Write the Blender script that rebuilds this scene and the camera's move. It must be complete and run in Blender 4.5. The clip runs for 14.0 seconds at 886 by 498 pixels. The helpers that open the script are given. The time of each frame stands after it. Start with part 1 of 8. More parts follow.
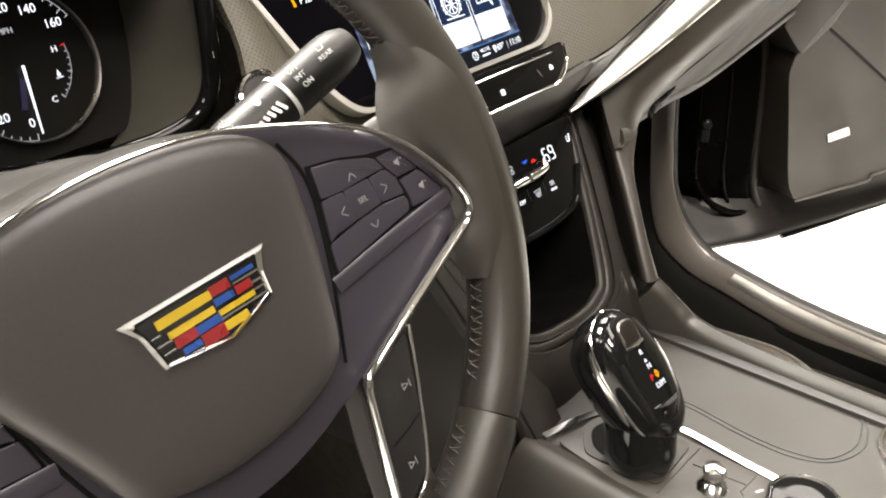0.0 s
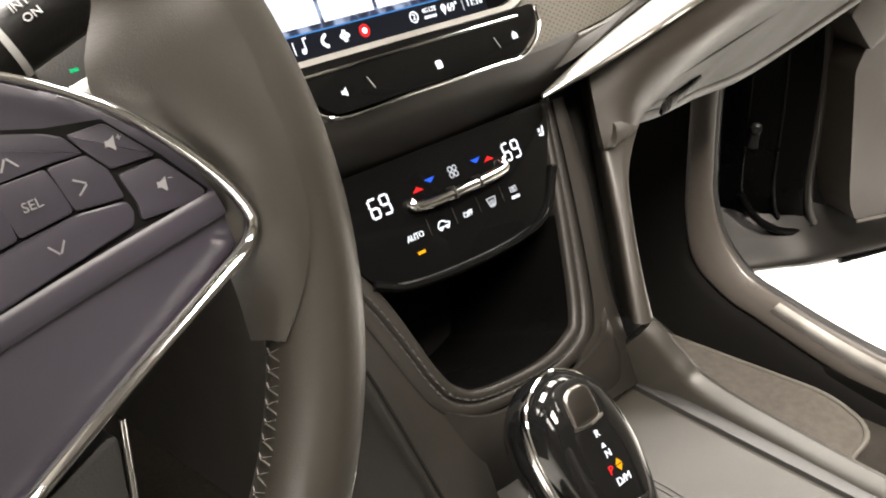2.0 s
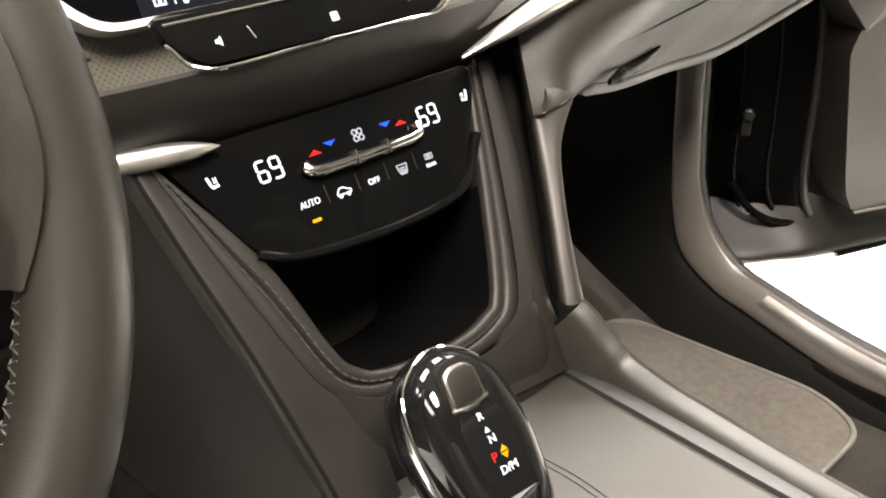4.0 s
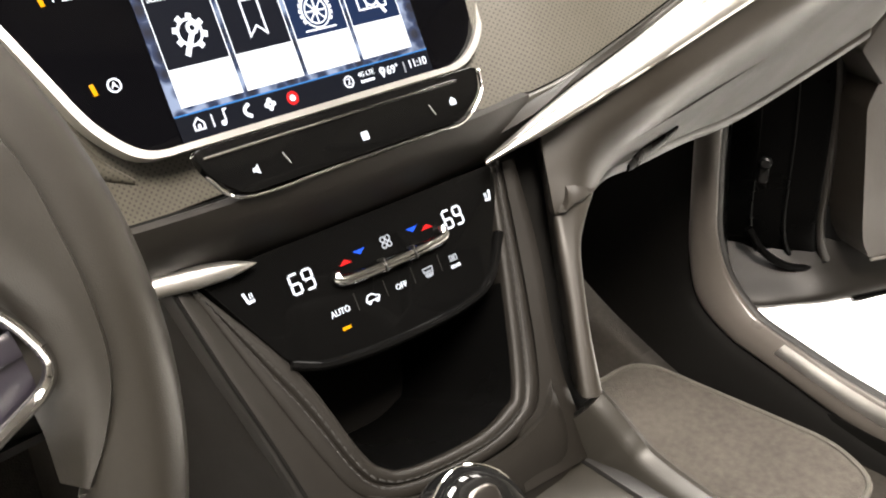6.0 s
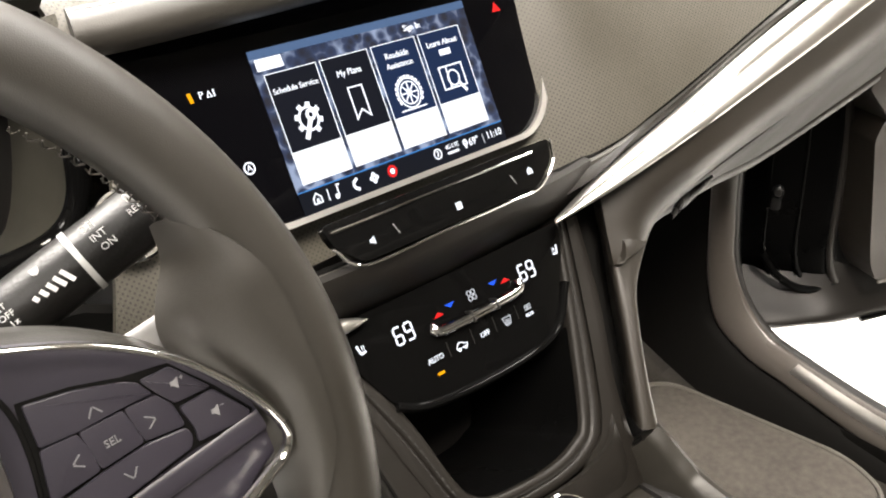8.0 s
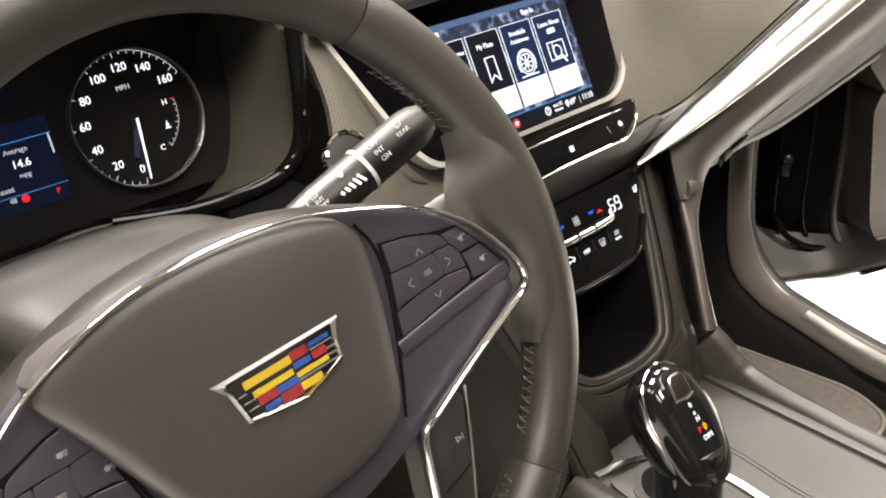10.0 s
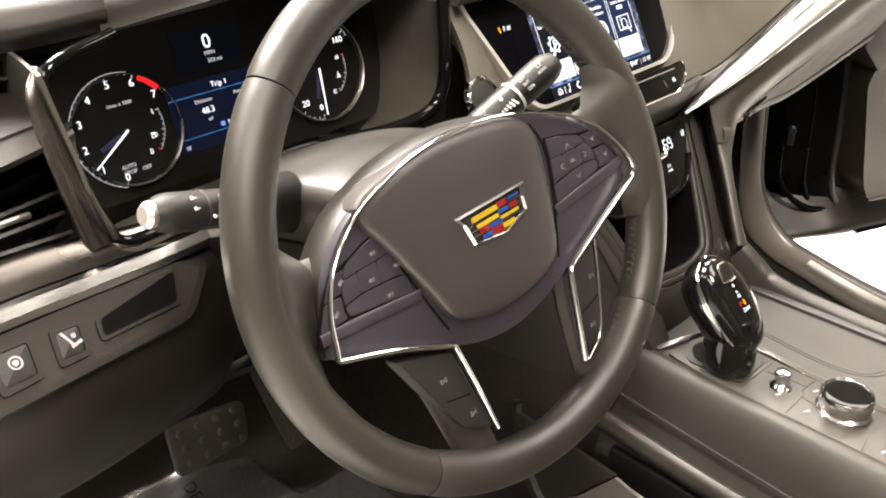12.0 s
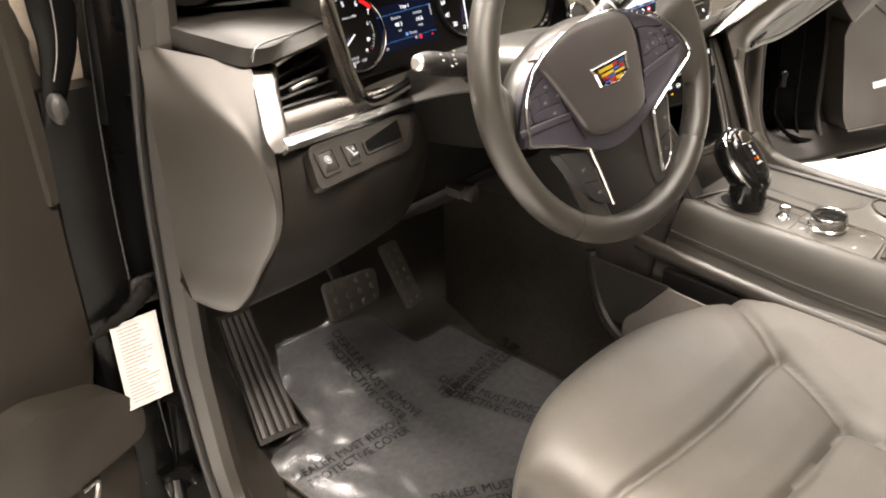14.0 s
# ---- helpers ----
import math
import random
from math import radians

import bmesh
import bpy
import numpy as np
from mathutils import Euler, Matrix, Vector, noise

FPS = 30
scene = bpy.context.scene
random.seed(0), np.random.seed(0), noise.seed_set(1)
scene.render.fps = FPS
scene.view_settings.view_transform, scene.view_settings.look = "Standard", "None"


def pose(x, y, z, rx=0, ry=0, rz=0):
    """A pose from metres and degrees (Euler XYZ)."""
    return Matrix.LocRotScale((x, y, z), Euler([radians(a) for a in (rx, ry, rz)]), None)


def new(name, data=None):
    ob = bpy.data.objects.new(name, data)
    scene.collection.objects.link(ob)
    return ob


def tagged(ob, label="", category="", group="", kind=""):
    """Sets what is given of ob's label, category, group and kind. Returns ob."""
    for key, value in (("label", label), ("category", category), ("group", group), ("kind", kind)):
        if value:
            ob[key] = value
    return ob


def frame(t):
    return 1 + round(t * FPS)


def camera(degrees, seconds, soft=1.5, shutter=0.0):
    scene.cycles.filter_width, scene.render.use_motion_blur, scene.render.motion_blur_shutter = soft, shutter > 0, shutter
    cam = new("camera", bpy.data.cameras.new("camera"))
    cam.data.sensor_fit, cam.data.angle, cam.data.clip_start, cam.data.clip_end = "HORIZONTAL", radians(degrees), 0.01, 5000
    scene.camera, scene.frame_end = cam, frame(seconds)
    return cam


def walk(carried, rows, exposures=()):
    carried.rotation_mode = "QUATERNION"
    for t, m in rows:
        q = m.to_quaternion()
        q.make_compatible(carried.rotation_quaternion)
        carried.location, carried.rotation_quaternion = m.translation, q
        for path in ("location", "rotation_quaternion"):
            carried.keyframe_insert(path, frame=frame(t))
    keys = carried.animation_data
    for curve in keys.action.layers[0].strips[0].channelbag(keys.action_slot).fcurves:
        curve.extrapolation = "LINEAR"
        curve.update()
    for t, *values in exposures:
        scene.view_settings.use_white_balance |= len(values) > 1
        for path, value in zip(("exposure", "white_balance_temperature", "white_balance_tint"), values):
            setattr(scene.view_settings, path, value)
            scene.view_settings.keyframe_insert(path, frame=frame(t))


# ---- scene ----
cam = camera(52.00, 14.0, soft=2.0)
PATH = [
    (0, -0.1388, -0.2626, 1.2423, 61.01, 1.33, -49.59),
    (0.5, -0.0906, -0.2380, 1.2242, 61.05, 1.26, -49.28),
    (1, -0.0529, -0.2176, 1.2128, 61.05, 0.92, -48.33),
    (1.5, -0.0133, -0.2081, 1.1965, 61.16, 0.71, -46.35),
    (2, 0.0393, -0.2213, 1.1690, 61.03, 0.83, -44.93),
    (2.5, 0.0705, -0.2256, 1.1548, 61.05, 0.99, -44.12),
    (3, 0.0948, -0.2411, 1.1349, 60.98, 1.09, -43.51),
    (3.2, 0.0983, -0.2487, 1.1279, 60.93, 0.95, -43.46),
    (5.3, 0.1143, -0.2491, 1.1659, 60.95, 1.08, -42.36),
    (5.5, 0.1127, -0.2475, 1.1711, 61.22, 1.16, -42.20),
    (6, 0.1111, -0.2396, 1.1945, 61.25, 1.16, -42.06),
    (6.5, 0.1094, -0.2390, 1.2151, 61.26, 1.12, -41.99),
    (7, 0.0965, -0.2337, 1.2319, 61.37, 1.27, -42.18),
    (7.5, 0.0757, -0.2299, 1.2477, 61.41, 1.36, -42.30),
    (7.7, 0.0625, -0.2317, 1.2509, 61.49, 1.33, -42.40),
    (9.8, -0.1287, -0.2841, 1.2940, 61.21, 1.38, -43.68),
    (10, -0.1482, -0.2881, 1.2945, 61.18, 1.54, -43.78),
    (10.5, -0.2007, -0.3061, 1.3017, 61.21, 1.48, -44.22),
    (11, -0.2569, -0.3310, 1.3051, 61.07, 1.32, -44.41),
    (11.5, -0.3161, -0.3482, 1.3179, 61.09, 1.26, -44.37),
    (12, -0.3804, -0.3750, 1.3346, 61.03, 1.19, -44.21),
    (12.5, -0.4624, -0.4048, 1.3474, 61.01, 1.25, -44.01),
    (13, -0.5696, -0.4366, 1.3498, 60.93, 1.26, -43.87),
    (13.5, -0.6654, -0.4775, 1.3589, 60.98, 1.32, -44.08),
    (14, -0.7905, -0.5618, 1.3761, 60.99, 1.69, -45.23),
]
walk(cam, [(t, pose(x, y, z, rx, ry, rz)) for t, x, y, z, rx, ry, rz in PATH], [(0.0, -0.04, 6600, 10), (2.0, 0.18, 6600, 10), (3.0, 0.44, 6600, 10), (5.5, 0.44, 6600, 10.5), (6.5, 0.10, 6500, 10), (7.7, 0.00, 6500, 10), (10.0, 0.08, 6600, 10.5), (12.0, 0.18, 6800, 12.2), (14.0, 0.26, 6900, 13)])

# ---- world and light: a white showroom with unseen ceiling lamps, added for light ----
world = bpy.data.worlds.new("showroom_air")
scene.world = world
world.use_nodes = True
world.node_tree.nodes["Background"].inputs[0].default_value = (1.0, 0.95, 0.88, 1)
world.node_tree.nodes["Background"].inputs[1].default_value = 0.36


def ceiling_lamp(x, y, sx, sy, watts, color=(1.0, 0.945, 0.88), z=4.2):
    data = bpy.data.lights.new("ceiling_lamp", "AREA")
    data.shape, data.size, data.size_y, data.energy, data.color = "RECTANGLE", sx, sy, watts, color
    lamp = new("ceiling_lamp", data)
    lamp.matrix_basis = pose(x, y, z)
    return tagged(lamp, "unseen showroom ceiling lamp, added for light", "lamp", "ceiling lamps", "thing")


for lx, ly, sx, sy, watts in ((-2.6, -1.6, 1.0, 2.2, 230), (-2.9, 2.2, 1.0, 2.4, 260), (-0.4, 2.7, 1.0, 2.4, 1300), (1.5, 2.7, 1.0, 2.4, 760), (3.4, 0.4, 1.6, 3.0, 420), (0.95, -0.75, 1.0, 2.2, 160)):
    ceiling_lamp(lx, ly, sx, sy, watts)
ceiling_lamp(-0.60, -1.8, 0.8, 1.4, 520, (1.0, 0.90, 0.79))  # a warm lamp behind the open door, unseen and added to light the dash


from mathutils.bvhtree import BVHTree


# ---- materials ----
def material(name, color, rough=0.5, metal=0.0, vary=0.12, grain=0.0, grain_size=600.0, blotch=9.0, coat=0.0, rough_vary=0.1, spec=0.5):
    """A surface with colour drift at a coarse and a fine scale and a fine relief, sizes in metres."""
    m = bpy.data.materials.new(name)
    m.use_nodes = True
    tree = m.node_tree
    b = tree.nodes["Principled BSDF"]
    b.inputs["Metallic"].default_value = metal
    b.inputs["Coat Weight"].default_value = coat
    b.inputs["Coat Roughness"].default_value = 0.05
    b.inputs["Specular IOR Level"].default_value = spec
    where = tree.nodes.new("ShaderNodeTexCoord")
    big = tree.nodes.new("ShaderNodeTexNoise")
    big.inputs["Scale"].default_value, big.inputs["Detail"].default_value = blotch, 4
    small = tree.nodes.new("ShaderNodeTexNoise")
    small.inputs["Scale"].default_value, small.inputs["Detail"].default_value = grain_size * 0.25, 3
    for n in (big, small):
        tree.links.new(where.outputs["Object"], n.inputs["Vector"])
    mean = tree.nodes.new("ShaderNodeMath")
    mean.operation = "ADD"
    tree.links.new(big.outputs["Fac"], mean.inputs[0])
    tree.links.new(small.outputs["Fac"], mean.inputs[1])
    ramp = tree.nodes.new("ShaderNodeMapRange")
    ramp.inputs["From Min"].default_value, ramp.inputs["From Max"].default_value = 0.6, 1.4
    ramp.inputs["To Min"].default_value, ramp.inputs["To Max"].default_value = 1 - vary, 1 + vary
    tree.links.new(mean.outputs[0], ramp.inputs["Value"])
    tint = tree.nodes.new("ShaderNodeVectorMath")
    tint.operation = "SCALE"
    tint.inputs[0].default_value = color
    tree.links.new(ramp.outputs["Result"], tint.inputs["Scale"])
    tree.links.new(tint.outputs[0], b.inputs["Base Color"])
    rr = tree.nodes.new("ShaderNodeMapRange")
    rr.inputs["To Min"].default_value, rr.inputs["To Max"].default_value = max(0.02, rough - rough_vary), min(1.0, rough + rough_vary)
    rr.inputs["From Min"].default_value, rr.inputs["From Max"].default_value = 0.3, 0.7
    tree.links.new(big.outputs["Fac"], rr.inputs["Value"])
    tree.links.new(rr.outputs["Result"], b.inputs["Roughness"])
    if grain:
        cells = tree.nodes.new("ShaderNodeTexVoronoi")
        cells.inputs["Scale"].default_value = grain_size
        tree.links.new(where.outputs["Object"], cells.inputs["Vector"])
        bump = tree.nodes.new("ShaderNodeBump")
        bump.inputs["Strength"].default_value, bump.inputs["Distance"].default_value = grain, 0.0006
        tree.links.new(cells.outputs["Distance"], bump.inputs["Height"])
        tree.links.new(bump.outputs["Normal"], b.inputs["Normal"])
    return m


def glow(name, color, strength):
    m = bpy.data.materials.new(name)
    m.use_nodes = True
    b = m.node_tree.nodes["Principled BSDF"]
    b.inputs["Base Color"].default_value = (*[0.002] * 3, 1)
    b.inputs["Roughness"].default_value = 0.3
    b.inputs["Specular IOR Level"].default_value = 0.12
    b.inputs["Emission Color"].default_value = (*color, 1)
    b.inputs["Emission Strength"].default_value = strength
    return m


LEATHER = material("wheel_leather", (0.0165, 0.0148, 0.0120), 0.43, grain=0.10, grain_size=2200, vary=0.10)
DASH_LEATHER = material("dash_leather", (0.0200, 0.0181, 0.0146), 0.46, grain=0.15, grain_size=1300)
SEAT_LEATHER = material("seat_leather", (0.030, 0.0266, 0.0214), 0.58, grain=0.3, grain_size=700)
SOFT_PLASTIC = material("soft_plastic", (0.0135, 0.0122, 0.0098), 0.48, grain=0.10, grain_size=1100, spec=0.36)
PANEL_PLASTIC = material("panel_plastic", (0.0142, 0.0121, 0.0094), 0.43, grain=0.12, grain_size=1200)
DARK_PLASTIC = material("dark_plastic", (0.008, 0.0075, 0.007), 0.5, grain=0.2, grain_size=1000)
SATIN_VIOLET = material("satin_spoke_plastic", (0.022, 0.0195, 0.027), 0.42, vary=0.06)
PIANO = material("piano_black", (0.0025, 0.0025, 0.0025), 0.06, coat=0.0, spec=0.13, vary=0.05, rough_vary=0.02)
GLASS_BLACK = material("black_glass", (0.0015, 0.0015, 0.002), 0.05, spec=0.07, vary=0.05, rough_vary=0.02)
CHROME = material("chrome", (0.60, 0.595, 0.59), 0.08, 1.0, vary=0.03, rough_vary=0.03)
SATIN_METAL = material("satin_metal", (0.66, 0.645, 0.62), 0.34, 1.0, vary=0.04, rough_vary=0.05)
FRAME_METAL = material("frame_metal", (0.88, 0.87, 0.85), 0.42, 1.0, vary=0.03, rough_vary=0.05)
RAIL_METAL = material("rail_metal", (0.48, 0.476, 0.47), 0.17, 1.0, vary=0.03, rough_vary=0.04)
BRONZE = material("bronze_trim", (0.155, 0.140, 0.130), 0.22, 1.0, vary=0.06)
CARPET = material("carpet", (0.023, 0.0205, 0.0177), 0.95, grain=1.0, grain_size=500, vary=0.3, spec=0.1)
MAT_CARPET = material("mat_carpet", (0.066, 0.060, 0.053), 0.95, grain=1.0, grain_size=420, vary=0.3, spec=0.1)
RUBBER = material("rubber", (0.008, 0.0075, 0.007), 0.6, grain=0.2)
BLACK_PAINT = material("black_paint", (0.003, 0.003, 0.003), 0.18, rough_vary=0.05, spec=0.2)
WHITE_TILE = material("white_floor", (0.78, 0.77, 0.74), 0.25, vary=0.05, blotch=2.0)
# unseen headliner, its grey lowered to cut bounced light
HEADLINER = material("headliner", (0.10, 0.095, 0.088), 0.95)
DIM_PAINT = material("dim_wall_paint", (0.22, 0.21, 0.19), 0.8, vary=0.06, blotch=2.0)
DOOR_GREY = material("door_grey", (0.0245, 0.0200, 0.0156), 0.5, grain=0.25, grain_size=1000)
WALL_PAINT = material("wall_paint", (0.60, 0.57, 0.51), 0.7, vary=0.04, blotch=2.0)
PAPER = material("paper", (0.38, 0.365, 0.355), 0.7, vary=0.03)
INK = material("ink", (0.20, 0.17, 0.16), 0.7)
PRINT = material("printed_grey", (0.17, 0.17, 0.175), 0.5)
# also used for black pieces that stand in for shade
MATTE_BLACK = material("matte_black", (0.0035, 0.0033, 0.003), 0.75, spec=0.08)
PEDAL_RUBBER = material("pedal_rubber", (0.072, 0.067, 0.057), 0.5, grain=0.3, grain_size=900)
VENT_SATIN = material("vent_satin", (0.115, 0.106, 0.098), 0.30, 1.0, vary=0.05)
DOOR_DARK = material("door_dark", (0.012, 0.0105, 0.009), 0.45, grain=0.2)
DIAL_RING = material("dial_ring", (0.22, 0.21, 0.20), 0.3, 1.0)
STALK_BLACK = material("stalk_black", (0.006, 0.0055, 0.005), 0.5, grain=0.15, spec=0.25)
PRINT_WHITE = material("printed_white", (0.42, 0.42, 0.41), 0.5)
# colour darkened for the shade that the cluster hood should cast
SHROUD = material("shroud_plastic", (0.0095, 0.0086, 0.0068), 0.36, grain=0.15, grain_size=1200, spec=0.4)
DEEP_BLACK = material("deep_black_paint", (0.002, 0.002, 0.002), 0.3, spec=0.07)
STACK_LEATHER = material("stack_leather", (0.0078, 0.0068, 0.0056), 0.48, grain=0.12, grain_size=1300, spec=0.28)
SIDE_DARK = material("dark_side_plastic", (0.0100, 0.0086, 0.0070), 0.5, grain=0.12, grain_size=1100, spec=0.32)
CLIMATE_BLACK = material("climate_black", (0.002, 0.002, 0.002), 0.06, spec=0.08, vary=0.05, rough_vary=0.02)
SHIFT_GLOSS = material("selector_gloss", (0.003, 0.003, 0.003), 0.05, spec=0.28, vary=0.05, rough_vary=0.02)
# panel plastic again, with the shade low on the dash in its colour
SHADED_PLASTIC = material("shaded_plastic", (0.0060, 0.0051, 0.0040), 0.45, grain=0.12, grain_size=1200, spec=0.18)
# soft plastic with the light falling into the cowl added to its colour
LIT_RECESS = material("lit_recess_plastic", (0.034, 0.032, 0.0255), 0.5, grain=0.12, grain_size=1100, spec=0.3)
CLUSTER_FACE = material("cluster_face", (0.0045, 0.0041, 0.0038), 0.4, spec=0.18, vary=0.05)
PAD_LEATHER = material("pad_leather", (0.0370, 0.0325, 0.0315), 0.40, grain=0.10, grain_size=2000, vary=0.10)
PALE_PLASTIC = material("pale_plastic", (0.098, 0.088, 0.080), 0.42, grain=0.15)
STITCH = material("stitch", (0.0085, 0.0078, 0.0068), 0.8)
LACE = material("lace_thread", (0.040, 0.036, 0.031), 0.7, vary=0.4, blotch=300)
SILL_GREY = material("sill_grey", (0.074, 0.066, 0.059), 0.36, 0.0, vary=0.06)


DOOR_LOWER = material("door_lower_plastic", (0.0072, 0.0061, 0.0050), 0.45, grain=0.1, rough_vary=0.08, spec=0.25)
PLATE_BRIGHT = material("plate_aluminium", (0.80, 0.79, 0.77), 0.45, 0.6, vary=0.03)
STRAP_METAL = material("strap_metal", (0.05, 0.05, 0.05), 0.35, 0.8)


def perforated():
    """Leather with a regular grid of small holes, 2.7 mm apart."""
    m = material("perforated_leather", (0.054, 0.0500, 0.0395), 0.46, grain=0.25, grain_size=800)
    tree = m.node_tree
    b = tree.nodes["Principled BSDF"]
    where = tree.nodes.new("ShaderNodeTexCoord")
    turn = tree.nodes.new("ShaderNodeMapping")
    turn.inputs["Rotation"].default_value = (radians(-60), 0, radians(45))
    dots = tree.nodes.new("ShaderNodeTexVoronoi")
    dots.voronoi_dimensions = "2D"
    dots.inputs["Scale"].default_value, dots.inputs["Randomness"].default_value = 370, 0.0
    tree.links.new(where.outputs["Object"], turn.inputs["Vector"])
    tree.links.new(turn.outputs["Vector"], dots.inputs["Vector"])
    hole = tree.nodes.new("ShaderNodeMapRange")
    hole.inputs["From Min"].default_value, hole.inputs["From Max"].default_value = 0.13, 0.27
    tree.links.new(dots.outputs["Distance"], hole.inputs["Value"])
    old = b.inputs["Base Color"].links[0].from_socket
    dark = tree.nodes.new("ShaderNodeMix")
    dark.data_type = "RGBA"
    dark.inputs["A"].default_value = (0.009, 0.008, 0.0065, 1)
    tree.links.new(hole.outputs["Result"], dark.inputs["Factor"])
    tree.links.new(old, dark.inputs["B"])
    tree.links.new(dark.outputs["Result"], b.inputs["Base Color"])
    return m


PERFORATED = perforated()
W_GLOW = glow("white_light", (0.9, 0.93, 1.0), 1.6)
W_DIM = glow("white_light_dim", (0.9, 0.93, 1.0), 0.7)
RED_GLOW = glow("red_light", (1.0, 0.02, 0.02), 1.2)
BLUE_GLOW = glow("blue_light", (0.02, 0.12, 1.0), 1.2)
CYAN_LINE = glow("cyan_light", (0.08, 0.35, 0.9), 0.8)
AMBER_GLOW = glow("amber_light", (1.0, 0.42, 0.0), 1.3)
GREEN_GLOW = glow("green_light", (0.0, 0.7, 0.25), 0.8)
NAVY = glow("navy_light", (0.003, 0.006, 0.022), 0.8)
YELLOW = material("yellow_enamel", (0.42, 0.29, 0.015), 0.25, coat=0.5)
RED = material("red_enamel", (0.20, 0.010, 0.012), 0.25, coat=0.5)
BLUE = material("blue_enamel", (0.012, 0.05, 0.22), 0.25, coat=0.5)
BLACK_ENAMEL = material("black_enamel", (0.006, 0.006, 0.006), 0.2, coat=0.5)


# ---- mesh helpers ----
def placed(ob):
    """The world pose of an object that stands still."""
    m = ob.matrix_basis.copy()
    if ob.parent:
        m = placed(ob.parent) @ ob.matrix_parent_inverse @ m
    return m


def part(name, bm, mat, parent=None, label="", m=None, sharp=38, smooth=True):
    """Links a bmesh, given in world metres or in the pose m, as one mesh object."""
    if m is not None:
        bm.transform(m)
    me = bpy.data.meshes.new(name)
    bmesh.ops.recalc_face_normals(bm, faces=bm.faces)
    bm.to_mesh(me)
    bm.free()
    if smooth:
        for p in me.polygons:
            p.use_smooth = True
        me.set_sharp_from_angle(angle=radians(sharp))
    me.materials.append(mat)
    ob = new(name, me)
    if parent is not None:
        ob.parent = parent
        ob.matrix_parent_inverse = placed(parent).inverted()
    if "stitching" in name or name == "lacing":
        tagged(ob, label or "fine dark stitches", kind="stuff")
    elif label:
        tagged(ob, label)
    return ob


def thing(name, at, label, category, group="", kind="thing"):
    ob = new(name)
    ob.matrix_basis = pose(*at)
    ob.empty_display_size = 0.05
    return tagged(ob, label, category, group, kind)


def curve(points, n=8, closed=False):
    """A smooth line through the points, n steps between each two."""
    pts = [Vector(p) for p in points]
    k = len(pts)
    out = []
    for i in range(k if closed else k - 1):
        if closed:
            a, b, c, d = pts[(i - 1) % k], pts[i], pts[(i + 1) % k], pts[(i + 2) % k]
        else:
            b, c = pts[i], pts[i + 1]
            a = pts[i - 1] if i else b * 2 - c
            d = pts[i + 2] if i + 2 < k else c * 2 - b
        for j in range(n):
            t = j / n
            out.append(0.5 * (2 * b + (c - a) * t + (2 * a - 5 * b + 4 * c - d) * t * t + (3 * b - a - 3 * c + d) * t ** 3))
    if not closed:
        out.append(pts[-1])
    return out


def prism(poly, z0, z1, bevel=0.0, segments=2):
    """A plate with the outline poly (x, y), from z0 to z1, its upper edge rounded."""
    bm = bmesh.new()
    low = [bm.verts.new((p[0], p[1], z0)) for p in poly]
    face = bm.faces.new(low)
    up = bmesh.ops.extrude_face_region(bm, geom=[face])
    top = [v for v in up["geom"] if isinstance(v, bmesh.types.BMVert)]
    for v in top:
        v.co.z = z1
    if bevel:
        edges = [e for e in bm.edges if all(abs(v.co.z - z1) < 1e-9 for v in e.verts)]
        bmesh.ops.bevel(bm, geom=edges, offset=bevel, segments=segments, affect="EDGES", profile=0.6)
    return bm


def rounded(poly, r, n=4):
    """The outline poly with its corners rounded by r."""
    out = []
    k = len(poly)
    for i in range(k):
        a, b, c = (Vector((*poly[(i + j) % k], 0)) for j in (-1, 0, 1))
        u, v = (a - b), (c - b)
        q = min(r, 0.45 * u.length, 0.45 * v.length)
        p0, p1 = b + u.normalized() * q, b + v.normalized() * q
        for j in range(n + 1):
            t = j / n
            p = p0 * (1 - t) ** 2 + b * 2 * t * (1 - t) + p1 * t * t
            out.append((p.x, p.y))
    return out


def ring(outer, inner, z0, z1):
    """A flat frame between two outlines of equal count."""
    bm = bmesh.new()
    k = len(outer)
    rows = [[bm.verts.new((p[0], p[1], z)) for p in line] for line, z in ((outer, z0), (outer, z1), (inner, z1), (inner, z0))]
    for r in range(4):
        for i in range(k):
            bm.faces.new((rows[r][i], rows[r][(i + 1) % k], rows[(r + 1) % 4][(i + 1) % k], rows[(r + 1) % 4][i]))
    return bm


def block(sx, sy, sz, bevel=0.002, segments=2, at=(0, 0, 0)):
    bm = bmesh.new()
    bmesh.ops.create_cube(bm, size=1)
    bmesh.ops.scale(bm, vec=(sx, sy, sz), verts=bm.verts)
    if bevel:
        bmesh.ops.bevel(bm, geom=list(bm.edges), offset=bevel, segments=segments, affect="EDGES", profile=0.6)
    bmesh.ops.translate(bm, vec=at, verts=bm.verts)
    return bm


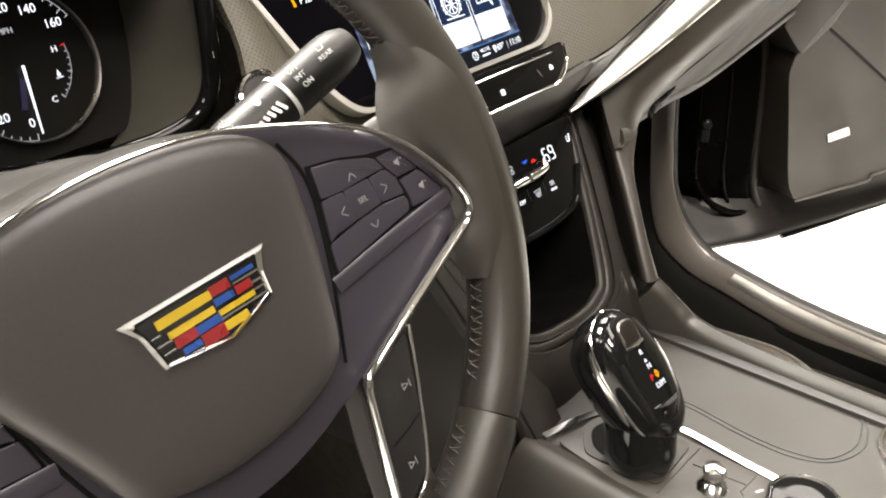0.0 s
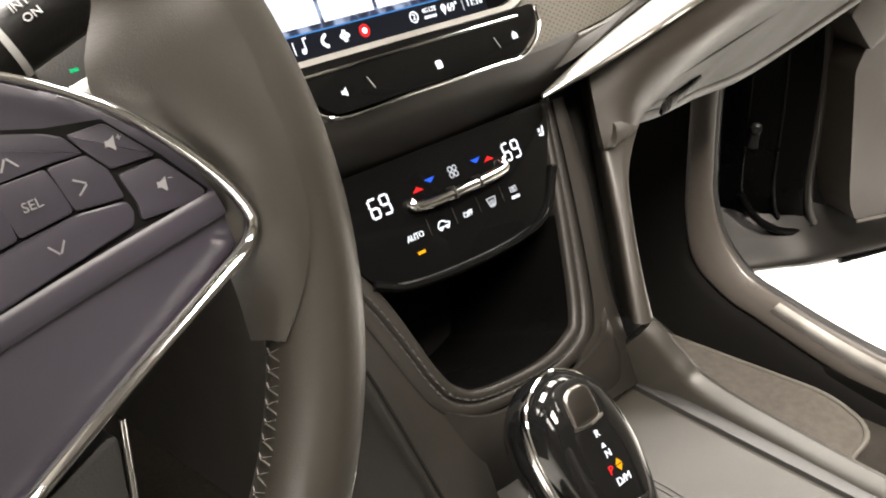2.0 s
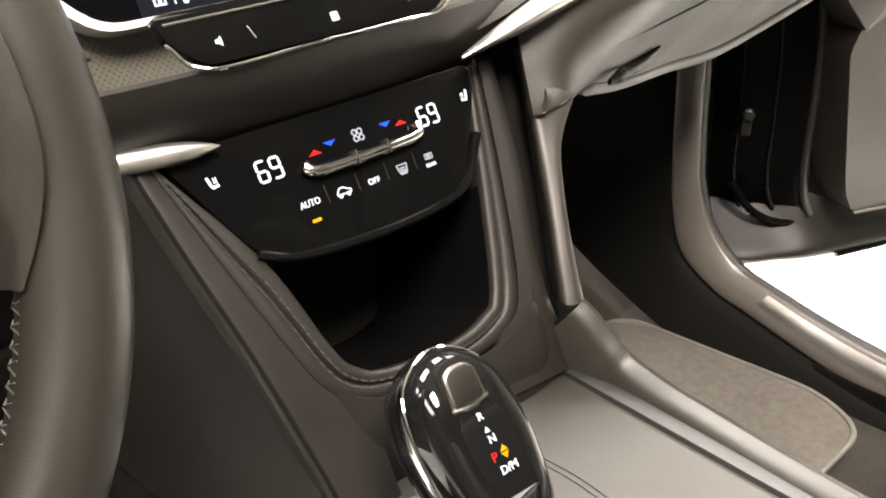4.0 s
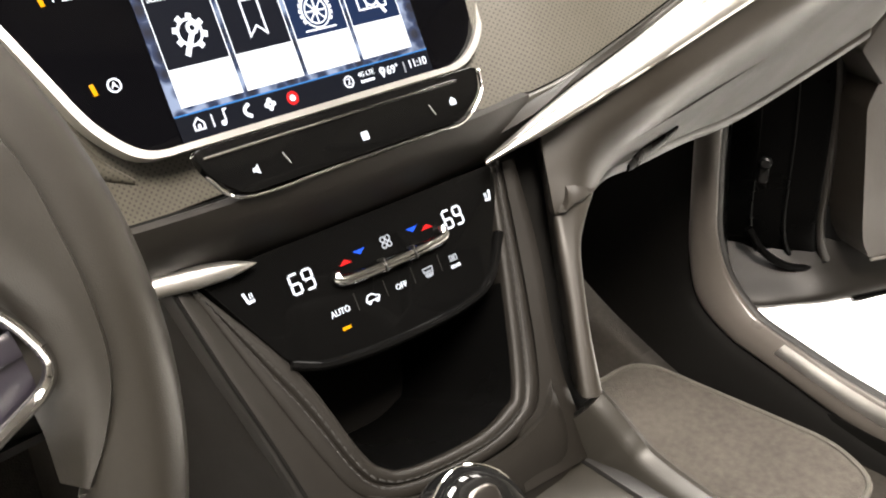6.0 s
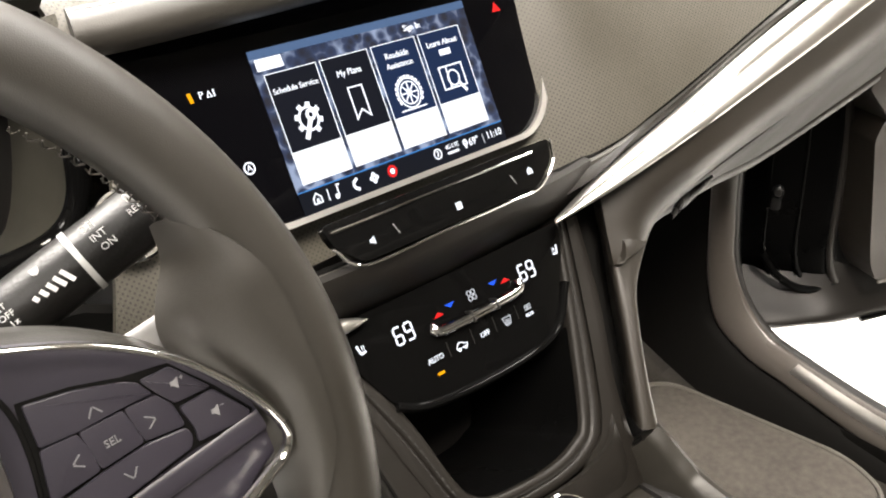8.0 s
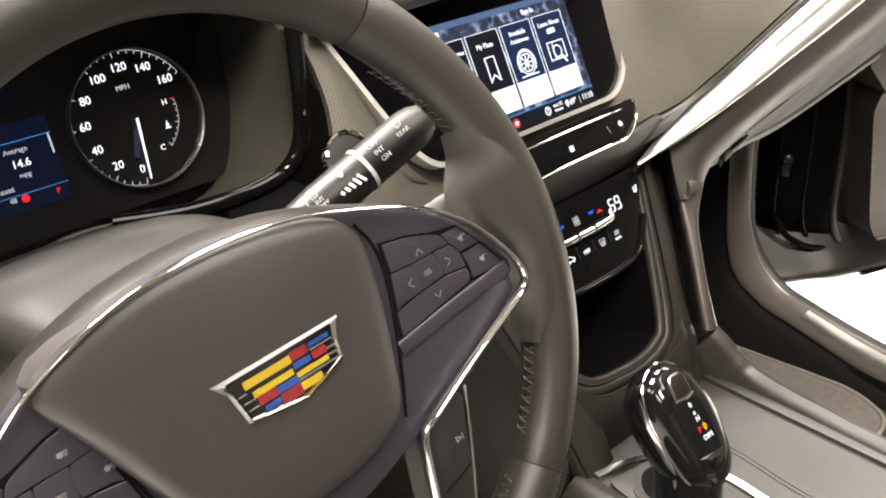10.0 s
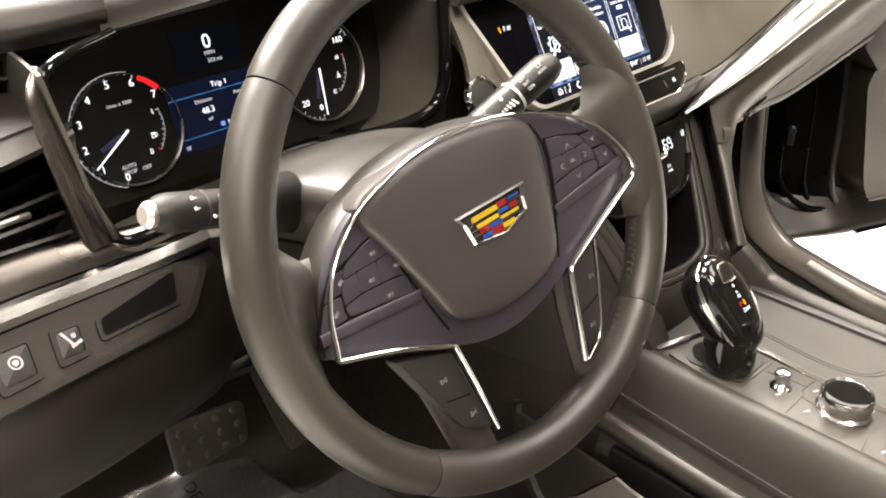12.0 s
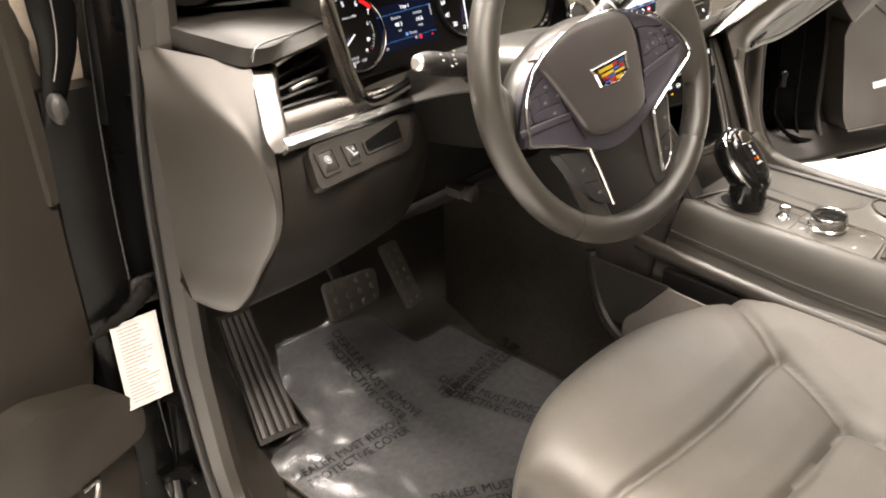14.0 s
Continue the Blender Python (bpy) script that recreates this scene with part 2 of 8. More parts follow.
def sweep(line, section, closed=False, up=(0, 0, 1), scales=None, cap=True):
    """The outline section (across, up) carried along a line."""
    bm = bmesh.new()
    pts = [Vector(p) for p in line]
    k, s = len(pts), len(section)
    rows = []
    for i, p in enumerate(pts):
        if closed:
            way = pts[(i + 1) % k] - pts[i - 1]
        else:
            way = pts[min(i + 1, k - 1)] - pts[max(i - 1, 0)]
        way.normalize()
        side = way.cross(Vector(up)).normalized()
        high = side.cross(way)
        f = scales[i] if scales else 1.0
        rows.append([bm.verts.new(p + side * a * f + high * b * f) for a, b in section])
    for i in range(k if closed else k - 1):
        for j in range(s):
            bm.faces.new((rows[i][j], rows[i][(j + 1) % s], rows[(i + 1) % k][(j + 1) % s], rows[(i + 1) % k][j]))
    if cap and not closed:
        bm.faces.new(rows[0])
        bm.faces.new(list(reversed(rows[-1])))
    return bm


def oval(a, b, n=12, turn=0.0):
    return [(a * math.cos(2 * math.pi * i / n + turn), b * math.sin(2 * math.pi * i / n + turn)) for i in range(n)]


def net(rows, nu=6, nv=6, thick=0.004, flip=False):
    """A smooth shell through a net of points: rows of equal count."""
    lines = [curve(r, nu) for r in rows]
    cols = [curve([ln[i] for ln in lines], nv) for i in range(len(lines[0]))]
    w, h = len(cols), len(cols[0])
    bm = bmesh.new()
    grid = [[bm.verts.new(cols[i][j]) for j in range(h)] for i in range(w)]
    for i in range(w - 1):
        for j in range(h - 1):
            bm.faces.new((grid[i][j], grid[i + 1][j], grid[i + 1][j + 1], grid[i][j + 1]))
    bm.normal_update()
    sign = -1 if flip else 1
    if thick:
        back = [[bm.verts.new(grid[i][j].co - grid[i][j].normal * thick * sign) for j in range(h)] for i in range(w)]
        for i in range(w - 1):
            for j in range(h - 1):
                bm.faces.new((back[i][j], back[i][j + 1], back[i + 1][j + 1], back[i + 1][j]))
        rim = [(i, 0) for i in range(w)] + [(w - 1, j) for j in range(1, h)] + [(i, h - 1) for i in range(w - 2, -1, -1)] + [(0, j) for j in range(h - 2, 0, -1)]
        for q in range(len(rim)):
            (a, b), (c, d) = rim[q], rim[(q + 1) % len(rim)]
            bm.faces.new((grid[a][b], back[a][b], back[c][d], grid[c][d]))
    return bm


def lathe(profile, n=24, cap=True):
    """A turned body about z from (radius, z) pairs."""
    bm = bmesh.new()
    rows = [[bm.verts.new((r * math.cos(2 * math.pi * i / n), r * math.sin(2 * math.pi * i / n), z)) for i in range(n)] for r, z in profile]
    for a, b in zip(rows, rows[1:]):
        for i in range(n):
            bm.faces.new((a[i], a[(i + 1) % n], b[(i + 1) % n], b[i]))
    if cap:
        bm.faces.new(list(reversed(rows[0])))
        bm.faces.new(rows[-1])
    return bm


def disc(r, z0=0.0, z1=0.001, n=32):
    return lathe([(r, z0), (r, z1)], n)


def merge(*bms):
    """Several bmeshes as one."""
    out = bmesh.new()
    for b in bms:
        me = bpy.data.meshes.new("joined")
        b.to_mesh(me)
        b.free()
        out.from_mesh(me)
        bpy.data.meshes.remove(me)
    return out


def shifted(bm, m):
    bm.transform(m)
    return bm


def words(body, size, m, mat, parent, name="lettering", label="", depth=0.0002, align="CENTER", squeeze=1.0):
    """Letters in the built-in font, as a mesh, centred on the pose m."""
    data = bpy.data.curves.new(name, "FONT")
    data.body, data.size, data.extrude, data.align_x, data.align_y = body, size, depth, align, "CENTER"
    data.resolution_u = 3
    tmp = bpy.data.objects.new("tmp", data)
    me = bpy.data.meshes.new_from_object(tmp)
    bpy.data.objects.remove(tmp)
    me.name = name
    me.transform(m @ Matrix.Diagonal((squeeze, 1, 1, 1)))
    me.materials.clear()
    me.materials.append(mat)
    ob = new(name, me)
    ob.parent = parent
    ob.matrix_parent_inverse = placed(parent).inverted()
    if label:
        tagged(ob, label)
    return ob


def stitches(line, normal, length=0.0042, gap=0.0016, width=0.0005, lift=0.0004):
    """A row of single stitches along a line, each a small raised capsule."""
    bm = bmesh.new()
    pts = [Vector(p) for p in line]
    normal = Vector(normal).normalized()
    dist, step = 0.0, length + gap
    nxt = 0.0
    for a, b in zip(pts, pts[1:]):
        seg = (b - a).length
        way = (b - a).normalized()
        side = way.cross(normal).normalized()
        while nxt < dist + seg:
            p = a + way * (nxt - dist)
            vs = []
            for f, h in ((0, 0), (0.25, lift), (0.75, lift), (1, 0)):
                vs.append([bm.verts.new(p + way * length * f + side * width * s + normal * h) for s in (-1, 1)])
            for q, r in zip(vs, vs[1:]):
                bm.faces.new((q[0], q[1], r[1], r[0]))
            nxt += step
        dist += seg
    return bm

# ---- the showroom round the car ----
def quad_box(name, x0, x1, y0, y1, z0, z1, mat, label, category):
    ob = part(name, block(x1 - x0, y1 - y0, z1 - z0, 0, at=((x0 + x1) / 2, (y0 + y1) / 2, (z0 + z1) / 2)), mat, smooth=False)
    return tagged(ob, label, category, kind="structure")


quad_box("ground", -9, 10, -9, 10, -0.1, 0.0, WHITE_TILE, "bright white polished showroom floor", "floor")
quad_box("wall_north", -9, 10, 10, 10.2, 0, 4.6, DIM_PAINT, "plain grey showroom wall", "wall")
quad_box("wall_south", -9, 10, -9.2, -9, 0, 4.6, DIM_PAINT, "plain grey showroom wall", "wall")
quad_box("wall_east", 10, 10.2, -9, 10, 0, 4.6, WALL_PAINT, "plain pale showroom wall", "wall")
quad_box("wall_west", -9.2, -9, -9, 10, 0, 4.6, DIM_PAINT, "plain grey showroom wall", "wall")
quad_box("ceiling", -9, 10, -9, 10, 4.6, 4.8, DIM_PAINT, "plain grey showroom ceiling", "ceiling")

# ---- the car's shell: floor, roof, sills, pillars ----
CX = 0.385  # the car's middle
shell = net([[(-0.36, 0.40, 0.395), (CX, 0.40, 0.395), (1.13, 0.40, 0.395)],
             [(-0.36, -1.2, 0.385), (CX, -1.2, 0.385), (1.13, -1.2, 0.385)]], 4, 4, 0.02, True)
tagged(part("car_floor", shell, CARPET), "dark grey carpet floor of the car", "floor", kind="structure")
fire = net([[(-0.36, 0.40, 0.395), (CX, 0.40, 0.395), (1.13, 0.40, 0.395)],
            [(-0.36, 0.62, 0.50), (CX, 0.60, 0.50), (1.13, 0.62, 0.50)],
            [(-0.36, 0.74, 0.75), (CX, 0.70, 0.75), (1.13, 0.74, 0.75)],
            [(-0.36, 0.76, 1.10), (CX, 0.72, 1.10), (1.13, 0.76, 1.10)]], 3, 5, 0.02)
tagged(part("footwell_carpet", fire, CARPET), "dark grey carpet rising up the front of the footwell", "carpet", kind="structure")
roof = net([[(-0.20, 0.20, 1.585), (CX, 0.26, 1.63), (0.97, 0.20, 1.585)],
            [(-0.22, -0.3, 1.63), (CX, -0.3, 1.68), (0.99, -0.3, 1.63)],
            [(-0.22, -2.2, 1.58), (CX, -2.2, 1.62), (0.99, -2.2, 1.58)]], 16, 24, 0.04)
# opening added to let lamp light into the cabin; no sunroof is known
hole = [f for f in roof.faces if 0.0 < f.calc_center_median().x < 0.77 and -0.95 < f.calc_center_median().y < 0.22]
bmesh.ops.delete(roof, geom=hole, context="FACES")
tagged(part("car_roof", roof, HEADLINER), "unseen cloth headliner with an opening added to let light in", "roof", kind="structure")

# plain walls that close the cabin behind the front seats
rear_shell = thing("rear_cabin", (CX, -1.6, 0.40), "plain dark rear cabin trim behind the front seats", "cabin trim", kind="structure")
for x in (-0.35, 1.12):
    part("rear_side", block(0.04, 1.45, 0.70, 0.01, at=(x, -1.48, 0.74)), SOFT_PLASTIC, rear_shell)
    part("centre_pillar", sweep([(x, -0.78, 0.42), (x, -0.80, 1.0), (x + (0.12 if x < 0 else -0.12), -0.84, 1.58)], oval(0.05, 0.03, 10)), SOFT_PLASTIC, rear_shell)
part("rear_back", block(1.45, 0.06, 0.80, 0.02, at=(CX, -2.2, 0.80)), SOFT_PLASTIC, rear_shell)
part("rear_bench", block(1.35, 0.55, 0.30, 0.06, 3, at=(CX, -1.75, 0.56)), SEAT_LEATHER, rear_shell)
pseat = thing("passenger_seat", (0.72, -0.4, 0.40), "dark grey leather passenger seat", "car seat", "front seats")
part("cushion", block(0.48, 0.52, 0.16, 0.05, 4, at=(0.76, -0.42, 0.62)), SEAT_LEATHER, pseat)
part("base", block(0.42, 0.46, 0.14, 0.02, 2, at=(0.76, -0.42, 0.47)), DARK_PLASTIC, pseat)
part("backrest", shifted(block(0.48, 0.12, 0.66, 0.05, 4), pose(0.76, -0.80, 0.96, -14)), SEAT_LEATHER, pseat)
part("headrest", shifted(block(0.24, 0.09, 0.17, 0.04, 4), pose(0.76, -0.92, 1.38, -14)), SEAT_LEATHER, pseat)

# passenger side: pillar and sill trim in one band (inner edge, outer edge), black wall inside it, seals
BAND = (((0.385, 1.00), (0.358, 1.00)), ((0.373, 0.83), (0.349, 0.83)), ((0.365, 0.706), (0.343, 0.709)), ((0.360, 0.630), (0.338, 0.655)), ((0.353, 0.571), (0.332, 0.610)), ((0.332, 0.513), (0.308, 0.555)), ((0.279, 0.478), (0.262, 0.512)),
        ((0.222, 0.463), (0.205, 0.494)), ((0.066, 0.427), (0.079, 0.470)), ((-0.12, 0.412), (-0.11, 0.457)), ((-0.50, 0.406), (-0.50, 0.452)), ((-1.20, 0.404), (-1.20, 0.450)))
sill = thing("passenger_sill", (1.11, 0, 0.40), "satin grey door sill and pillar trim with a bright scuff plate", "door sill", kind="structure")
inner = curve([(1.0935, *p) for p, q in BAND], 6)
outer = curve([(1.1120, *q) for p, q in BAND], 6)
away = []
for p, q in zip(inner, outer):
    k = inner.index(p)
    run = (inner[min(k + 1, len(inner) - 1)] - inner[max(k - 1, 0)]).normalized()
    n_ = run.cross(q - p).normalized()
    away.append(n_ if n_.x < 0 else -n_)
band_rows = [[p - n_ * 0.012 - (q - p) * 0.04, p - n_ * 0.003 - (q - p) * 0.02, p.lerp(q, 0.08) + n_ * 0.001, p.lerp(q, 0.30) + n_ * 0.0045, p.lerp(q, 0.60) + n_ * 0.0055, p.lerp(q, 0.90) + n_ * 0.003, q, q - n_ * 0.012] for p, q, n_ in zip(inner, outer, away)]
part("sill_trim", net(band_rows[::2], 4, 4, 0.002), SILL_GREY, sill, "smooth grey plastic trim", sharp=60)
plate = [(p, q, n_) for p, q, n_ in zip(inner, outer, away) if p.y < 0.232]
part("scuff_plate", net([[p.lerp(q, 0.46) + n_ * 0.0070, p.lerp(q, 0.66) + n_ * 0.0074, p.lerp(q, 0.90) + n_ * 0.0050] for p, q, n_ in plate], 2, 2, 0.001), SATIN_METAL, sill, "bright brushed metal scuff plate")
part("door_seal", sweep([q + Vector((0.012, 0.004, -0.003)) for q in outer], oval(0.006, 0.009, 10), up=(-1, 0, 0)), RUBBER, sill, "black rubber door seal")
part("door_seal", sweep([q + Vector((0.003, 0.002, 0.0)) for q in outer], oval(0.0022, 0.0028, 8), up=(-1, 0, 0)), DARK_PLASTIC, sill, "thin sealing lip")
part("inner_sill", block(0.05, 1.50, 0.10, 0.01, 2, at=(1.115, -0.62, 0.385)), MATTE_BLACK, sill, "black inner sill")
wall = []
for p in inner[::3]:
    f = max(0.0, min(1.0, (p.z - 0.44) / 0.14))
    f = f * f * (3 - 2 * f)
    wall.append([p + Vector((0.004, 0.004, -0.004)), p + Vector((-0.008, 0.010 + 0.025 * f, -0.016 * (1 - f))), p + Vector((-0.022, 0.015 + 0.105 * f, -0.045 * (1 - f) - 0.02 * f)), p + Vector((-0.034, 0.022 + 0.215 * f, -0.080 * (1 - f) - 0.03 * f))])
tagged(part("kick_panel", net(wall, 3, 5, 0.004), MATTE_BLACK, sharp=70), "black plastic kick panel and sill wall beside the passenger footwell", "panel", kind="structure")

part("body_jamb", net([[(1.126, 0.372, 1.05), (1.165, 0.392, 1.05), (1.200, 0.405, 1.05), (1.245, 0.445, 1.05)],
                      [(1.126, 0.352, 0.72), (1.165, 0.368, 0.72), (1.200, 0.385, 0.72), (1.245, 0.430, 0.72)],
                      [(1.126, 0.332, 0.600), (1.165, 0.352, 0.58), (1.200, 0.370, 0.56), (1.245, 0.420, 0.55)],
                      [(1.126, 0.300, 0.538), (1.165, 0.326, 0.51), (1.200, 0.342, 0.49), (1.245, 0.395, 0.47)],
                      [(1.126, 0.262, 0.500), (1.165, 0.290, 0.475), (1.200, 0.318, 0.458), (1.245, 0.365, 0.44)]], 5, 5, 0.004), DEEP_BLACK, sill, "black painted door jamb")

# ---- passenger door, open ----
pdoor = thing("passenger_door", (1.22, 0.42, 0.45), "open passenger door with black hinge side and grey speaker panel", "car door", "front doors")
# x along the door from its hinge, y up, z towards the seats
PDF = Matrix.Translation((1.20, 0.44, 0.0)) @ Matrix(((0.925, 0.0, -0.379), (-0.379, 0.0, -0.925), (0.0, 1.0, 0.0))).to_4x4()


def shut_face(z, s, o):
    """One level of the door's front edge: across from the hinge to the panel, moved by s along the door and o outwards."""
    return [(0.015 + s, z, -0.06), (0.028 + s, z, 0.00), (0.060 + s, z, 0.045 + o), (0.075 + s, z, 0.062 + o), (0.105 + s, z, 0.082 + o), (0.138 + s, z, 0.108 + o), (0.150 + s, z, 0.112 + o), (0.166 + s, z, 0.104 + o), (0.190 + s, z, 0.118 + o)]


levels = [shut_face(z, s, o) for z, s, o in ((1.06, -0.075, 0.01), (0.90, -0.040, 0.008), (0.78, -0.012, 0.004), (0.66, 0.0, 0.0), (0.58, 0.004, -0.002), (0.53, 0.016, -0.006), (0.495, 0.040, -0.014), (0.475, 0.075, -0.03))]
part("door_shell", net(levels, 5, 5, 0.004), DEEP_BLACK, pdoor, "black painted front edge of the door", m=PDF)
part("outer_skin", prism(rounded([(0.03, 0.45), (1.10, 0.42), (1.10, 1.06), (0.03, 1.06)], 0.05, 5), -0.10, -0.02, 0.02, 3), BLACK_PAINT, pdoor, "black painted outer skin", m=PDF)
lower = [[(-0.02, 0.448, 0.03), (0.052, 0.451, 0.104), (0.12, 0.455, 0.130), (0.20, 0.458, 0.148), (0.45, 0.463, 0.155), (1.08, 0.463, 0.155)],
         [(-0.02, 0.464, 0.035), (0.052, 0.467, 0.110), (0.12, 0.470, 0.138), (0.20, 0.474, 0.156), (0.45, 0.476, 0.165), (1.08, 0.476, 0.165)],
         [(-0.02, 0.490, 0.01), (0.052, 0.492, 0.070), (0.12, 0.497, 0.105), (0.20, 0.500, 0.138), (0.45, 0.505, 0.150), (1.08, 0.505, 0.150)],
         [(-0.02, 0.530, -0.03), (0.052, 0.530, 0.020), (0.12, 0.530, 0.075), (0.20, 0.535, 0.120), (0.45, 0.545, 0.145), (1.08, 0.545, 0.145)],
         [(0.000, 0.560, -0.05), (0.06, 0.560, 0.000), (0.12, 0.560, 0.050), (0.20, 0.560, 0.100), (0.45, 0.560, 0.140), (1.08, 0.560, 0.140)]]
part("door_bottom", net(lower, 6, 4, 0.012), DOOR_LOWER, pdoor, "dark grey moulded lower edge", m=PDF)
part("lower_strip", sweep(curve([(0.205, 0.4605, 0.156), (0.32, 0.463, 0.158), (0.46, 0.466, 0.158), (1.0, 0.466, 0.158)], 6), oval(0.0035, 0.0050, 8)), BLACK_PAINT, pdoor, "glossy black lower strip", m=PDF)
part("door_panel", prism(rounded([(0.197, 0.544), (0.377, 0.541), (0.390, 0.553), (1.05, 0.548), (1.05, 0.93), (0.23, 0.93), (0.203, 0.848), (0.145, 0.81), (0.135, 0.78), (0.172, 0.60), (0.180, 0.572)], 0.008, 4), 0.10, 0.175, 0.006, 3), DOOR_GREY, pdoor, "grey-brown plastic inner panel", m=PDF)
part("panel_lip", sweep(curve([(0.200, 0.5415, 0.176), (0.28, 0.5405, 0.177), (0.372, 0.539, 0.177), (0.386, 0.548, 0.177), (0.42, 0.549, 0.177), (0.80, 0.546, 0.177)], 6), oval(0.0022, 0.0022, 8)), PALE_PLASTIC, pdoor, "pale lower edge of the panel", m=PDF)
part("panel_edge", sweep(curve([(0.205, 0.850, 0.178), (0.28, 0.798, 0.178), (0.365, 0.738, 0.178), (0.55, 0.606, 0.178)], 6), [(-0.009, -0.004), (0.009, -0.004), (0.006, 0.004), (-0.006, 0.004)]), DOOR_GREY, pdoor, "raised panel edge", m=PDF)
part("mirror_trim", prism(rounded([(0.098, 0.861), (0.146, 0.808), (0.206, 0.847), (0.232, 0.880), (0.40, 1.05), (0.24, 1.08)], 0.006, 3), 0.11, 0.184, 0.006), DOOR_GREY, pdoor, "pale grey upper corner trim", m=PDF)
for s0, o0, a, mat, lab in ((0.150, 0.116, 0.0065, DOOR_DARK, "raised grey sealing rib"), (0.108, 0.087, 0.004, DEEP_BLACK, "black rubber door seal"), (0.070, 0.060, 0.0035, DEEP_BLACK, "black rubber door seal")):
    line = curve([(s0 - 0.075, 1.05, o0 + 0.01), (s0 - 0.040, 0.90, o0 + 0.008), (s0 - 0.012, 0.78, o0 + 0.004), (s0, 0.66, o0), (s0 + 0.004, 0.58, o0), (s0 + 0.018, 0.53, o0 + 0.002), (s0 + 0.048, 0.497, o0 + 0.006), (s0 + 0.10, 0.486, o0 + 0.02)], 6)
    part("seal_rib", sweep(line, oval(a, a * 0.8, 10)), mat, pdoor, lab, m=PDF)
part("name_plate", prism(rounded([(0.2535, 0.639), (0.3035, 0.6425), (0.2975, 0.658), (0.2480, 0.6545)], 0.002, 2), 0.175, 0.1775, 0.0008), PLATE_BRIGHT, pdoor, "small bright metal plate", m=PDF)
part("check_strap", merge(block(0.014, 0.026, 0.010, 0.003, at=(0, -0.020, 0)), shifted(lathe([(0.009, -0.004), (0.009, 0.006), (0.006, 0.009)], 10), pose(0, 0.0, 0.004))), STRAP_METAL, pdoor, "grey metal check strap with a bolt", m=PDF @ pose(0.078, 0.672, 0.068, 0, -35, 0))
part("cable_loop", sweep(curve([(0.062, 0.570, 0.074), (0.082, 0.535, 0.090), (0.115, 0.512, 0.104), (0.150, 0.505, 0.112), (0.175, 0.515, 0.118)], 6), oval(0.006, 0.006, 10)), DEEP_BLACK, pdoor, "black cable sleeve", m=PDF)

# ---- the dashboard ----
dash = thing("dashboard", (CX, 0.3, 0.9), "dark grey leather-wrapped dashboard with bright metal trim and stitched seams", "dashboard")
# along the face: x, depth and height of its lower seam
FACE = ((0.165, 0.150, 0.986), (0.225, 0.150, 0.986), (0.275, 0.172, 0.986), (0.40, 0.176, 0.986), (0.49, 0.166, 0.987), (0.55, 0.143, 1.003), (0.60, 0.141, 1.016), (0.66, 0.138, 1.036), (0.74, 0.135, 1.064), (0.84, 0.132, 1.096), (0.96, 0.130, 1.130), (1.08, 0.128, 1.158), (1.16, 0.127, 1.170))
rows = []
for k, (dz, dy) in enumerate(((0.0, 0.0), (0.044, 0.023), (0.094, 0.051), (0.139, 0.079), (0.164, 0.102), (0.177, 0.14), (0.186, 0.24), (0.179, 0.45), (0.154, 0.62))):
    row = []
    for i, (x, y, z) in enumerate(FACE):
        lift = dz * min(1.0, (1.200 - z) / 0.199)
        row.append((x + (min(k, 2) * 0.019 if i == 0 else 0.0), y + dy, z + lift))
    rows.append(row)
part("face", net(rows, 5, 4, 0.006), PERFORATED, dash, "finely perforated grey leather")
band = []
for z, dy in ((0.990, -0.005), (0.982, -0.0035), (0.972, 0.004), (0.964, 0.012)):
    band.append([(x, y + dy, z + 0.014 * (z - 0.964) / 0.026) for x, y in ((0.165, 0.152), (0.262, 0.140), (0.33, 0.137), (0.40, 0.136), (0.47, 0.139), (0.515, 0.145))])
part("lower_band", net(band, 5, 3, 0.006), STACK_LEATHER, dash, "smooth dark leather band")
SEAM = ((0.165, 0.149, 1.0), (0.27, 0.137, 1.0), (0.40, 0.134, 1.0), (0.47, 0.136, 0.999), (0.51, 0.137, 0.999), (0.55, 0.135, 1.004), (0.60, 0.132, 1.017), (0.66, 0.129, 1.037), (0.74, 0.126, 1.065), (0.84, 0.123, 1.097), (0.96, 0.121, 1.131), (1.08, 0.119, 1.159), (1.16, 0.118, 1.171))
seam = curve(SEAM, 8)
part("seam_roll", sweep(seam, oval(0.0026, 0.0026, 8)), DASH_LEATHER, dash)
# black fillers added to keep the inside of the dash dark
part("core", sweep([v + Vector((0, 0.013, -0.012)) for v in seam], oval(0.009, 0.009, 10)), MATTE_BLACK, dash, "added black backing behind the seam")
part("inner_wall", block(0.66, 0.012, 0.20, 0.002, at=(0.80, 0.262, 1.00)), MATTE_BLACK, dash, "unseen black wall added inside the dashboard")
part("seam_stitching", stitches([v + Vector((0, -0.004, -0.007)) for v in seam[:40]] + [v + Vector((0, -0.002, -0.006)) for v in seam[40:]], (0, -1, 0.2)), STITCH, dash)

lip = curve([(0.207, 0.224, 1.138), (0.25, 0.214, 1.141), (0.40, 0.212, 1.147), (0.52, 0.220, 1.150), (0.60, 0.252, 1.150)], 8)
part("display_lip", sweep(lip, oval(0.017, 0.013, 14)), DASH_LEATHER, dash, "padded leather lip above the display")
part("lip_stitching", stitches([v + Vector((0, -0.006, 0.0125)) for v in lip], (0, -0.5, 1)), STITCH, dash)

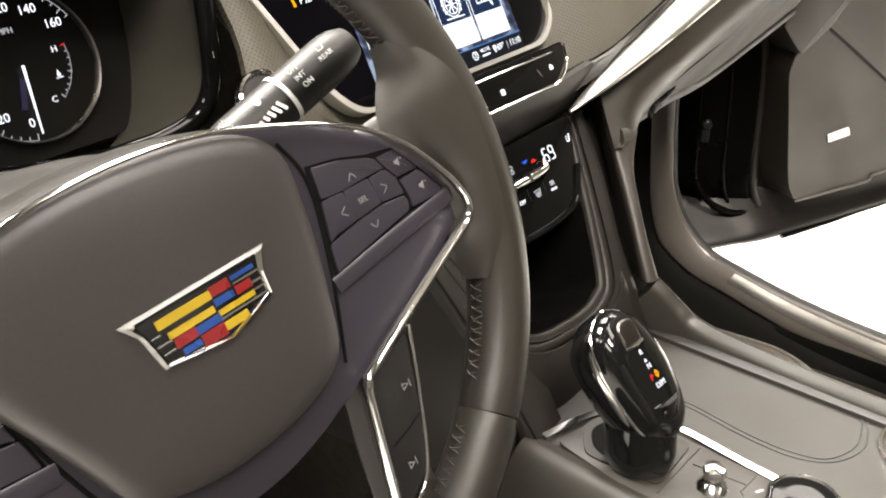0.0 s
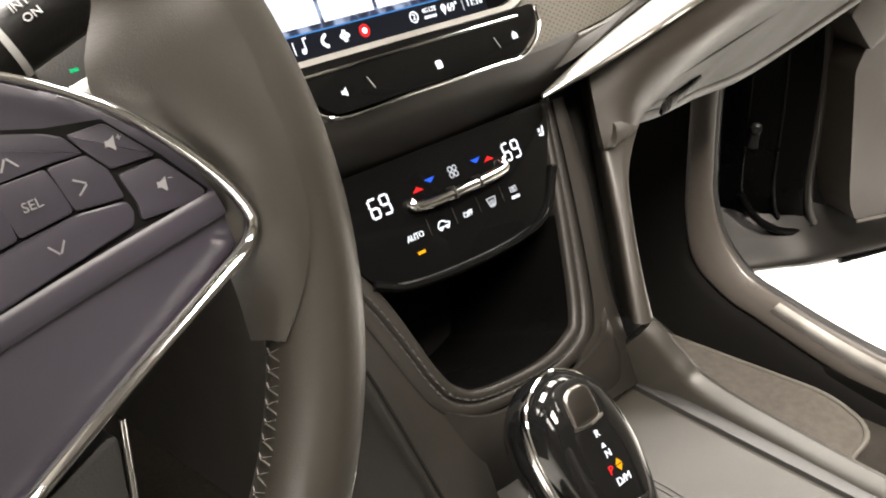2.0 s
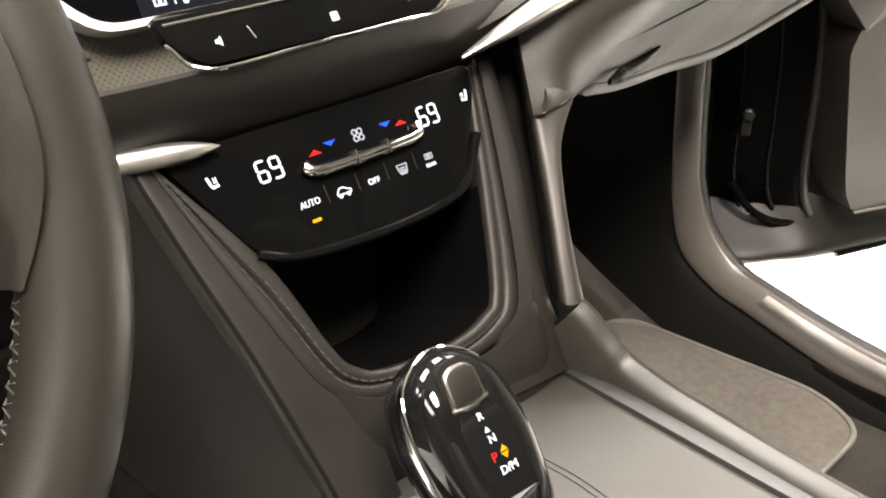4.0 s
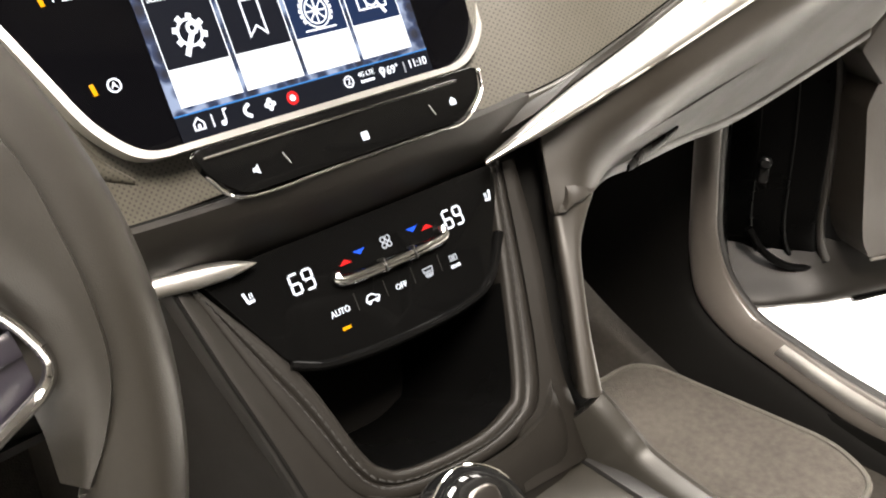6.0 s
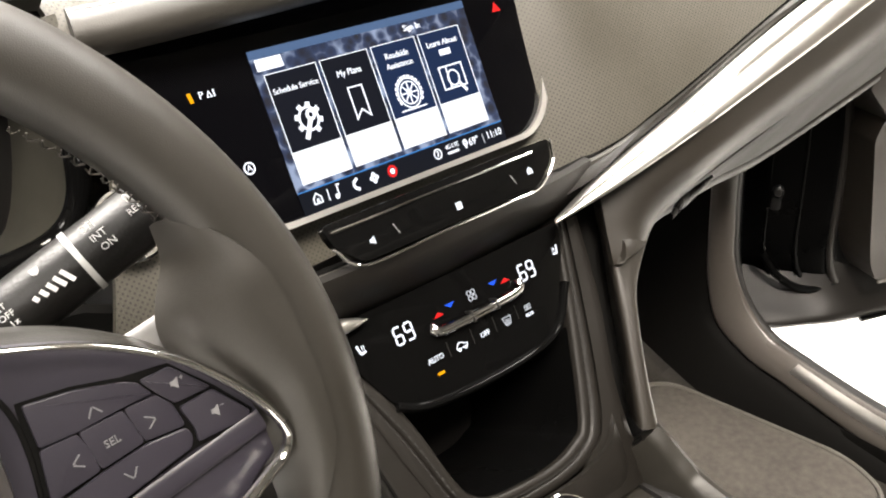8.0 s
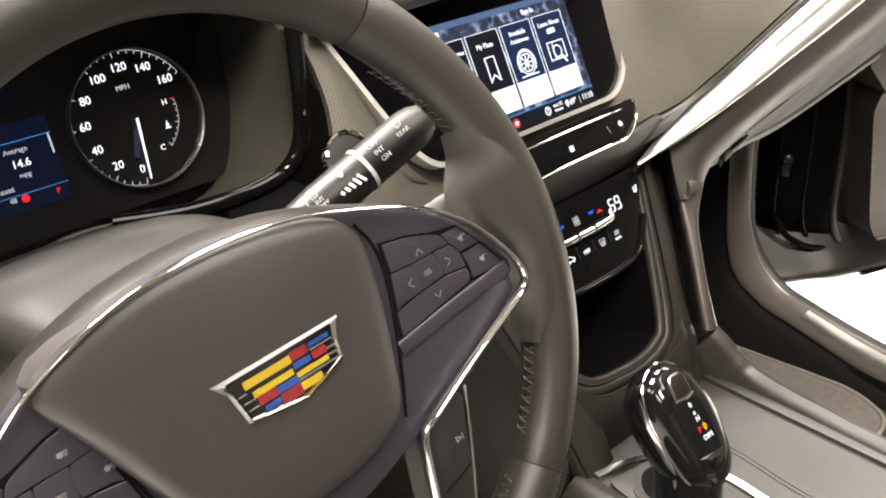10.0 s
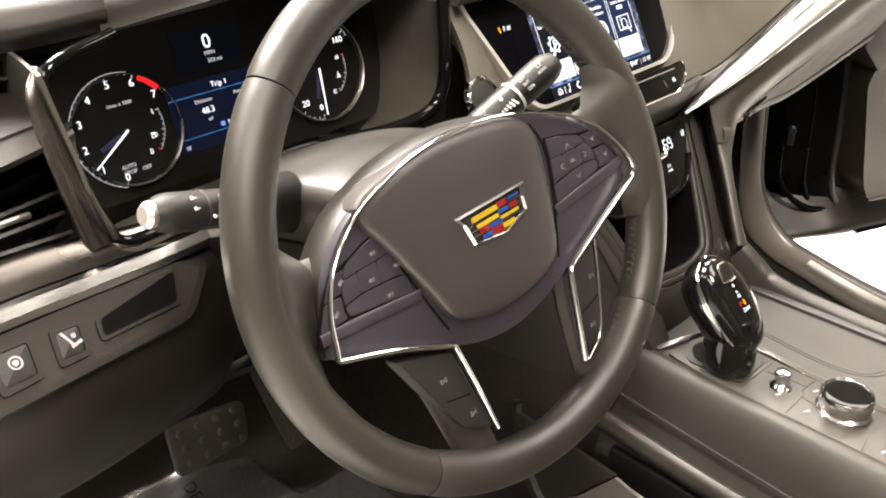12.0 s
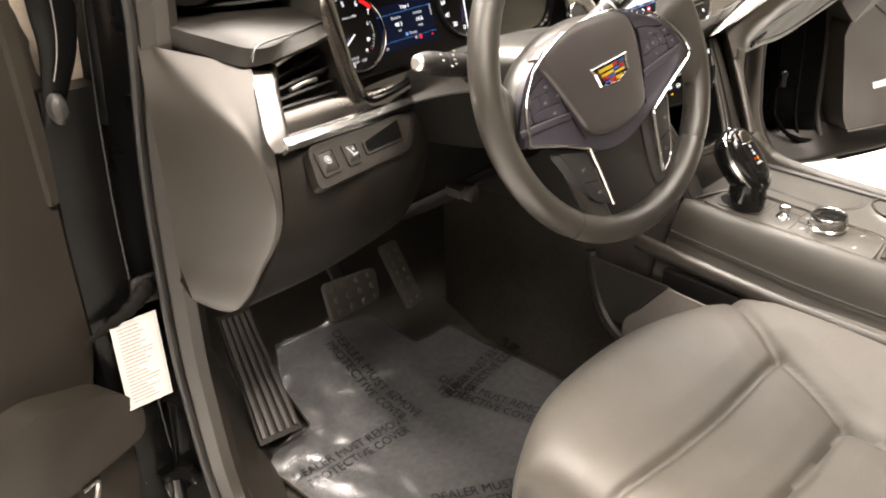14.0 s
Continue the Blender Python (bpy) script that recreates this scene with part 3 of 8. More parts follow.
# bright rising strip and the glove box under it
low = curve([(0.468, 0.123, 0.974), (0.525, 0.107, 0.994), (0.60, 0.101, 1.011), (0.68, 0.097, 1.030), (0.76, 0.094, 1.048), (0.90, 0.089, 1.083), (1.02, 0.085, 1.113), (1.14, 0.082, 1.142)], 8)
top = curve([(0.471, 0.127, 0.975), (0.530, 0.129, 0.995), (0.60, 0.127, 1.017), (0.675, 0.124, 1.043), (0.75, 0.121, 1.067), (0.88, 0.116, 1.104), (1.01, 0.112, 1.139), (1.14, 0.109, 1.166)], 8)
strip = bmesh.new()
cols = []
for f, out in ((0.0, 0.0), (0.06, 0.0022), (0.22, 0.0046), (0.42, 0.0050), (0.54, 0.0036), (0.57, 0.0018), (0.60, 0.0036), (0.78, 0.0040), (0.95, 0.0016), (1.0, 0.0)):
    cols.append([strip.verts.new(a.lerp(b, f) + Vector((0, -0.45, 0.9)) * out * min(1.0, (a - b).length / 0.02)) for a, b in zip(low, top)])
back = [[strip.verts.new(p + Vector((0.0, min(0.010, 0.0005 + 0.0015 * i), -min(0.010, 0.0005 + 0.0015 * i)))) for i, p in enumerate(line)] for line in (top, low)]
for a, b in zip(cols + back, (cols + back)[1:] + cols[:1]):
    for i in range(len(low) - 1):
        strip.faces.new((a[i], a[i + 1], b[i + 1], b[i]))
part("metal_strip", strip, SATIN_METAL, dash, "wide bright satin metal strip", sharp=60)
upper_edge = [v + Vector((0, 0.002 + 0.003 * max(0, 6 - i), 0.0)) for i, v in enumerate(top)]
seam_under = [min(seam, key=lambda p: abs(p.x - v.x)) + Vector((0, 0.003 + 0.003 * max(0, 6 - i), -0.003)) for i, v in enumerate(upper_edge)]
part("strip_band", net([seam_under[::6], [(a + b) / 2 + Vector((0, -0.001, 0.0005)) for a, b in zip(seam_under, upper_edge)][::6], upper_edge[::6]], 4, 3, 0.004), STACK_LEATHER, dash, "narrow dark leather band above the strip")
glove = thing("glove_box", (0.85, 0.20, 0.90), "smooth grey-brown glove box lid below a bright metal strip", "glove box")
lid = net([[(0.528, 0.136, 0.991), (0.556, 0.116, 0.997), (0.60, 0.105, 1.008), (0.68, 0.101, 1.027), (0.80, 0.096, 1.055), (0.92, 0.092, 1.085), (1.04, 0.089, 1.115), (1.14, 0.087, 1.138)],
           [(0.5215, 0.127, 0.972), (0.552, 0.108, 0.974), (0.60, 0.098, 0.980), (0.68, 0.096, 0.995), (0.80, 0.094, 1.016), (0.92, 0.094, 1.040), (1.04, 0.096, 1.062), (1.14, 0.100, 1.078)],
           [(0.5165, 0.1165, 0.953), (0.548, 0.106, 0.951), (0.61, 0.122, 0.943), (0.70, 0.142, 0.938), (0.80, 0.150, 0.942), (0.92, 0.152, 0.955), (1.04, 0.152, 0.970), (1.14, 0.152, 0.985)],
           [(0.5110, 0.1035, 0.931), (0.545, 0.1055, 0.932), (0.625, 0.155, 0.909), (0.71, 0.185, 0.886), (0.80, 0.201, 0.876), (0.90, 0.207, 0.870), (1.02, 0.199, 0.890), (1.12, 0.189, 0.912)],
           [(0.530, 0.126, 0.945), (0.551, 0.132, 0.942), (0.622, 0.165, 0.914), (0.71, 0.196, 0.892), (0.80, 0.212, 0.883), (0.90, 0.218, 0.878), (1.02, 0.210, 0.898), (1.12, 0.200, 0.920)],
           [(0.556, 0.28, 0.935), (0.570, 0.28, 0.935), (0.64, 0.30, 0.910), (0.72, 0.32, 0.89), (0.80, 0.34, 0.885), (0.90, 0.35, 0.88), (1.02, 0.35, 0.90), (1.12, 0.34, 0.92)]], 6, 6, 0.005, True)
part("lid", lid, PANEL_PLASTIC, glove, sharp=50)
slot = curve([(0.630, 0.140, 0.914), (0.660, 0.154, 0.908), (0.690, 0.160, 0.908), (0.720, 0.160, 0.916)], 6)
part("handle", sweep([v + Vector((-0.003, -0.006, 0.005)) for v in slot], oval(0.0030, 0.006, 10), scales=[0.35 + 0.65 * math.sin(math.pi * min(1.0, (i + 1) / len(slot))) for i in range(len(slot))]), DEEP_BLACK, glove, "dark finger slot")
part("lid_line", sweep(curve([(0.60, 0.111, 0.957), (0.70, 0.125, 0.957), (0.82, 0.134, 0.966), (0.94, 0.138, 0.980), (1.06, 0.139, 0.996)], 6), oval(0.0008, 0.0009, 6)), DARK_PLASTIC, glove, "fine shut line")

# ---- centre stack ----
STACK = pose(0.384, 0.1285, 0.944, 59)
stack = thing("centre_stack", (0.385, 0.10, 0.80), "stitched dark leather centre stack with an open storage bin", "centre stack")
OUT = [(-0.112, 0.026), (-0.080, -0.084), (-0.066, -0.118), (-0.045, -0.133), (0.0, -0.140), (0.044, -0.140), (0.070, -0.128), (0.084, -0.098), (0.113, 0.020)]
INN = [(-0.108, 0.020), (-0.072, -0.040), (-0.055, -0.096), (-0.046, -0.112), (-0.029, -0.121), (0.018, -0.126), (0.046, -0.121), (0.059, -0.110), (0.080, -0.050)]
oline = [(v.x, v.y) for v in curve([(x, y, 0) for x, y in OUT], 6)]
iline = [(v.x, v.y) for v in curve([(x, y, 0) for x, y in INN[:-1]] + [(0.080, -0.05, 0), (0.101, 0.020, 0)], 6)]
frame_bm = bmesh.new()
n = min(len(oline), len(iline))
pick = lambda line, i: line[round(i * (len(line) - 1) / (n - 1))]
strips = []
for f, z in ((0.0, -0.010), (0.0, -0.0008), (0.04, 0.0), (0.40, 0.0005), (0.46, -0.0004), (0.50, -0.0014), (0.54, -0.0004), (0.60, 0.0006), (0.90, 0.0004), (0.97, -0.0016), (1.0, -0.006), (1.0, -0.020)):
    strips.append([frame_bm.verts.new((pick(oline, i)[0] * (1 - f) + pick(iline, i)[0] * f, pick(oline, i)[1] * (1 - f) + pick(iline, i)[1] * f, z)) for i in range(n)])
for a, b in zip(strips, strips[1:]):
    for i in range(n - 1):
        frame_bm.faces.new((a[i], a[i + 1], b[i + 1], b[i]))
part("leather_frame", frame_bm, STACK_LEATHER, stack, "stitched leather frame round the bin", m=STACK, sharp=80)
for share in (0.39, 0.61):
    st_line = [Vector((pick(oline, i)[0] * (1 - share) + pick(iline, i)[0] * share, pick(oline, i)[1] * (1 - share) + pick(iline, i)[1] * share, 0.0006)) for i in range(n)]
    part("stitching", stitches(st_line, (0, 0, 1)), STITCH, stack, m=STACK)
# the bin: a box open to the front
bin_rows = []
for z, k in ((-0.004, 1.0), (-0.03, 0.96), (-0.12, 0.86)):
    bin_rows.append([Vector((x * k + 0.005 * (1 - k), (y + 0.05) * k - 0.05, z)) for x, y in INN[1:]])
bb = net(bin_rows, 5, 3, 0.003)
# bin walls, back and roof near black: the shade inside is in the colour
part("bin_wall", bb, DEEP_BLACK, stack, "plastic storage bin, its inside blackened for shade", m=STACK)
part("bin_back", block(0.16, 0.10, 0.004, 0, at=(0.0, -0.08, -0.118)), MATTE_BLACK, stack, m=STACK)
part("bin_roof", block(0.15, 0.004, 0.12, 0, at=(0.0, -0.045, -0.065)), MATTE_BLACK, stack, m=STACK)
# leather below the frame, down to the console, and its outer sides
cheek = net([[(-0.110, 0.026, -0.001), (-0.119, 0.026, 0.0), (-0.123, 0.026, -0.010)],
             [(-0.096, -0.030, -0.001), (-0.110, -0.026, 0.001), (-0.114, -0.026, -0.009)],
             [(-0.079, -0.084, -0.001), (-0.098, -0.084, 0.001), (-0.102, -0.084, -0.009)],
             [(-0.064, -0.120, -0.001), (-0.089, -0.140, 0.001), (-0.093, -0.142, -0.009)],
             [(-0.050, -0.150, -0.001), (-0.085, -0.172, 0.001), (-0.089, -0.174, -0.009)],
             [(-0.050, -0.186, -0.001), (-0.084, -0.192, 0.001), (-0.088, -0.194, -0.009)]], 4, 6, 0.003)
part("left_cheek", cheek, STACK_LEATHER, stack, m=STACK)
right_cheek = net([[(0.112, 0.020, -0.001), (0.120, 0.020, 0.0), (0.1215, 0.020, -0.012)],
                   [(0.0985, -0.040, -0.001), (0.112, -0.040, 0.0), (0.1135, -0.040, -0.012)],
                   [(0.083, -0.098, -0.001), (0.0975, -0.098, 0.0), (0.099, -0.098, -0.012)],
                   [(0.069, -0.128, -0.001), (0.0935, -0.133, 0.0), (0.095, -0.133, -0.012)],
                   [(0.046, -0.140, -0.001), (0.0945, -0.158, -0.002), (0.097, -0.158, -0.014)],
                   [(0.036, -0.172, -0.003), (0.0960, -0.178, -0.006), (0.099, -0.178, -0.018)]], 4, 6, 0.003)
part("right_cheek", right_cheek, STACK_LEATHER, stack, m=STACK)
edge_line = curve([(-0.1195, 0.026, 0.0), (-0.1105, -0.026, 0.001), (-0.0985, -0.084, 0.001), (-0.0895, -0.140, 0.001), (-0.0855, -0.172, 0.001), (-0.0845, -0.190, 0.001)], 6)
part("edge_seam", sweep(edge_line, oval(0.0012, 0.0009, 6)), MATTE_BLACK, stack, m=STACK)
skirt = net([[(0.312, 0.080, 0.846), (0.341, 0.058, 0.832), (0.385, 0.054, 0.826), (0.431, 0.054, 0.826), (0.462, 0.062, 0.838), (0.478, 0.102, 0.87)],
             [(0.312, 0.066, 0.81), (0.341, 0.05, 0.81), (0.385, 0.048, 0.81), (0.431, 0.048, 0.81), (0.465, 0.05, 0.81), (0.482, 0.080, 0.82)],
             [(0.312, 0.060, 0.78), (0.341, 0.046, 0.78), (0.385, 0.044, 0.78), (0.431, 0.044, 0.78), (0.465, 0.046, 0.78), (0.484, 0.062, 0.78)]], 5, 5, 0.004)
part("front_cheek", skirt, STACK_LEATHER, stack)
side = net([[(0.262, 0.150, 0.968), (0.252, 0.25, 0.97), (0.245, 0.45, 0.97)],
            [(0.281, 0.095, 0.874), (0.265, 0.22, 0.87), (0.250, 0.45, 0.87)],
            [(0.295, 0.052, 0.812), (0.272, 0.18, 0.79), (0.255, 0.45, 0.78)],
            [(0.280, 0.048, 0.75), (0.266, 0.16, 0.72), (0.25, 0.45, 0.70)]], 4, 6, 0.006)
part("side_panel", side, SIDE_DARK, stack, "grey soft plastic side panel")
part("tunnel_carpet", net([[(0.281, 0.050, 0.755), (0.267, 0.16, 0.725), (0.251, 0.50, 0.70)],
                           [(0.258, 0.045, 0.60), (0.254, 0.15, 0.58), (0.25, 0.50, 0.56)],
                           [(0.25, 0.05, 0.40), (0.25, 0.15, 0.40), (0.25, 0.50, 0.40)]], 5, 6, 0.006), CARPET, stack, "black carpet on the tunnel side")
post_rows = []
for z, xl, xr, d in ((0.965, 0.5215, 0.5560, -0.007), (0.950, 0.5180, 0.5560, -0.003), (0.941, 0.5152, 0.5560, 0.0), (0.935, 0.5132, 0.5525, 0.001), (0.928, 0.5108, 0.5425, 0.002), (0.920, 0.5078, 0.5315, 0.003), (0.908, 0.5035, 0.5200, 0.004), (0.881, 0.4945, 0.508, 0.004), (0.856, 0.4855, 0.5000, 0.004), (0.8345, 0.4785, 0.4950, 0.004)):
    y, w = -0.456 + 0.6 * z, xr - xl
    post_rows.append([(xl + 0.013, y + 0.022, z - 0.004), (xl, y + 0.003, z), (xl + 0.30 * w, y - d, z), (xl + 0.70 * w, y - d, z), (xr, y + 0.002, z), (xr + 0.004, y + 0.022, z - 0.006)])
part("side_post", net(post_rows, 5, 4, 0.003, True), PANEL_PLASTIC, stack, "smooth dark side post", sharp=70)
part("right_side", net([[(0.572, 0.19, 0.955), (0.57, 0.3, 0.96), (0.56, 0.6, 0.96)],
                        [(0.540, 0.165, 0.895), (0.55, 0.3, 0.85), (0.56, 0.6, 0.85)],
                        [(0.502, 0.100, 0.80), (0.53, 0.3, 0.70), (0.55, 0.6, 0.70)],
                        [(0.496, 0.07, 0.40), (0.53, 0.3, 0.40), (0.55, 0.6, 0.45)]], 4, 5, 0.006), DARK_PLASTIC, stack, "black plastic tunnel side")
# black sheets added behind the frame to give the gap its shade
part("gap_wall", net([[STACK @ Vector((x - 0.004, y, -0.014)), STACK @ Vector((x + 0.010, y, -0.018)), STACK @ Vector((x + 0.034, y, -0.010))] for x, y in ((0.121, 0.024), (0.113, -0.04), (0.099, -0.098), (0.091, -0.135), (0.086, -0.165), (0.083, -0.19))], 4, 5, 0.003), MATTE_BLACK, stack, "black sheet for the shade beside the stitched frame")
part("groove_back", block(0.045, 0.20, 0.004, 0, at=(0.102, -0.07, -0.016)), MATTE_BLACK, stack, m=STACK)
spear_line = curve([(0.225, 0.150, 0.967), (0.255, 0.142, 0.967), (0.285, 0.135, 0.966), (0.310, 0.132, 0.964)], 6)
part("metal_spear", sweep(spear_line, oval(0.0052, 0.0050, 12), scales=[1.12 * (0.86 + 0.5 * i / 18) * (1.02 - (i / 18) ** 4) for i in range(19)]), SATIN_METAL, stack, "bright tapering metal spear")

# ---- climate panel ----
climate = thing("climate_panel", (0.384, 0.12, 0.93), "glossy black climate control panel with lit white digits", "control panel")
CLI = [(-0.106, 0.022), (-0.075, -0.037), (-0.053, -0.046), (-0.009, -0.051), (0.040, -0.051), (0.069, -0.044), (0.100, 0.006), (0.103, 0.022)]
part("panel", prism(rounded(CLI, 0.006), -0.01, 0.001, 0.0008), CLIMATE_BLACK, climate, m=STACK)

# ---- keys below the display ----
KEYPOSE = pose(0.384, 0.132, 1.014, 58)
keybar = thing("key_bar", (0.384, 0.13, 1.01), "glossy black key bar with bright metal edging below the display", "control panel")
KB = rounded([(-0.097, 0.018), (-0.093, 0.004), (-0.078, -0.010), (0.066, -0.010), (0.086, 0.002), (0.092, 0.018)], 0.006)
part("bar", prism(KB, -0.004, 0.002, 0.001), PIANO, keybar, m=KEYPOSE)

# ---- display ----
DISP = pose(0.384, 0.197, 1.0645, 63.3)
display = thing("touch_display", (0.384, 0.197, 1.03), "touch display with lit menu tiles in black glass", "display")
GL = [(-0.168, 0.088), (-0.163, 0.060), (-0.124, -0.030), (-0.105, -0.050), (0.108, -0.050), (0.128, -0.036), (0.166, 0.060), (0.170, 0.088)]
gl = rounded(GL, 0.012)
part("glass", prism(gl, -0.006, 0.001, 0.0005), GLASS_BLACK, display, m=DISP)
fo = rounded([(x * 1.020 + (0.001 if x > 0 else -0.001), y * 1.03 - 0.002) for x, y in GL], 0.014)
part("metal_frame", merge(ring(fo, gl, -0.008, 0.004)), FRAME_METAL, display, "bright satin metal frame", m=DISP)
for s in (-1, 1):
    roll = curve([(s * 0.182, 0.092, -0.011), (s * 0.176, 0.060, -0.011), (s * 0.146, -0.012, -0.011), (s * 0.131, -0.044, -0.011), (s * 0.110, -0.060, -0.012)], 6)
    part("leather_roll", sweep(roll, oval(0.0085, 0.0075, 12), scales=[min(1.0, 0.15 + 0.12 * (len(roll) - 1 - i)) for i in range(len(roll))]), PERFORATED, display, "soft leather edge round the frame", m=DISP)
part("screen", prism([(-0.083, -0.050), (0.085, -0.050), (0.085, 0.050), (-0.083, 0.050)], 0.0012, 0.0016), NAVY, display, "lit blue screen", m=DISP)

# ---- instrument cluster ----
GAUGE = pose(0.0155, 0.3095, 1.065, 72.5)
cluster = thing("instrument_cluster", (0.0155, 0.30, 1.02), "instrument cluster with two round dials and a blue trip display", "instrument cluster")
part("face", prism(rounded([(-0.175, -0.055), (0.17, -0.055), (0.19, 0.09), (-0.175, 0.10)], 0.03), -0.004, 0.0), CLUSTER_FACE, cluster, m=GAUGE)
for cx, cy, r in ((-0.098, 0.0, 0.0455), (0.0985, 0.0045, 0.0490)):
    part("dial_rim", shifted(lathe([(r - 0.001, 0), (r + 0.0006, 0.0), (r + 0.0006, 0.006), (r, 0.007), (r - 0.001, 0.006)], 48, False), Matrix.Translation((cx, cy, 0))), DIAL_RING, cluster, "thin bright dial ring", m=GAUGE)
tunnel = net([[(-0.163, 0.245, 1.145), (-0.155, 0.232, 1.08), (-0.146, 0.215, 1.015), (-0.05, 0.220, 1.020), (0.06, 0.222, 1.025), (0.14, 0.222, 1.030), (0.186, 0.224, 1.052), (0.195, 0.230, 1.13)],
              [(-0.160, 0.30, 1.15), (-0.155, 0.29, 1.08), (-0.145, 0.28, 1.005), (-0.05, 0.28, 1.008), (0.06, 0.28, 1.01), (0.15, 0.28, 1.01), (0.185, 0.28, 1.05), (0.198, 0.30, 1.13)],
              [(-0.160, 0.36, 1.15), (-0.155, 0.33, 1.08), (-0.145, 0.30, 1.0), (-0.05, 0.30, 1.0), (0.06, 0.30, 1.0), (0.15, 0.30, 1.0), (0.185, 0.31, 1.05), (0.198, 0.36, 1.13)]], 5, 4, 0.003)
part("tunnel", tunnel, LIT_RECESS, cluster, "soft olive-grey cowl walls, brightened for light from above")
bezel_left = curve([(-0.10, 0.262, 1.158), (-0.155, 0.258, 1.143), (-0.160, 0.252, 1.107), (-0.152, 0.232, 1.045), (-0.140, 0.222, 1.017), (-0.09, 0.225, 1.017), (-0.05, 0.229, 1.024)], 8)
bezel_right = curve([(0.05, 0.233, 1.035), (0.085, 0.225, 1.031), (0.112, 0.220, 1.030), (0.150, 0.218, 1.031), (0.176, 0.218, 1.038), (0.190, 0.219, 1.056), (0.194, 0.220, 1.090), (0.197, 0.225, 1.140)], 8)
lip_mid = curve([(-0.06, 0.228, 1.022), (0.0, 0.234, 1.033), (0.03, 0.235, 1.036), (0.07, 0.230, 1.034)], 8)
for line, w in ((bezel_left, 0.0045), (bezel_right, 0.0065)):
    part("gloss_bezel", sweep(line, oval(w, 0.006, 12), up=(0, -1, 0.3)), PIANO, cluster, "glossy black bezel")
part("lower_lip", sweep(lip_mid, oval(0.0018, 0.0022, 8), up=(0, -1, 0.3)), SOFT_PLASTIC, cluster, "thin grey lip")
# black sheet standing in for the shade under the lip
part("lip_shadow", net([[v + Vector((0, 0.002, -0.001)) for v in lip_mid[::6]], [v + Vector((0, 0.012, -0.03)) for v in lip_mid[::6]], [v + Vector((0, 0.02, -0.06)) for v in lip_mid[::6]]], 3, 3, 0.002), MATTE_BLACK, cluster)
bronze = curve([(-0.158, 0.258, 1.146), (-0.168, 0.250, 1.128), (-0.166, 0.242, 1.095), (-0.161, 0.228, 1.050), (-0.157, 0.218, 1.022)], 8)
part("bronze_trim", sweep(bronze, oval(0.012, 0.005, 14), up=(0, -1, 0.3), scales=[0.45 + 0.75 * i / len(bronze) for i in range(len(bronze))]), BRONZE, cluster, "bronze metal side trim")
hood = net([[(-0.105, 0.268, 1.158), (-0.03, 0.252, 1.168), (0.06, 0.252, 1.172), (0.20, 0.235, 1.155)],
            [(-0.105, 0.290, 1.185), (-0.03, 0.28, 1.190), (0.06, 0.28, 1.190), (0.20, 0.26, 1.170)],
            [(-0.11, 0.45, 1.189), (-0.04, 0.45, 1.19), (0.06, 0.45, 1.19), (0.20, 0.45, 1.18)],
            [(-0.11, 0.68, 1.149), (-0.04, 0.68, 1.15), (0.06, 0.68, 1.15), (0.20, 0.66, 1.14)]], 5, 5, 0.012)
part("hood", hood, DASH_LEATHER, cluster, "leather hood above the dials")

# ---- driver's side dash: top wedge, vent, lower panel, end cap ----
LEFTP = pose(-0.235, 0.1865, 1.0127, 48, 0, 16.2)
lower_fold = [Vector(p) for p in ((-0.352, 0.320, 1.119), (-0.320, 0.275, 1.104), (-0.287, 0.232, 1.090), (-0.222, 0.229, 1.095), (-0.165, 0.243, 1.098))]
upper_fold = [Vector(p) for p in ((-0.354, 0.312, 1.140), (-0.316, 0.270, 1.122), (-0.274, 0.232, 1.106), (-0.215, 0.246, 1.106), (-0.156, 0.262, 1.107))]
back_fold = [Vector(p) for p in ((-0.345, 0.345, 1.142), (-0.310, 0.335, 1.132), (-0.277, 0.325, 1.124), (-0.206, 0.318, 1.117), (-0.145, 0.312, 1.112))]
wedge_rows = [lower_fold] + [[a.lerp(b, f) for a, b in zip(lower_fold, upper_fold)] for f in (0.45, 0.93)] + [[a.lerp(b, f) for a, b in zip(upper_fold, back_fold)] for f in (0.0, 0.03, 0.5, 1.0)] + [[p + Vector((0, 0.09, -0.006)) for p in back_fold]]
wedge = net(wedge_rows, 8, 1, 0.006)
part("top_wedge", wedge, STACK_LEATHER, dash, "leather top beside the cluster", sharp=30)
fold = curve([(-0.288, 0.224, 1.0975), (-0.272, 0.233, 1.1090), (-0.215, 0.247, 1.1078), (-0.158, 0.262, 1.1078)], 10)
part("fold_seam", sweep(fold, oval(0.0011, 0.0009, 6)), DARK_PLASTIC, dash)
part("fold_stitching", stitches([v + Vector((0.002, 0.006, 0.0012)) for v in fold], (0, -0.2, 1)), STITCH, dash)
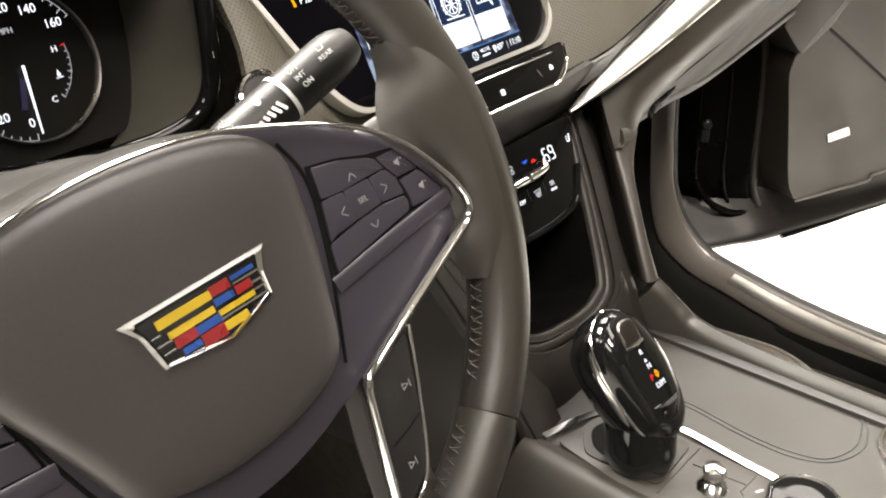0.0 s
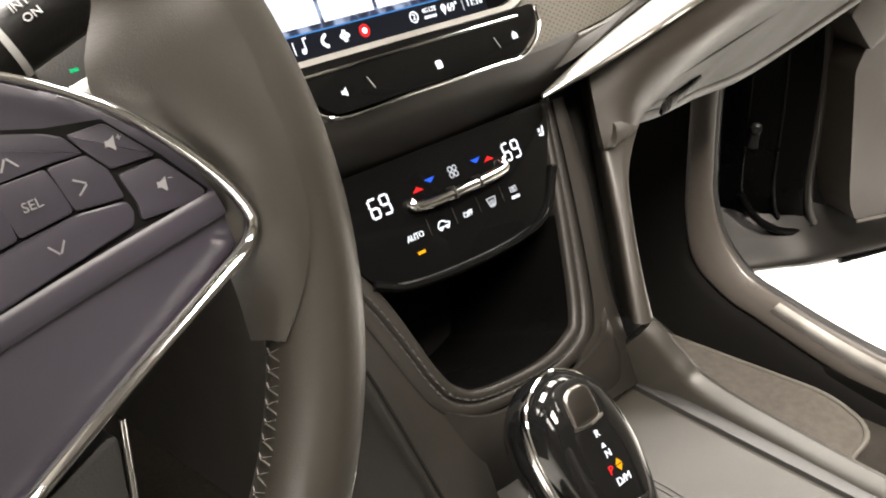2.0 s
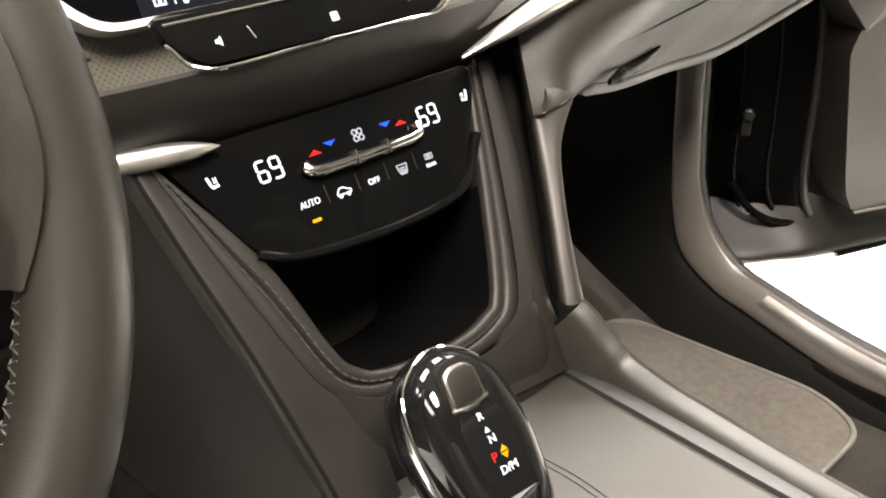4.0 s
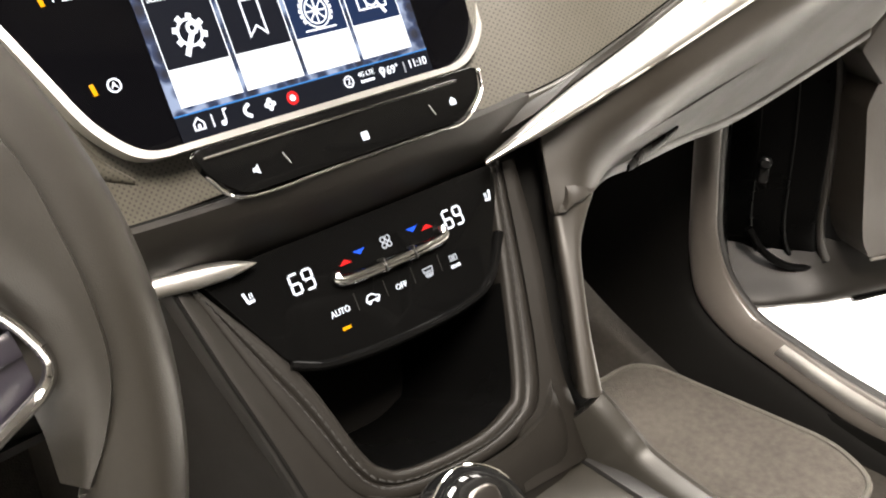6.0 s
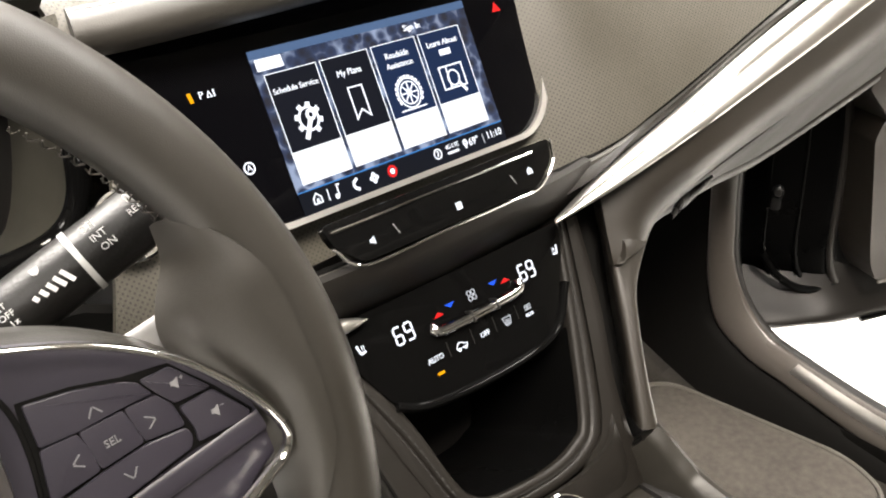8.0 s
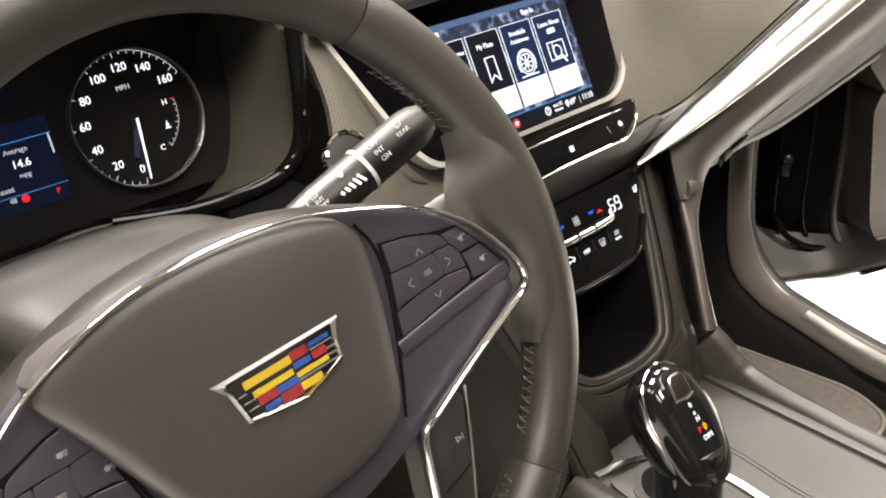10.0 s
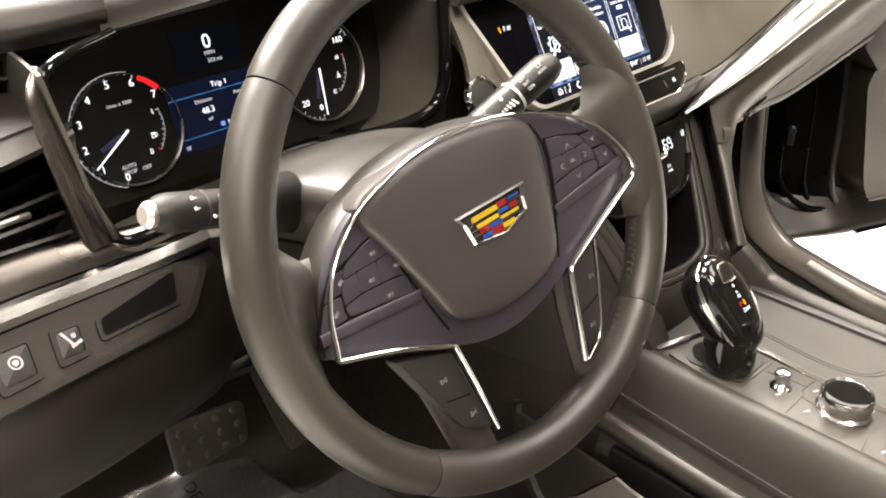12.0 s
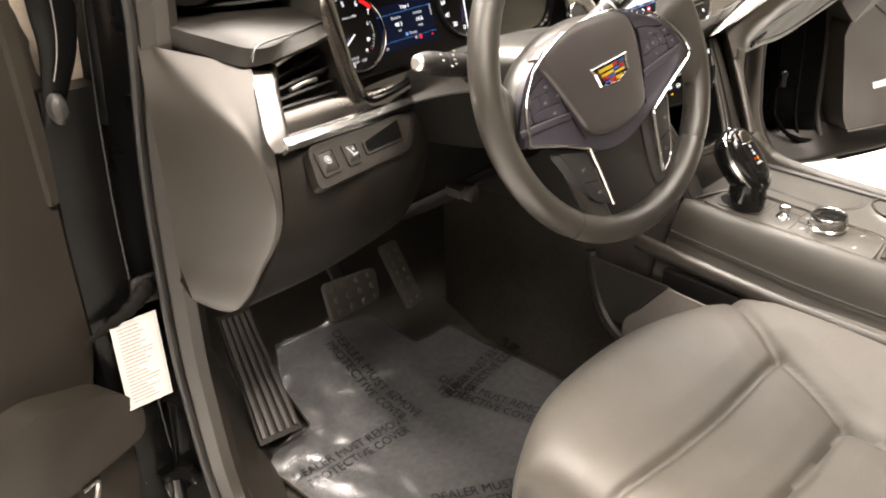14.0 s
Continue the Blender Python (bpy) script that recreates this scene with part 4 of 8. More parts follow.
upper = net([[(-0.352, 0.298, 1.160), (-0.285, 0.322, 1.140), (-0.228, 0.338, 1.146), (-0.157, 0.297, 1.150), (-0.10, 0.272, 1.158)],
             [(-0.352, 0.290, 1.174), (-0.285, 0.316, 1.158), (-0.228, 0.330, 1.164), (-0.157, 0.291, 1.169), (-0.10, 0.265, 1.176)],
             [(-0.352, 0.33, 1.185), (-0.285, 0.35, 1.176), (-0.228, 0.36, 1.180), (-0.157, 0.33, 1.187), (-0.10, 0.30, 1.190)],
             [(-0.355, 0.50, 1.18), (-0.285, 0.50, 1.18), (-0.228, 0.50, 1.182), (-0.157, 0.50, 1.188), (-0.10, 0.50, 1.190)],
             [(-0.36, 0.66, 1.15), (-0.285, 0.68, 1.15), (-0.228, 0.68, 1.15), (-0.157, 0.68, 1.15), (-0.10, 0.68, 1.15)]], 6, 6, 0.012)
part("top_pad", upper, STACK_LEATHER, dash, "leather top pad")
part("slot_back", net([[(-0.30, 0.385, 1.17), (-0.22, 0.375, 1.17), (-0.12, 0.345, 1.17)], [(-0.30, 0.385, 1.10), (-0.22, 0.375, 1.10), (-0.12, 0.345, 1.10)]], 4, 3, 0.004), MATTE_BLACK, dash, "dark slot")
for z in (1.126, 1.137):
    part("slot_rib", sweep(curve([(-0.29, 0.352, z + 0.008), (-0.22, 0.345, z), (-0.13, 0.312, z)], 6), oval(0.006, 0.002, 8)), DARK_PLASTIC, dash, "black rib in the slot")
lowp = net([[(-0.296, 0.196, 1.024), (-0.20, 0.213, 1.013), (-0.10, 0.240, 1.004), (-0.055, 0.238, 0.998)],
            [(-0.304, 0.179, 0.975), (-0.22, 0.170, 0.975), (-0.12, 0.195, 0.968), (-0.060, 0.215, 0.965)],
            [(-0.307, 0.181, 0.935), (-0.22, 0.165, 0.930), (-0.12, 0.190, 0.922), (-0.065, 0.215, 0.92)],
            [(-0.320, 0.203, 0.878), (-0.22, 0.20, 0.865), (-0.12, 0.22, 0.86), (-0.07, 0.235, 0.86)],
            [(-0.340, 0.246, 0.816), (-0.22, 0.27, 0.80), (-0.12, 0.29, 0.795), (-0.07, 0.30, 0.795)],
            [(-0.350, 0.40, 0.80), (-0.22, 0.42, 0.78), (-0.12, 0.44, 0.775), (-0.07, 0.45, 0.775)]], 6, 5, 0.006)
part("knee_panel", lowp, SHADED_PLASTIC, dash, "grey-brown lower panel, colour darkened for shade")
cap = net([[(-0.284, 0.236, 1.090), (-0.318, 0.268, 1.101), (-0.349, 0.298, 1.112), (-0.355, 0.312, 1.115), (-0.360, 0.325, 1.118)],
           [(-0.294, 0.209, 1.055), (-0.316, 0.226, 1.059), (-0.337, 0.243, 1.062), (-0.356, 0.275, 1.064), (-0.372, 0.302, 1.065)],
           [(-0.301, 0.189, 1.023), (-0.314, 0.197, 1.023), (-0.326, 0.206, 1.024), (-0.352, 0.252, 1.026), (-0.374, 0.297, 1.028)],
           [(-0.307, 0.174, 0.970), (-0.313, 0.176, 0.970), (-0.320, 0.182, 0.970), (-0.350, 0.236, 0.970), (-0.377, 0.290, 0.97)],
           [(-0.311, 0.177, 0.925), (-0.316, 0.179, 0.925), (-0.322, 0.184, 0.924), (-0.351, 0.236, 0.922), (-0.379, 0.289, 0.92)],
           [(-0.324, 0.197, 0.880), (-0.328, 0.199, 0.879), (-0.333, 0.204, 0.878), (-0.358, 0.247, 0.878), (-0.380, 0.288, 0.88)],
           [(-0.345, 0.238, 0.817), (-0.348, 0.240, 0.815), (-0.352, 0.244, 0.813), (-0.365, 0.260, 0.82), (-0.378, 0.275, 0.83)],
           [(-0.335, 0.36, 0.80), (-0.337, 0.362, 0.80), (-0.339, 0.364, 0.80), (-0.342, 0.367, 0.80), (-0.345, 0.37, 0.81)]], 6, 6, 0.006)
part("end_cap", cap, PANEL_PLASTIC, dash, "curved grey-brown end cap")
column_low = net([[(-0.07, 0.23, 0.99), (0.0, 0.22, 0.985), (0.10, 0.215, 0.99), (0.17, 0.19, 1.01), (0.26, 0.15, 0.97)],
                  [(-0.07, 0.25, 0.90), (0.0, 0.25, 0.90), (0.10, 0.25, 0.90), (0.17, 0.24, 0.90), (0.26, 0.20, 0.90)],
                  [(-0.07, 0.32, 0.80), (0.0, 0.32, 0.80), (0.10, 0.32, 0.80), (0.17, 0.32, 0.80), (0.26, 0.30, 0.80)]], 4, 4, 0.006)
# black colour carries the shade under the column
part("column_panel", column_low, MATTE_BLACK, dash, "panel under the steering column, blackened for shade")

# ---- steering column ----
column = thing("steering_column", (0.005, 0.2, 1.0), "grey steering column shroud behind the wheel", "steering column")
shroud = net([[(0.003 + f * hw, y, zt + dz) for f, dz in ((-1.0, -0.050), (-0.98, -0.022), (-0.80, -0.006), (-0.4, -0.001), (0.0, 0.0), (0.4, -0.001), (0.80, -0.006), (0.98, -0.022), (1.0, -0.050))]
              for y, zt, hw in ((0.062, 1.090, 0.070), (0.11, 1.083, 0.077), (0.165, 1.066, 0.079), (0.235, 1.036, 0.078))], 4, 6, 0.004)
part("upper_shroud", shroud, SHROUD, column)
under = net([[(-0.065, 0.062, 1.042), (-0.04, 0.05, 0.995), (0.008, 0.05, 0.985), (0.055, 0.05, 0.995), (0.071, 0.062, 1.042)],
             [(-0.073, 0.11, 1.035), (-0.06, 0.10, 0.975), (0.005, 0.10, 0.96), (0.07, 0.10, 0.975), (0.079, 0.11, 1.035)],
             [(-0.075, 0.165, 1.018), (-0.05, 0.16, 0.955), (0.005, 0.16, 0.94), (0.08, 0.16, 0.955), (0.081, 0.165, 1.018)],
             [(-0.073, 0.235, 0.988), (-0.055, 0.225, 0.945), (0.005, 0.225, 0.93), (0.09, 0.225, 0.945), (0.105, 0.225, 0.98)]], 5, 4, 0.005)
# lower half black where the upper is grey: shade in the colour
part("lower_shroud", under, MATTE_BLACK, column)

# ---- steering wheel ----
WHEEL = pose(0.0166, 0.0021, 1.0509, 68.8, 0, -3.9) @ pose(0, 0, 0, 0, 0, 6.5)
wheel = thing("steering_wheel", (0.016, 0.02, 0.90), "dark leather steering wheel with bright trim and satin spokes", "steering wheel")
RIM = 0.1690


def arc(a0, a1, r=RIM, z=0.0, steps=40):
    out = []
    for i in range(steps + 1):
        a = radians(a0 + (a1 - a0) * i / steps)
        out.append(Vector((r * math.cos(a), r * math.sin(a) * (1.0 + 0.06 * max(0.0, math.sin(a))), z)))  # slightly taller at the top
    return out


def grip(a):
    """The rim's thickness by the clock."""
    a = (a + 180) % 360 - 180
    s = min(abs(a - 28), abs(a - 152)) if a > 0 else min(abs(a), abs(abs(a) - 180)) + 28
    return 1.0 + 0.02 * math.exp(-(s / 22.0) ** 2)


for a0, a1 in ((50.15, 129.85), (130.15, 229.85), (230.15, 313.85), (314.15, 409.85)):
    steps = 48
    scales = []
    for i in range(steps + 1):
        e = min(i, steps - i)
        scales.append(grip(a0 + (a1 - a0) * i / steps) * (0.955, 0.99, 1.0)[min(e, 2)])
    part("rim_section", sweep(arc(a0, a1, z=-0.004, steps=steps), oval(0.0156, 0.0165, 16), scales=scales), LEATHER, wheel, m=WHEEL)
pad_edge = [(-0.090, 0.051), (-0.077, 0.014), (-0.062, -0.020), (-0.050, -0.046), (-0.028, -0.057), (0.0, -0.060), (0.030, -0.057), (0.052, -0.046), (0.060, -0.020), (0.066, 0.014), (0.066, 0.044), (0.046, 0.0595), (0.0, 0.0662), (-0.045, 0.0645)]
pe = [(v.x, v.y) for v in curve([(x, y, 0) for x, y in pad_edge], 4, True)]
pad = bmesh.new()
rings_ = []
for k, z in ((0.985, -0.02), (1.0, -0.003), (0.985, 0.0025), (0.95, 0.0045), (0.86, 0.0065), (0.6, 0.0085), (0.3, 0.0092)):
    rings_.append([pad.verts.new((-0.004 + (x + 0.004) * k, 0.003 + (y - 0.003) * k, z)) for x, y in pe])
for a, b in zip(rings_, rings_[1:]):
    for i in range(len(pe)):
        pad.faces.new((a[i], a[(i + 1) % len(pe)], b[(i + 1) % len(pe)], b[i]))
pad.faces.new(rings_[-1])
part("airbag_cover", pad, PAD_LEATHER, wheel, "padded leather airbag cover", m=WHEEL)
# spokes: satin plates in a bright edge
TOPC = [(-0.140, -0.027), (-0.133, 0.002), (-0.119, 0.026), (-0.095, 0.046), (-0.060, 0.060), (-0.030, 0.066), (0.003, 0.067), (0.036, 0.063), (0.066, 0.054), (0.098, 0.041), (0.121, 0.025), (0.134, 0.010), (0.1435, -0.005), (0.1475, -0.015)]
topline = curve([(x, y, 0.006) for x, y in TOPC], 6)
LOWL = [(-0.140, -0.027), (-0.097, -0.043), (-0.058, -0.062)]
LOWR = [(0.1475, -0.015), (0.1480, -0.021), (0.1435, -0.027), (0.131, -0.0325), (0.100, -0.045), (0.060, -0.062)]
spoke = [(v.x, v.y) for v in topline] + [(0.148, -0.021), (0.1435, -0.027), (0.131, -0.0325)] + [(v.x, v.y) for v in curve([(0.100, -0.045, 0), (0.070, -0.058, 0), (0.035, -0.072, 0), (0.0, -0.078, 0), (-0.035, -0.073, 0), (-0.068, -0.058, 0), (-0.098, -0.043, 0)], 5)]
part("spoke_plate", prism(spoke, -0.022, -0.002, 0.002), SATIN_VIOLET, wheel, "satin violet-grey spoke plate", m=WHEEL)
EDGE = [(a, b - 0.0008) for a, b in oval(0.0022, 0.0030, 12)]
part("bright_edge", sweep(topline, EDGE, scales=[0.5 + 0.65 * max(0.0, abs(i / (len(topline) - 1) - 0.46) * 2.2 - 0.45) for i in range(len(topline))]), CHROME, wheel, "bright metal edge", m=WHEEL)
for s, pts in ((-1, LOWL), (1, LOWR)):
    line = curve([(x, y, 0.006 - 0.003 * i / (len(pts) - 1)) for i, (x, y) in enumerate(pts)], 5) + curve([(s * 0.057, -0.068, 0.003), (s * 0.052, -0.098, 0.002), (s * 0.047, -0.133, 0.0)], 5)
    part("bright_edge", sweep(line, EDGE), CHROME, wheel, "bright metal edge", m=WHEEL)
    plate = rounded([(s * 0.060, -0.066), (s * (0.090 if s > 0 else 0.102), -0.056 if s > 0 else -0.050), (s * 0.072, -0.119), (s * 0.049, -0.131)], 0.006)
    if s > 0:
        plate.reverse()
    part("lower_spoke", prism(plate, -0.016, 0.0, 0.0015), DARK_PLASTIC, wheel, "dark lower spoke with keys", m=WHEEL)
    if s > 0:
        part("bright_edge", sweep(curve([(s * 0.092, -0.055, 0.0), (s * 0.082, -0.088, 0.0), (s * 0.069, -0.121, 0.0), (s * 0.050, -0.134, 0.0)], 5), [(a * 0.5, b * 0.5) for a, b in EDGE]), CHROME, wheel, "thin bright edge", m=WHEEL)
    web = sweep(curve([(s * 0.072, -0.070, -0.016), (s * 0.066, -0.105, -0.016), (s * 0.062, -0.140, -0.014), (s * 0.062, -0.158, -0.010)], 6), oval(0.017, 0.010, 12))
    part("spoke_arm", web, LEATHER, wheel, "leather-wrapped spoke arm", m=WHEEL)
    arm = sweep(curve([(s * 0.115, 0.0, -0.026), (s * 0.14, 0.004, -0.020), (s * 0.163, 0.008, -0.004)], 5), oval(0.030, 0.010, 14))
    joint_rows = []
    for a_, ri, ro, zi, zo in ((24, 0.1555, 0.1585, -0.010, -0.001), (19.0, 0.1480, 0.1630, -0.012, 0.0068), (14.0, 0.1330, 0.1655, -0.011, 0.0108), (9.5, 0.1300, 0.1655, -0.010, 0.0112), (4.7, 0.1345, 0.1645, -0.009, 0.0112), (-2, 0.1436, 0.1645, -0.009, 0.0112), (-9.5, 0.1460, 0.1640, -0.010, 0.0105), (-16, 0.1500, 0.1610, -0.011, 0.0065), (-22, 0.1535, 0.1575, -0.010, 0.001)):
        ca, sa = math.cos(radians(a_)), math.sin(radians(a_)) * (1.0 + 0.06 * max(0.0, math.sin(radians(a_))))
        joint_rows.append([(s * r * ca, r * (math.sin(radians(a_)) if k == 0 else sa), z) for k, (r, z) in enumerate(((ri, zi), (ri * 0.62 + ro * 0.38, zi * 0.50 + zo * 0.50), (ri * 0.28 + ro * 0.72, zi * 0.13 + zo * 0.87), (ro, zo)))])
    joint = net(joint_rows, 4, 5, 0.005)
    part("spoke_joint", joint, LEATHER, wheel, "leather running from the rim into the spoke", m=WHEEL)
    part("spoke_root", arm, LEATHER, wheel, "leather root of the spoke", m=WHEEL)
shell_bm = bmesh.new()
loops = [[shell_bm.verts.new((x * k, y * k + dy, z)) for x, y in spoke] for k, dy, z in ((1.0, 0.0, -0.010), (1.012, 0.000, -0.013), (1.020, 0.001, -0.020), (1.0, 0.003, -0.036), (0.86, 0.002, -0.054), (0.68, 0.0, -0.066))]
for a, b in zip(loops, loops[1:]):
    for i in range(len(spoke)):
        shell_bm.faces.new((a[i], a[(i + 1) % len(spoke)], b[(i + 1) % len(spoke)], b[i]))
part("back_shell", shell_bm, SHROUD, wheel, "smooth grey shell behind the spokes", m=WHEEL, sharp=60)
hubback = lathe([(0.05, -0.08), (0.055, -0.03), (0.06, -0.018)], 24)
part("hub", hubback, DARK_PLASTIC, wheel, m=WHEEL)

# ---- floor, mats, pedals ----
MAT_ROWS = [[(-0.112, 0.546, 0.486), (-0.06, 0.546, 0.486), (-0.01, 0.543, 0.484), (0.04, 0.532, 0.478), (0.083, 0.515, 0.470), (0.110, 0.446, 0.438), (0.19, 0.437, 0.434)],
            [(-0.145, 0.490, 0.460), (-0.08, 0.49, 0.460), (-0.02, 0.49, 0.460), (0.035, 0.485, 0.457), (0.085, 0.475, 0.452), (0.125, 0.430, 0.430), (0.20, 0.420, 0.426)],
            [(-0.150, 0.432, 0.432), (-0.09, 0.43, 0.431), (-0.03, 0.43, 0.431), (0.03, 0.43, 0.431), (0.09, 0.425, 0.428), (0.14, 0.405, 0.419), (0.21, 0.395, 0.416)],
            [(-0.160, 0.410, 0.421), (-0.10, 0.405, 0.418), (-0.035, 0.40, 0.416), (0.03, 0.40, 0.416), (0.09, 0.395, 0.414), (0.15, 0.385, 0.412), (0.215, 0.37, 0.410)],
            [(-0.243, 0.394, 0.417), (-0.15, 0.385, 0.412), (-0.05, 0.37, 0.410), (0.03, 0.36, 0.409), (0.09, 0.355, 0.408), (0.15, 0.345, 0.408), (0.222, 0.335, 0.408)],
            [(-0.245, 0.28, 0.407), (-0.15, 0.27, 0.406), (-0.05, 0.26, 0.406), (0.03, 0.25, 0.406), (0.09, 0.24, 0.406), (0.15, 0.23, 0.406), (0.228, 0.22, 0.406)],
            [(-0.240, -0.30, 0.406), (-0.15, -0.30, 0.406), (-0.05, -0.30, 0.406), (0.03, -0.30, 0.406), (0.09, -0.30, 0.406), (0.15, -0.30, 0.406), (0.230, -0.30, 0.406)]]
fmat = net(MAT_ROWS, 5, 6, 0.006)
tagged(part("floor_mat", fmat, MAT_CARPET), "grey carpet floor mat in the driver footwell", "floor mat", "floor mats")
pmat = prism(rounded([(0.54, 0.03), (1.035, 0.03), (1.068, 0.10), (1.035, 0.385), (0.54, 0.40)], 0.05, 6), 0.40, 0.412, 0.003)
pm = part("floor_mat", pmat, MAT_CARPET)
tagged(pm, "grey carpet floor mat with a raised edge, passenger footwell", "floor mat", "floor mats")
hem = [Vector((x, y, 0.412)) for x, y in rounded([(0.54, 0.03), (1.035, 0.03), (1.068, 0.10), (1.035, 0.385), (0.54, 0.40)], 0.05, 6)]
part("binding", sweep(hem, oval(0.004, 0.0035, 8), closed=True), PEDAL_RUBBER, pm, "grey sewn edge")
brake = thing("brake_pedal", (0.02, 0.5, 0.5), "wide black rubber brake pedal with studs", "pedal", "pedals")
BR = pose(0.027, 0.502, 0.555, 62, 0, -4)
part("pad", prism(rounded([(-0.053, -0.032), (0.050, -0.026), (0.060, 0.028), (-0.047, 0.036)], 0.012), -0.012, 0.0, 0.003), PEDAL_RUBBER, brake, m=BR)
part("arm", sweep(curve([(0.02, 0.52, 0.56), (0.025, 0.60, 0.66), (0.03, 0.64, 0.80)], 6), oval(0.012, 0.006, 8)), DARK_PLASTIC, brake)
accel = thing("accelerator_pedal", (0.16, 0.52, 0.46), "long narrow black accelerator pedal", "pedal", "pedals")
part("pad", prism(rounded([(-0.02, -0.06), (0.018, -0.06), (0.016, 0.065), (-0.022, 0.065)], 0.008), -0.010, 0.0, 0.003), PEDAL_RUBBER, accel, m=pose(0.142, 0.497, 0.545, 62, 0, -4) @ pose(0, 0, 0, 0, 0, 6))
rest = thing("foot_rest", (-0.21, 0.45, 0.45), "ribbed grey-brown plastic foot rest beside the pedals", "foot rest")
o = Vector((-0.250, 0.405, 0.450))
ux, uy = Vector((0.071, -0.011, 0.0)), Vector((0.042, 0.145, 0.15))
# plate in the darkened plastic, for shade between the ribs
part("plate", net([[o, o + ux], [o + uy, o + uy + ux * 0.75]], 4, 6, 0.01), SHADED_PLASTIC, rest)
nrm = ux.cross(uy).normalized()
for i in range(5):
    f = 0.12 + 0.19 * i
    a, b = o + ux * f + uy * 0.04, o + uy * 0.96 + ux * 0.75 * f
    part("rib", sweep([a, a * 0.5 + b * 0.5, b], [(-0.0045, -0.002), (0.0045, -0.002), (0.003, 0.006), (-0.003, 0.006)], up=nrm), PANEL_PLASTIC, rest)

# ---- console ----
console = thing("centre_console", (0.385, -0.1, 0.40), "grey leather centre console with selector panel and bright strip", "centre console")
ZT = 0.785
body = net([[(0.262, 0.060, 0.40), (0.262, -0.20, 0.40), (0.262, -0.75, 0.40)],
            [(0.245, 0.060, 0.60), (0.245, -0.20, 0.60), (0.245, -0.75, 0.60)],
            [(0.240, 0.050, 0.690), (0.232, -0.22, 0.680), (0.232, -0.75, 0.68)],
            [(0.262, 0.045, 0.735), (0.254, -0.22, 0.728), (0.254, -0.75, 0.73)],
            [(0.276, 0.042, 0.772), (0.270, -0.22, 0.766), (0.270, -0.75, 0.77)],
            [(0.290, 0.040, ZT + 0.003), (0.287, -0.22, ZT + 0.003), (0.287, -0.75, ZT + 0.003)],
            [(0.305, 0.040, ZT), (0.305, -0.22, ZT), (0.305, -0.75, ZT)]], 8, 5, 0.006)
part("side", body, SOFT_PLASTIC, console, "rounded grey side")
topc = net([[(0.30, 0.060, ZT - 0.002), (0.30, -0.2, ZT - 0.002), (0.30, -0.75, ZT - 0.002)],
            [(0.38, 0.060, ZT), (0.38, -0.2, ZT), (0.38, -0.75, ZT)],
            [(0.478, 0.060, ZT), (0.478, -0.2, ZT), (0.478, -0.75, ZT)]], 8, 4, 0.006)
part("top", topc, SOFT_PLASTIC, console, "grey leather top")
ridge = curve([(0.4880, 0.044, 0.8300), (0.4905, 0.036, 0.8235), (0.4950, 0.021, 0.809), (0.498, 0.002, 0.7965), (0.498, -0.05, 0.790), (0.494, -0.2, 0.788), (0.494, -0.75, 0.788)], 8)
part("ridge", sweep(ridge, [(-0.008, -0.05), (0.011, -0.05), (0.012, -0.001), (0.008, 0.005), (0.001, 0.0075), (-0.005, 0.005), (-0.008, 0.0)]), SOFT_PLASTIC, console, "grey side rail")
part("ridge_gap", sweep([v + Vector((-0.0085, 0, 0)) for v in ridge], [(-0.0012, -0.05), (0.0012, -0.05), (0.0012, -0.003), (-0.0012, -0.004)]), MATTE_BLACK, console, "black gap beside the rail")
part("far_side", block(0.014, 0.80, 0.38, 0.004, at=(0.500, -0.35, 0.59)), DARK_PLASTIC, console)
strip_c = curve([(0.376, 0.000, ZT), (0.377, -0.05, ZT), (0.372, -0.10, ZT), (0.368, -0.16, ZT), (0.366, -0.205, ZT), (0.352, -0.228, ZT), (0.310, -0.238, ZT)], 6)
part("bright_strip", sweep(strip_c, [(-0.0035, -0.002), (0.0035, -0.002), (0.003, 0.003), (-0.003, 0.003)]), CHROME, console, "bright metal strip")
part("bright_strip", sweep(curve([(0.306, 0.030, ZT), (0.335, 0.022, ZT), (0.362, 0.010, ZT)], 5), [(-0.0035, -0.002), (0.0035, -0.002), (0.003, 0.003), (-0.003, 0.003)]), CHROME, console, "bright metal strip")
part("selector_panel", prism(rounded([(0.298, -0.230), (0.362, -0.222), (0.371, -0.05), (0.366, 0.004), (0.308, 0.022), (0.298, -0.04)], 0.01), ZT - 0.002, ZT + 0.002, 0.001), PANEL_PLASTIC, console, "smooth grey selector panel")

# ---- gear selector ----
shift = thing("gear_selector", (0.325, -0.03, ZT), "glossy black gear selector with bright edge and lit letters", "gear selector")
stem = lathe([(0.0165, 0.0), (0.0195, 0.006), (0.0205, 0.018), (0.0195, 0.036), (0.0185, 0.062)], 24)
part("stem", stem, SHIFT_GLOSS, shift, "glossy black neck", m=pose(0.327, -0.038, ZT, -4, 3, 0) @ Matrix.Diagonal((1.22, 1.3, 1, 1)))
SH = pose(0.3285, -0.028, 0.865, 52, 0, -4)
head_line = [(-0.0155, -0.046), (-0.0235, -0.022), (-0.0265, 0.010), (-0.021, 0.033), (0.0, 0.044), (0.021, 0.033), (0.0300, 0.008), (0.0310, -0.020), (0.0250, -0.047), (0.006, -0.058)]
hl = [(v.x, v.y) for v in curve([(x, y, 0) for x, y in head_line], 4, True)]
head_bm = bmesh.new()
hr = []
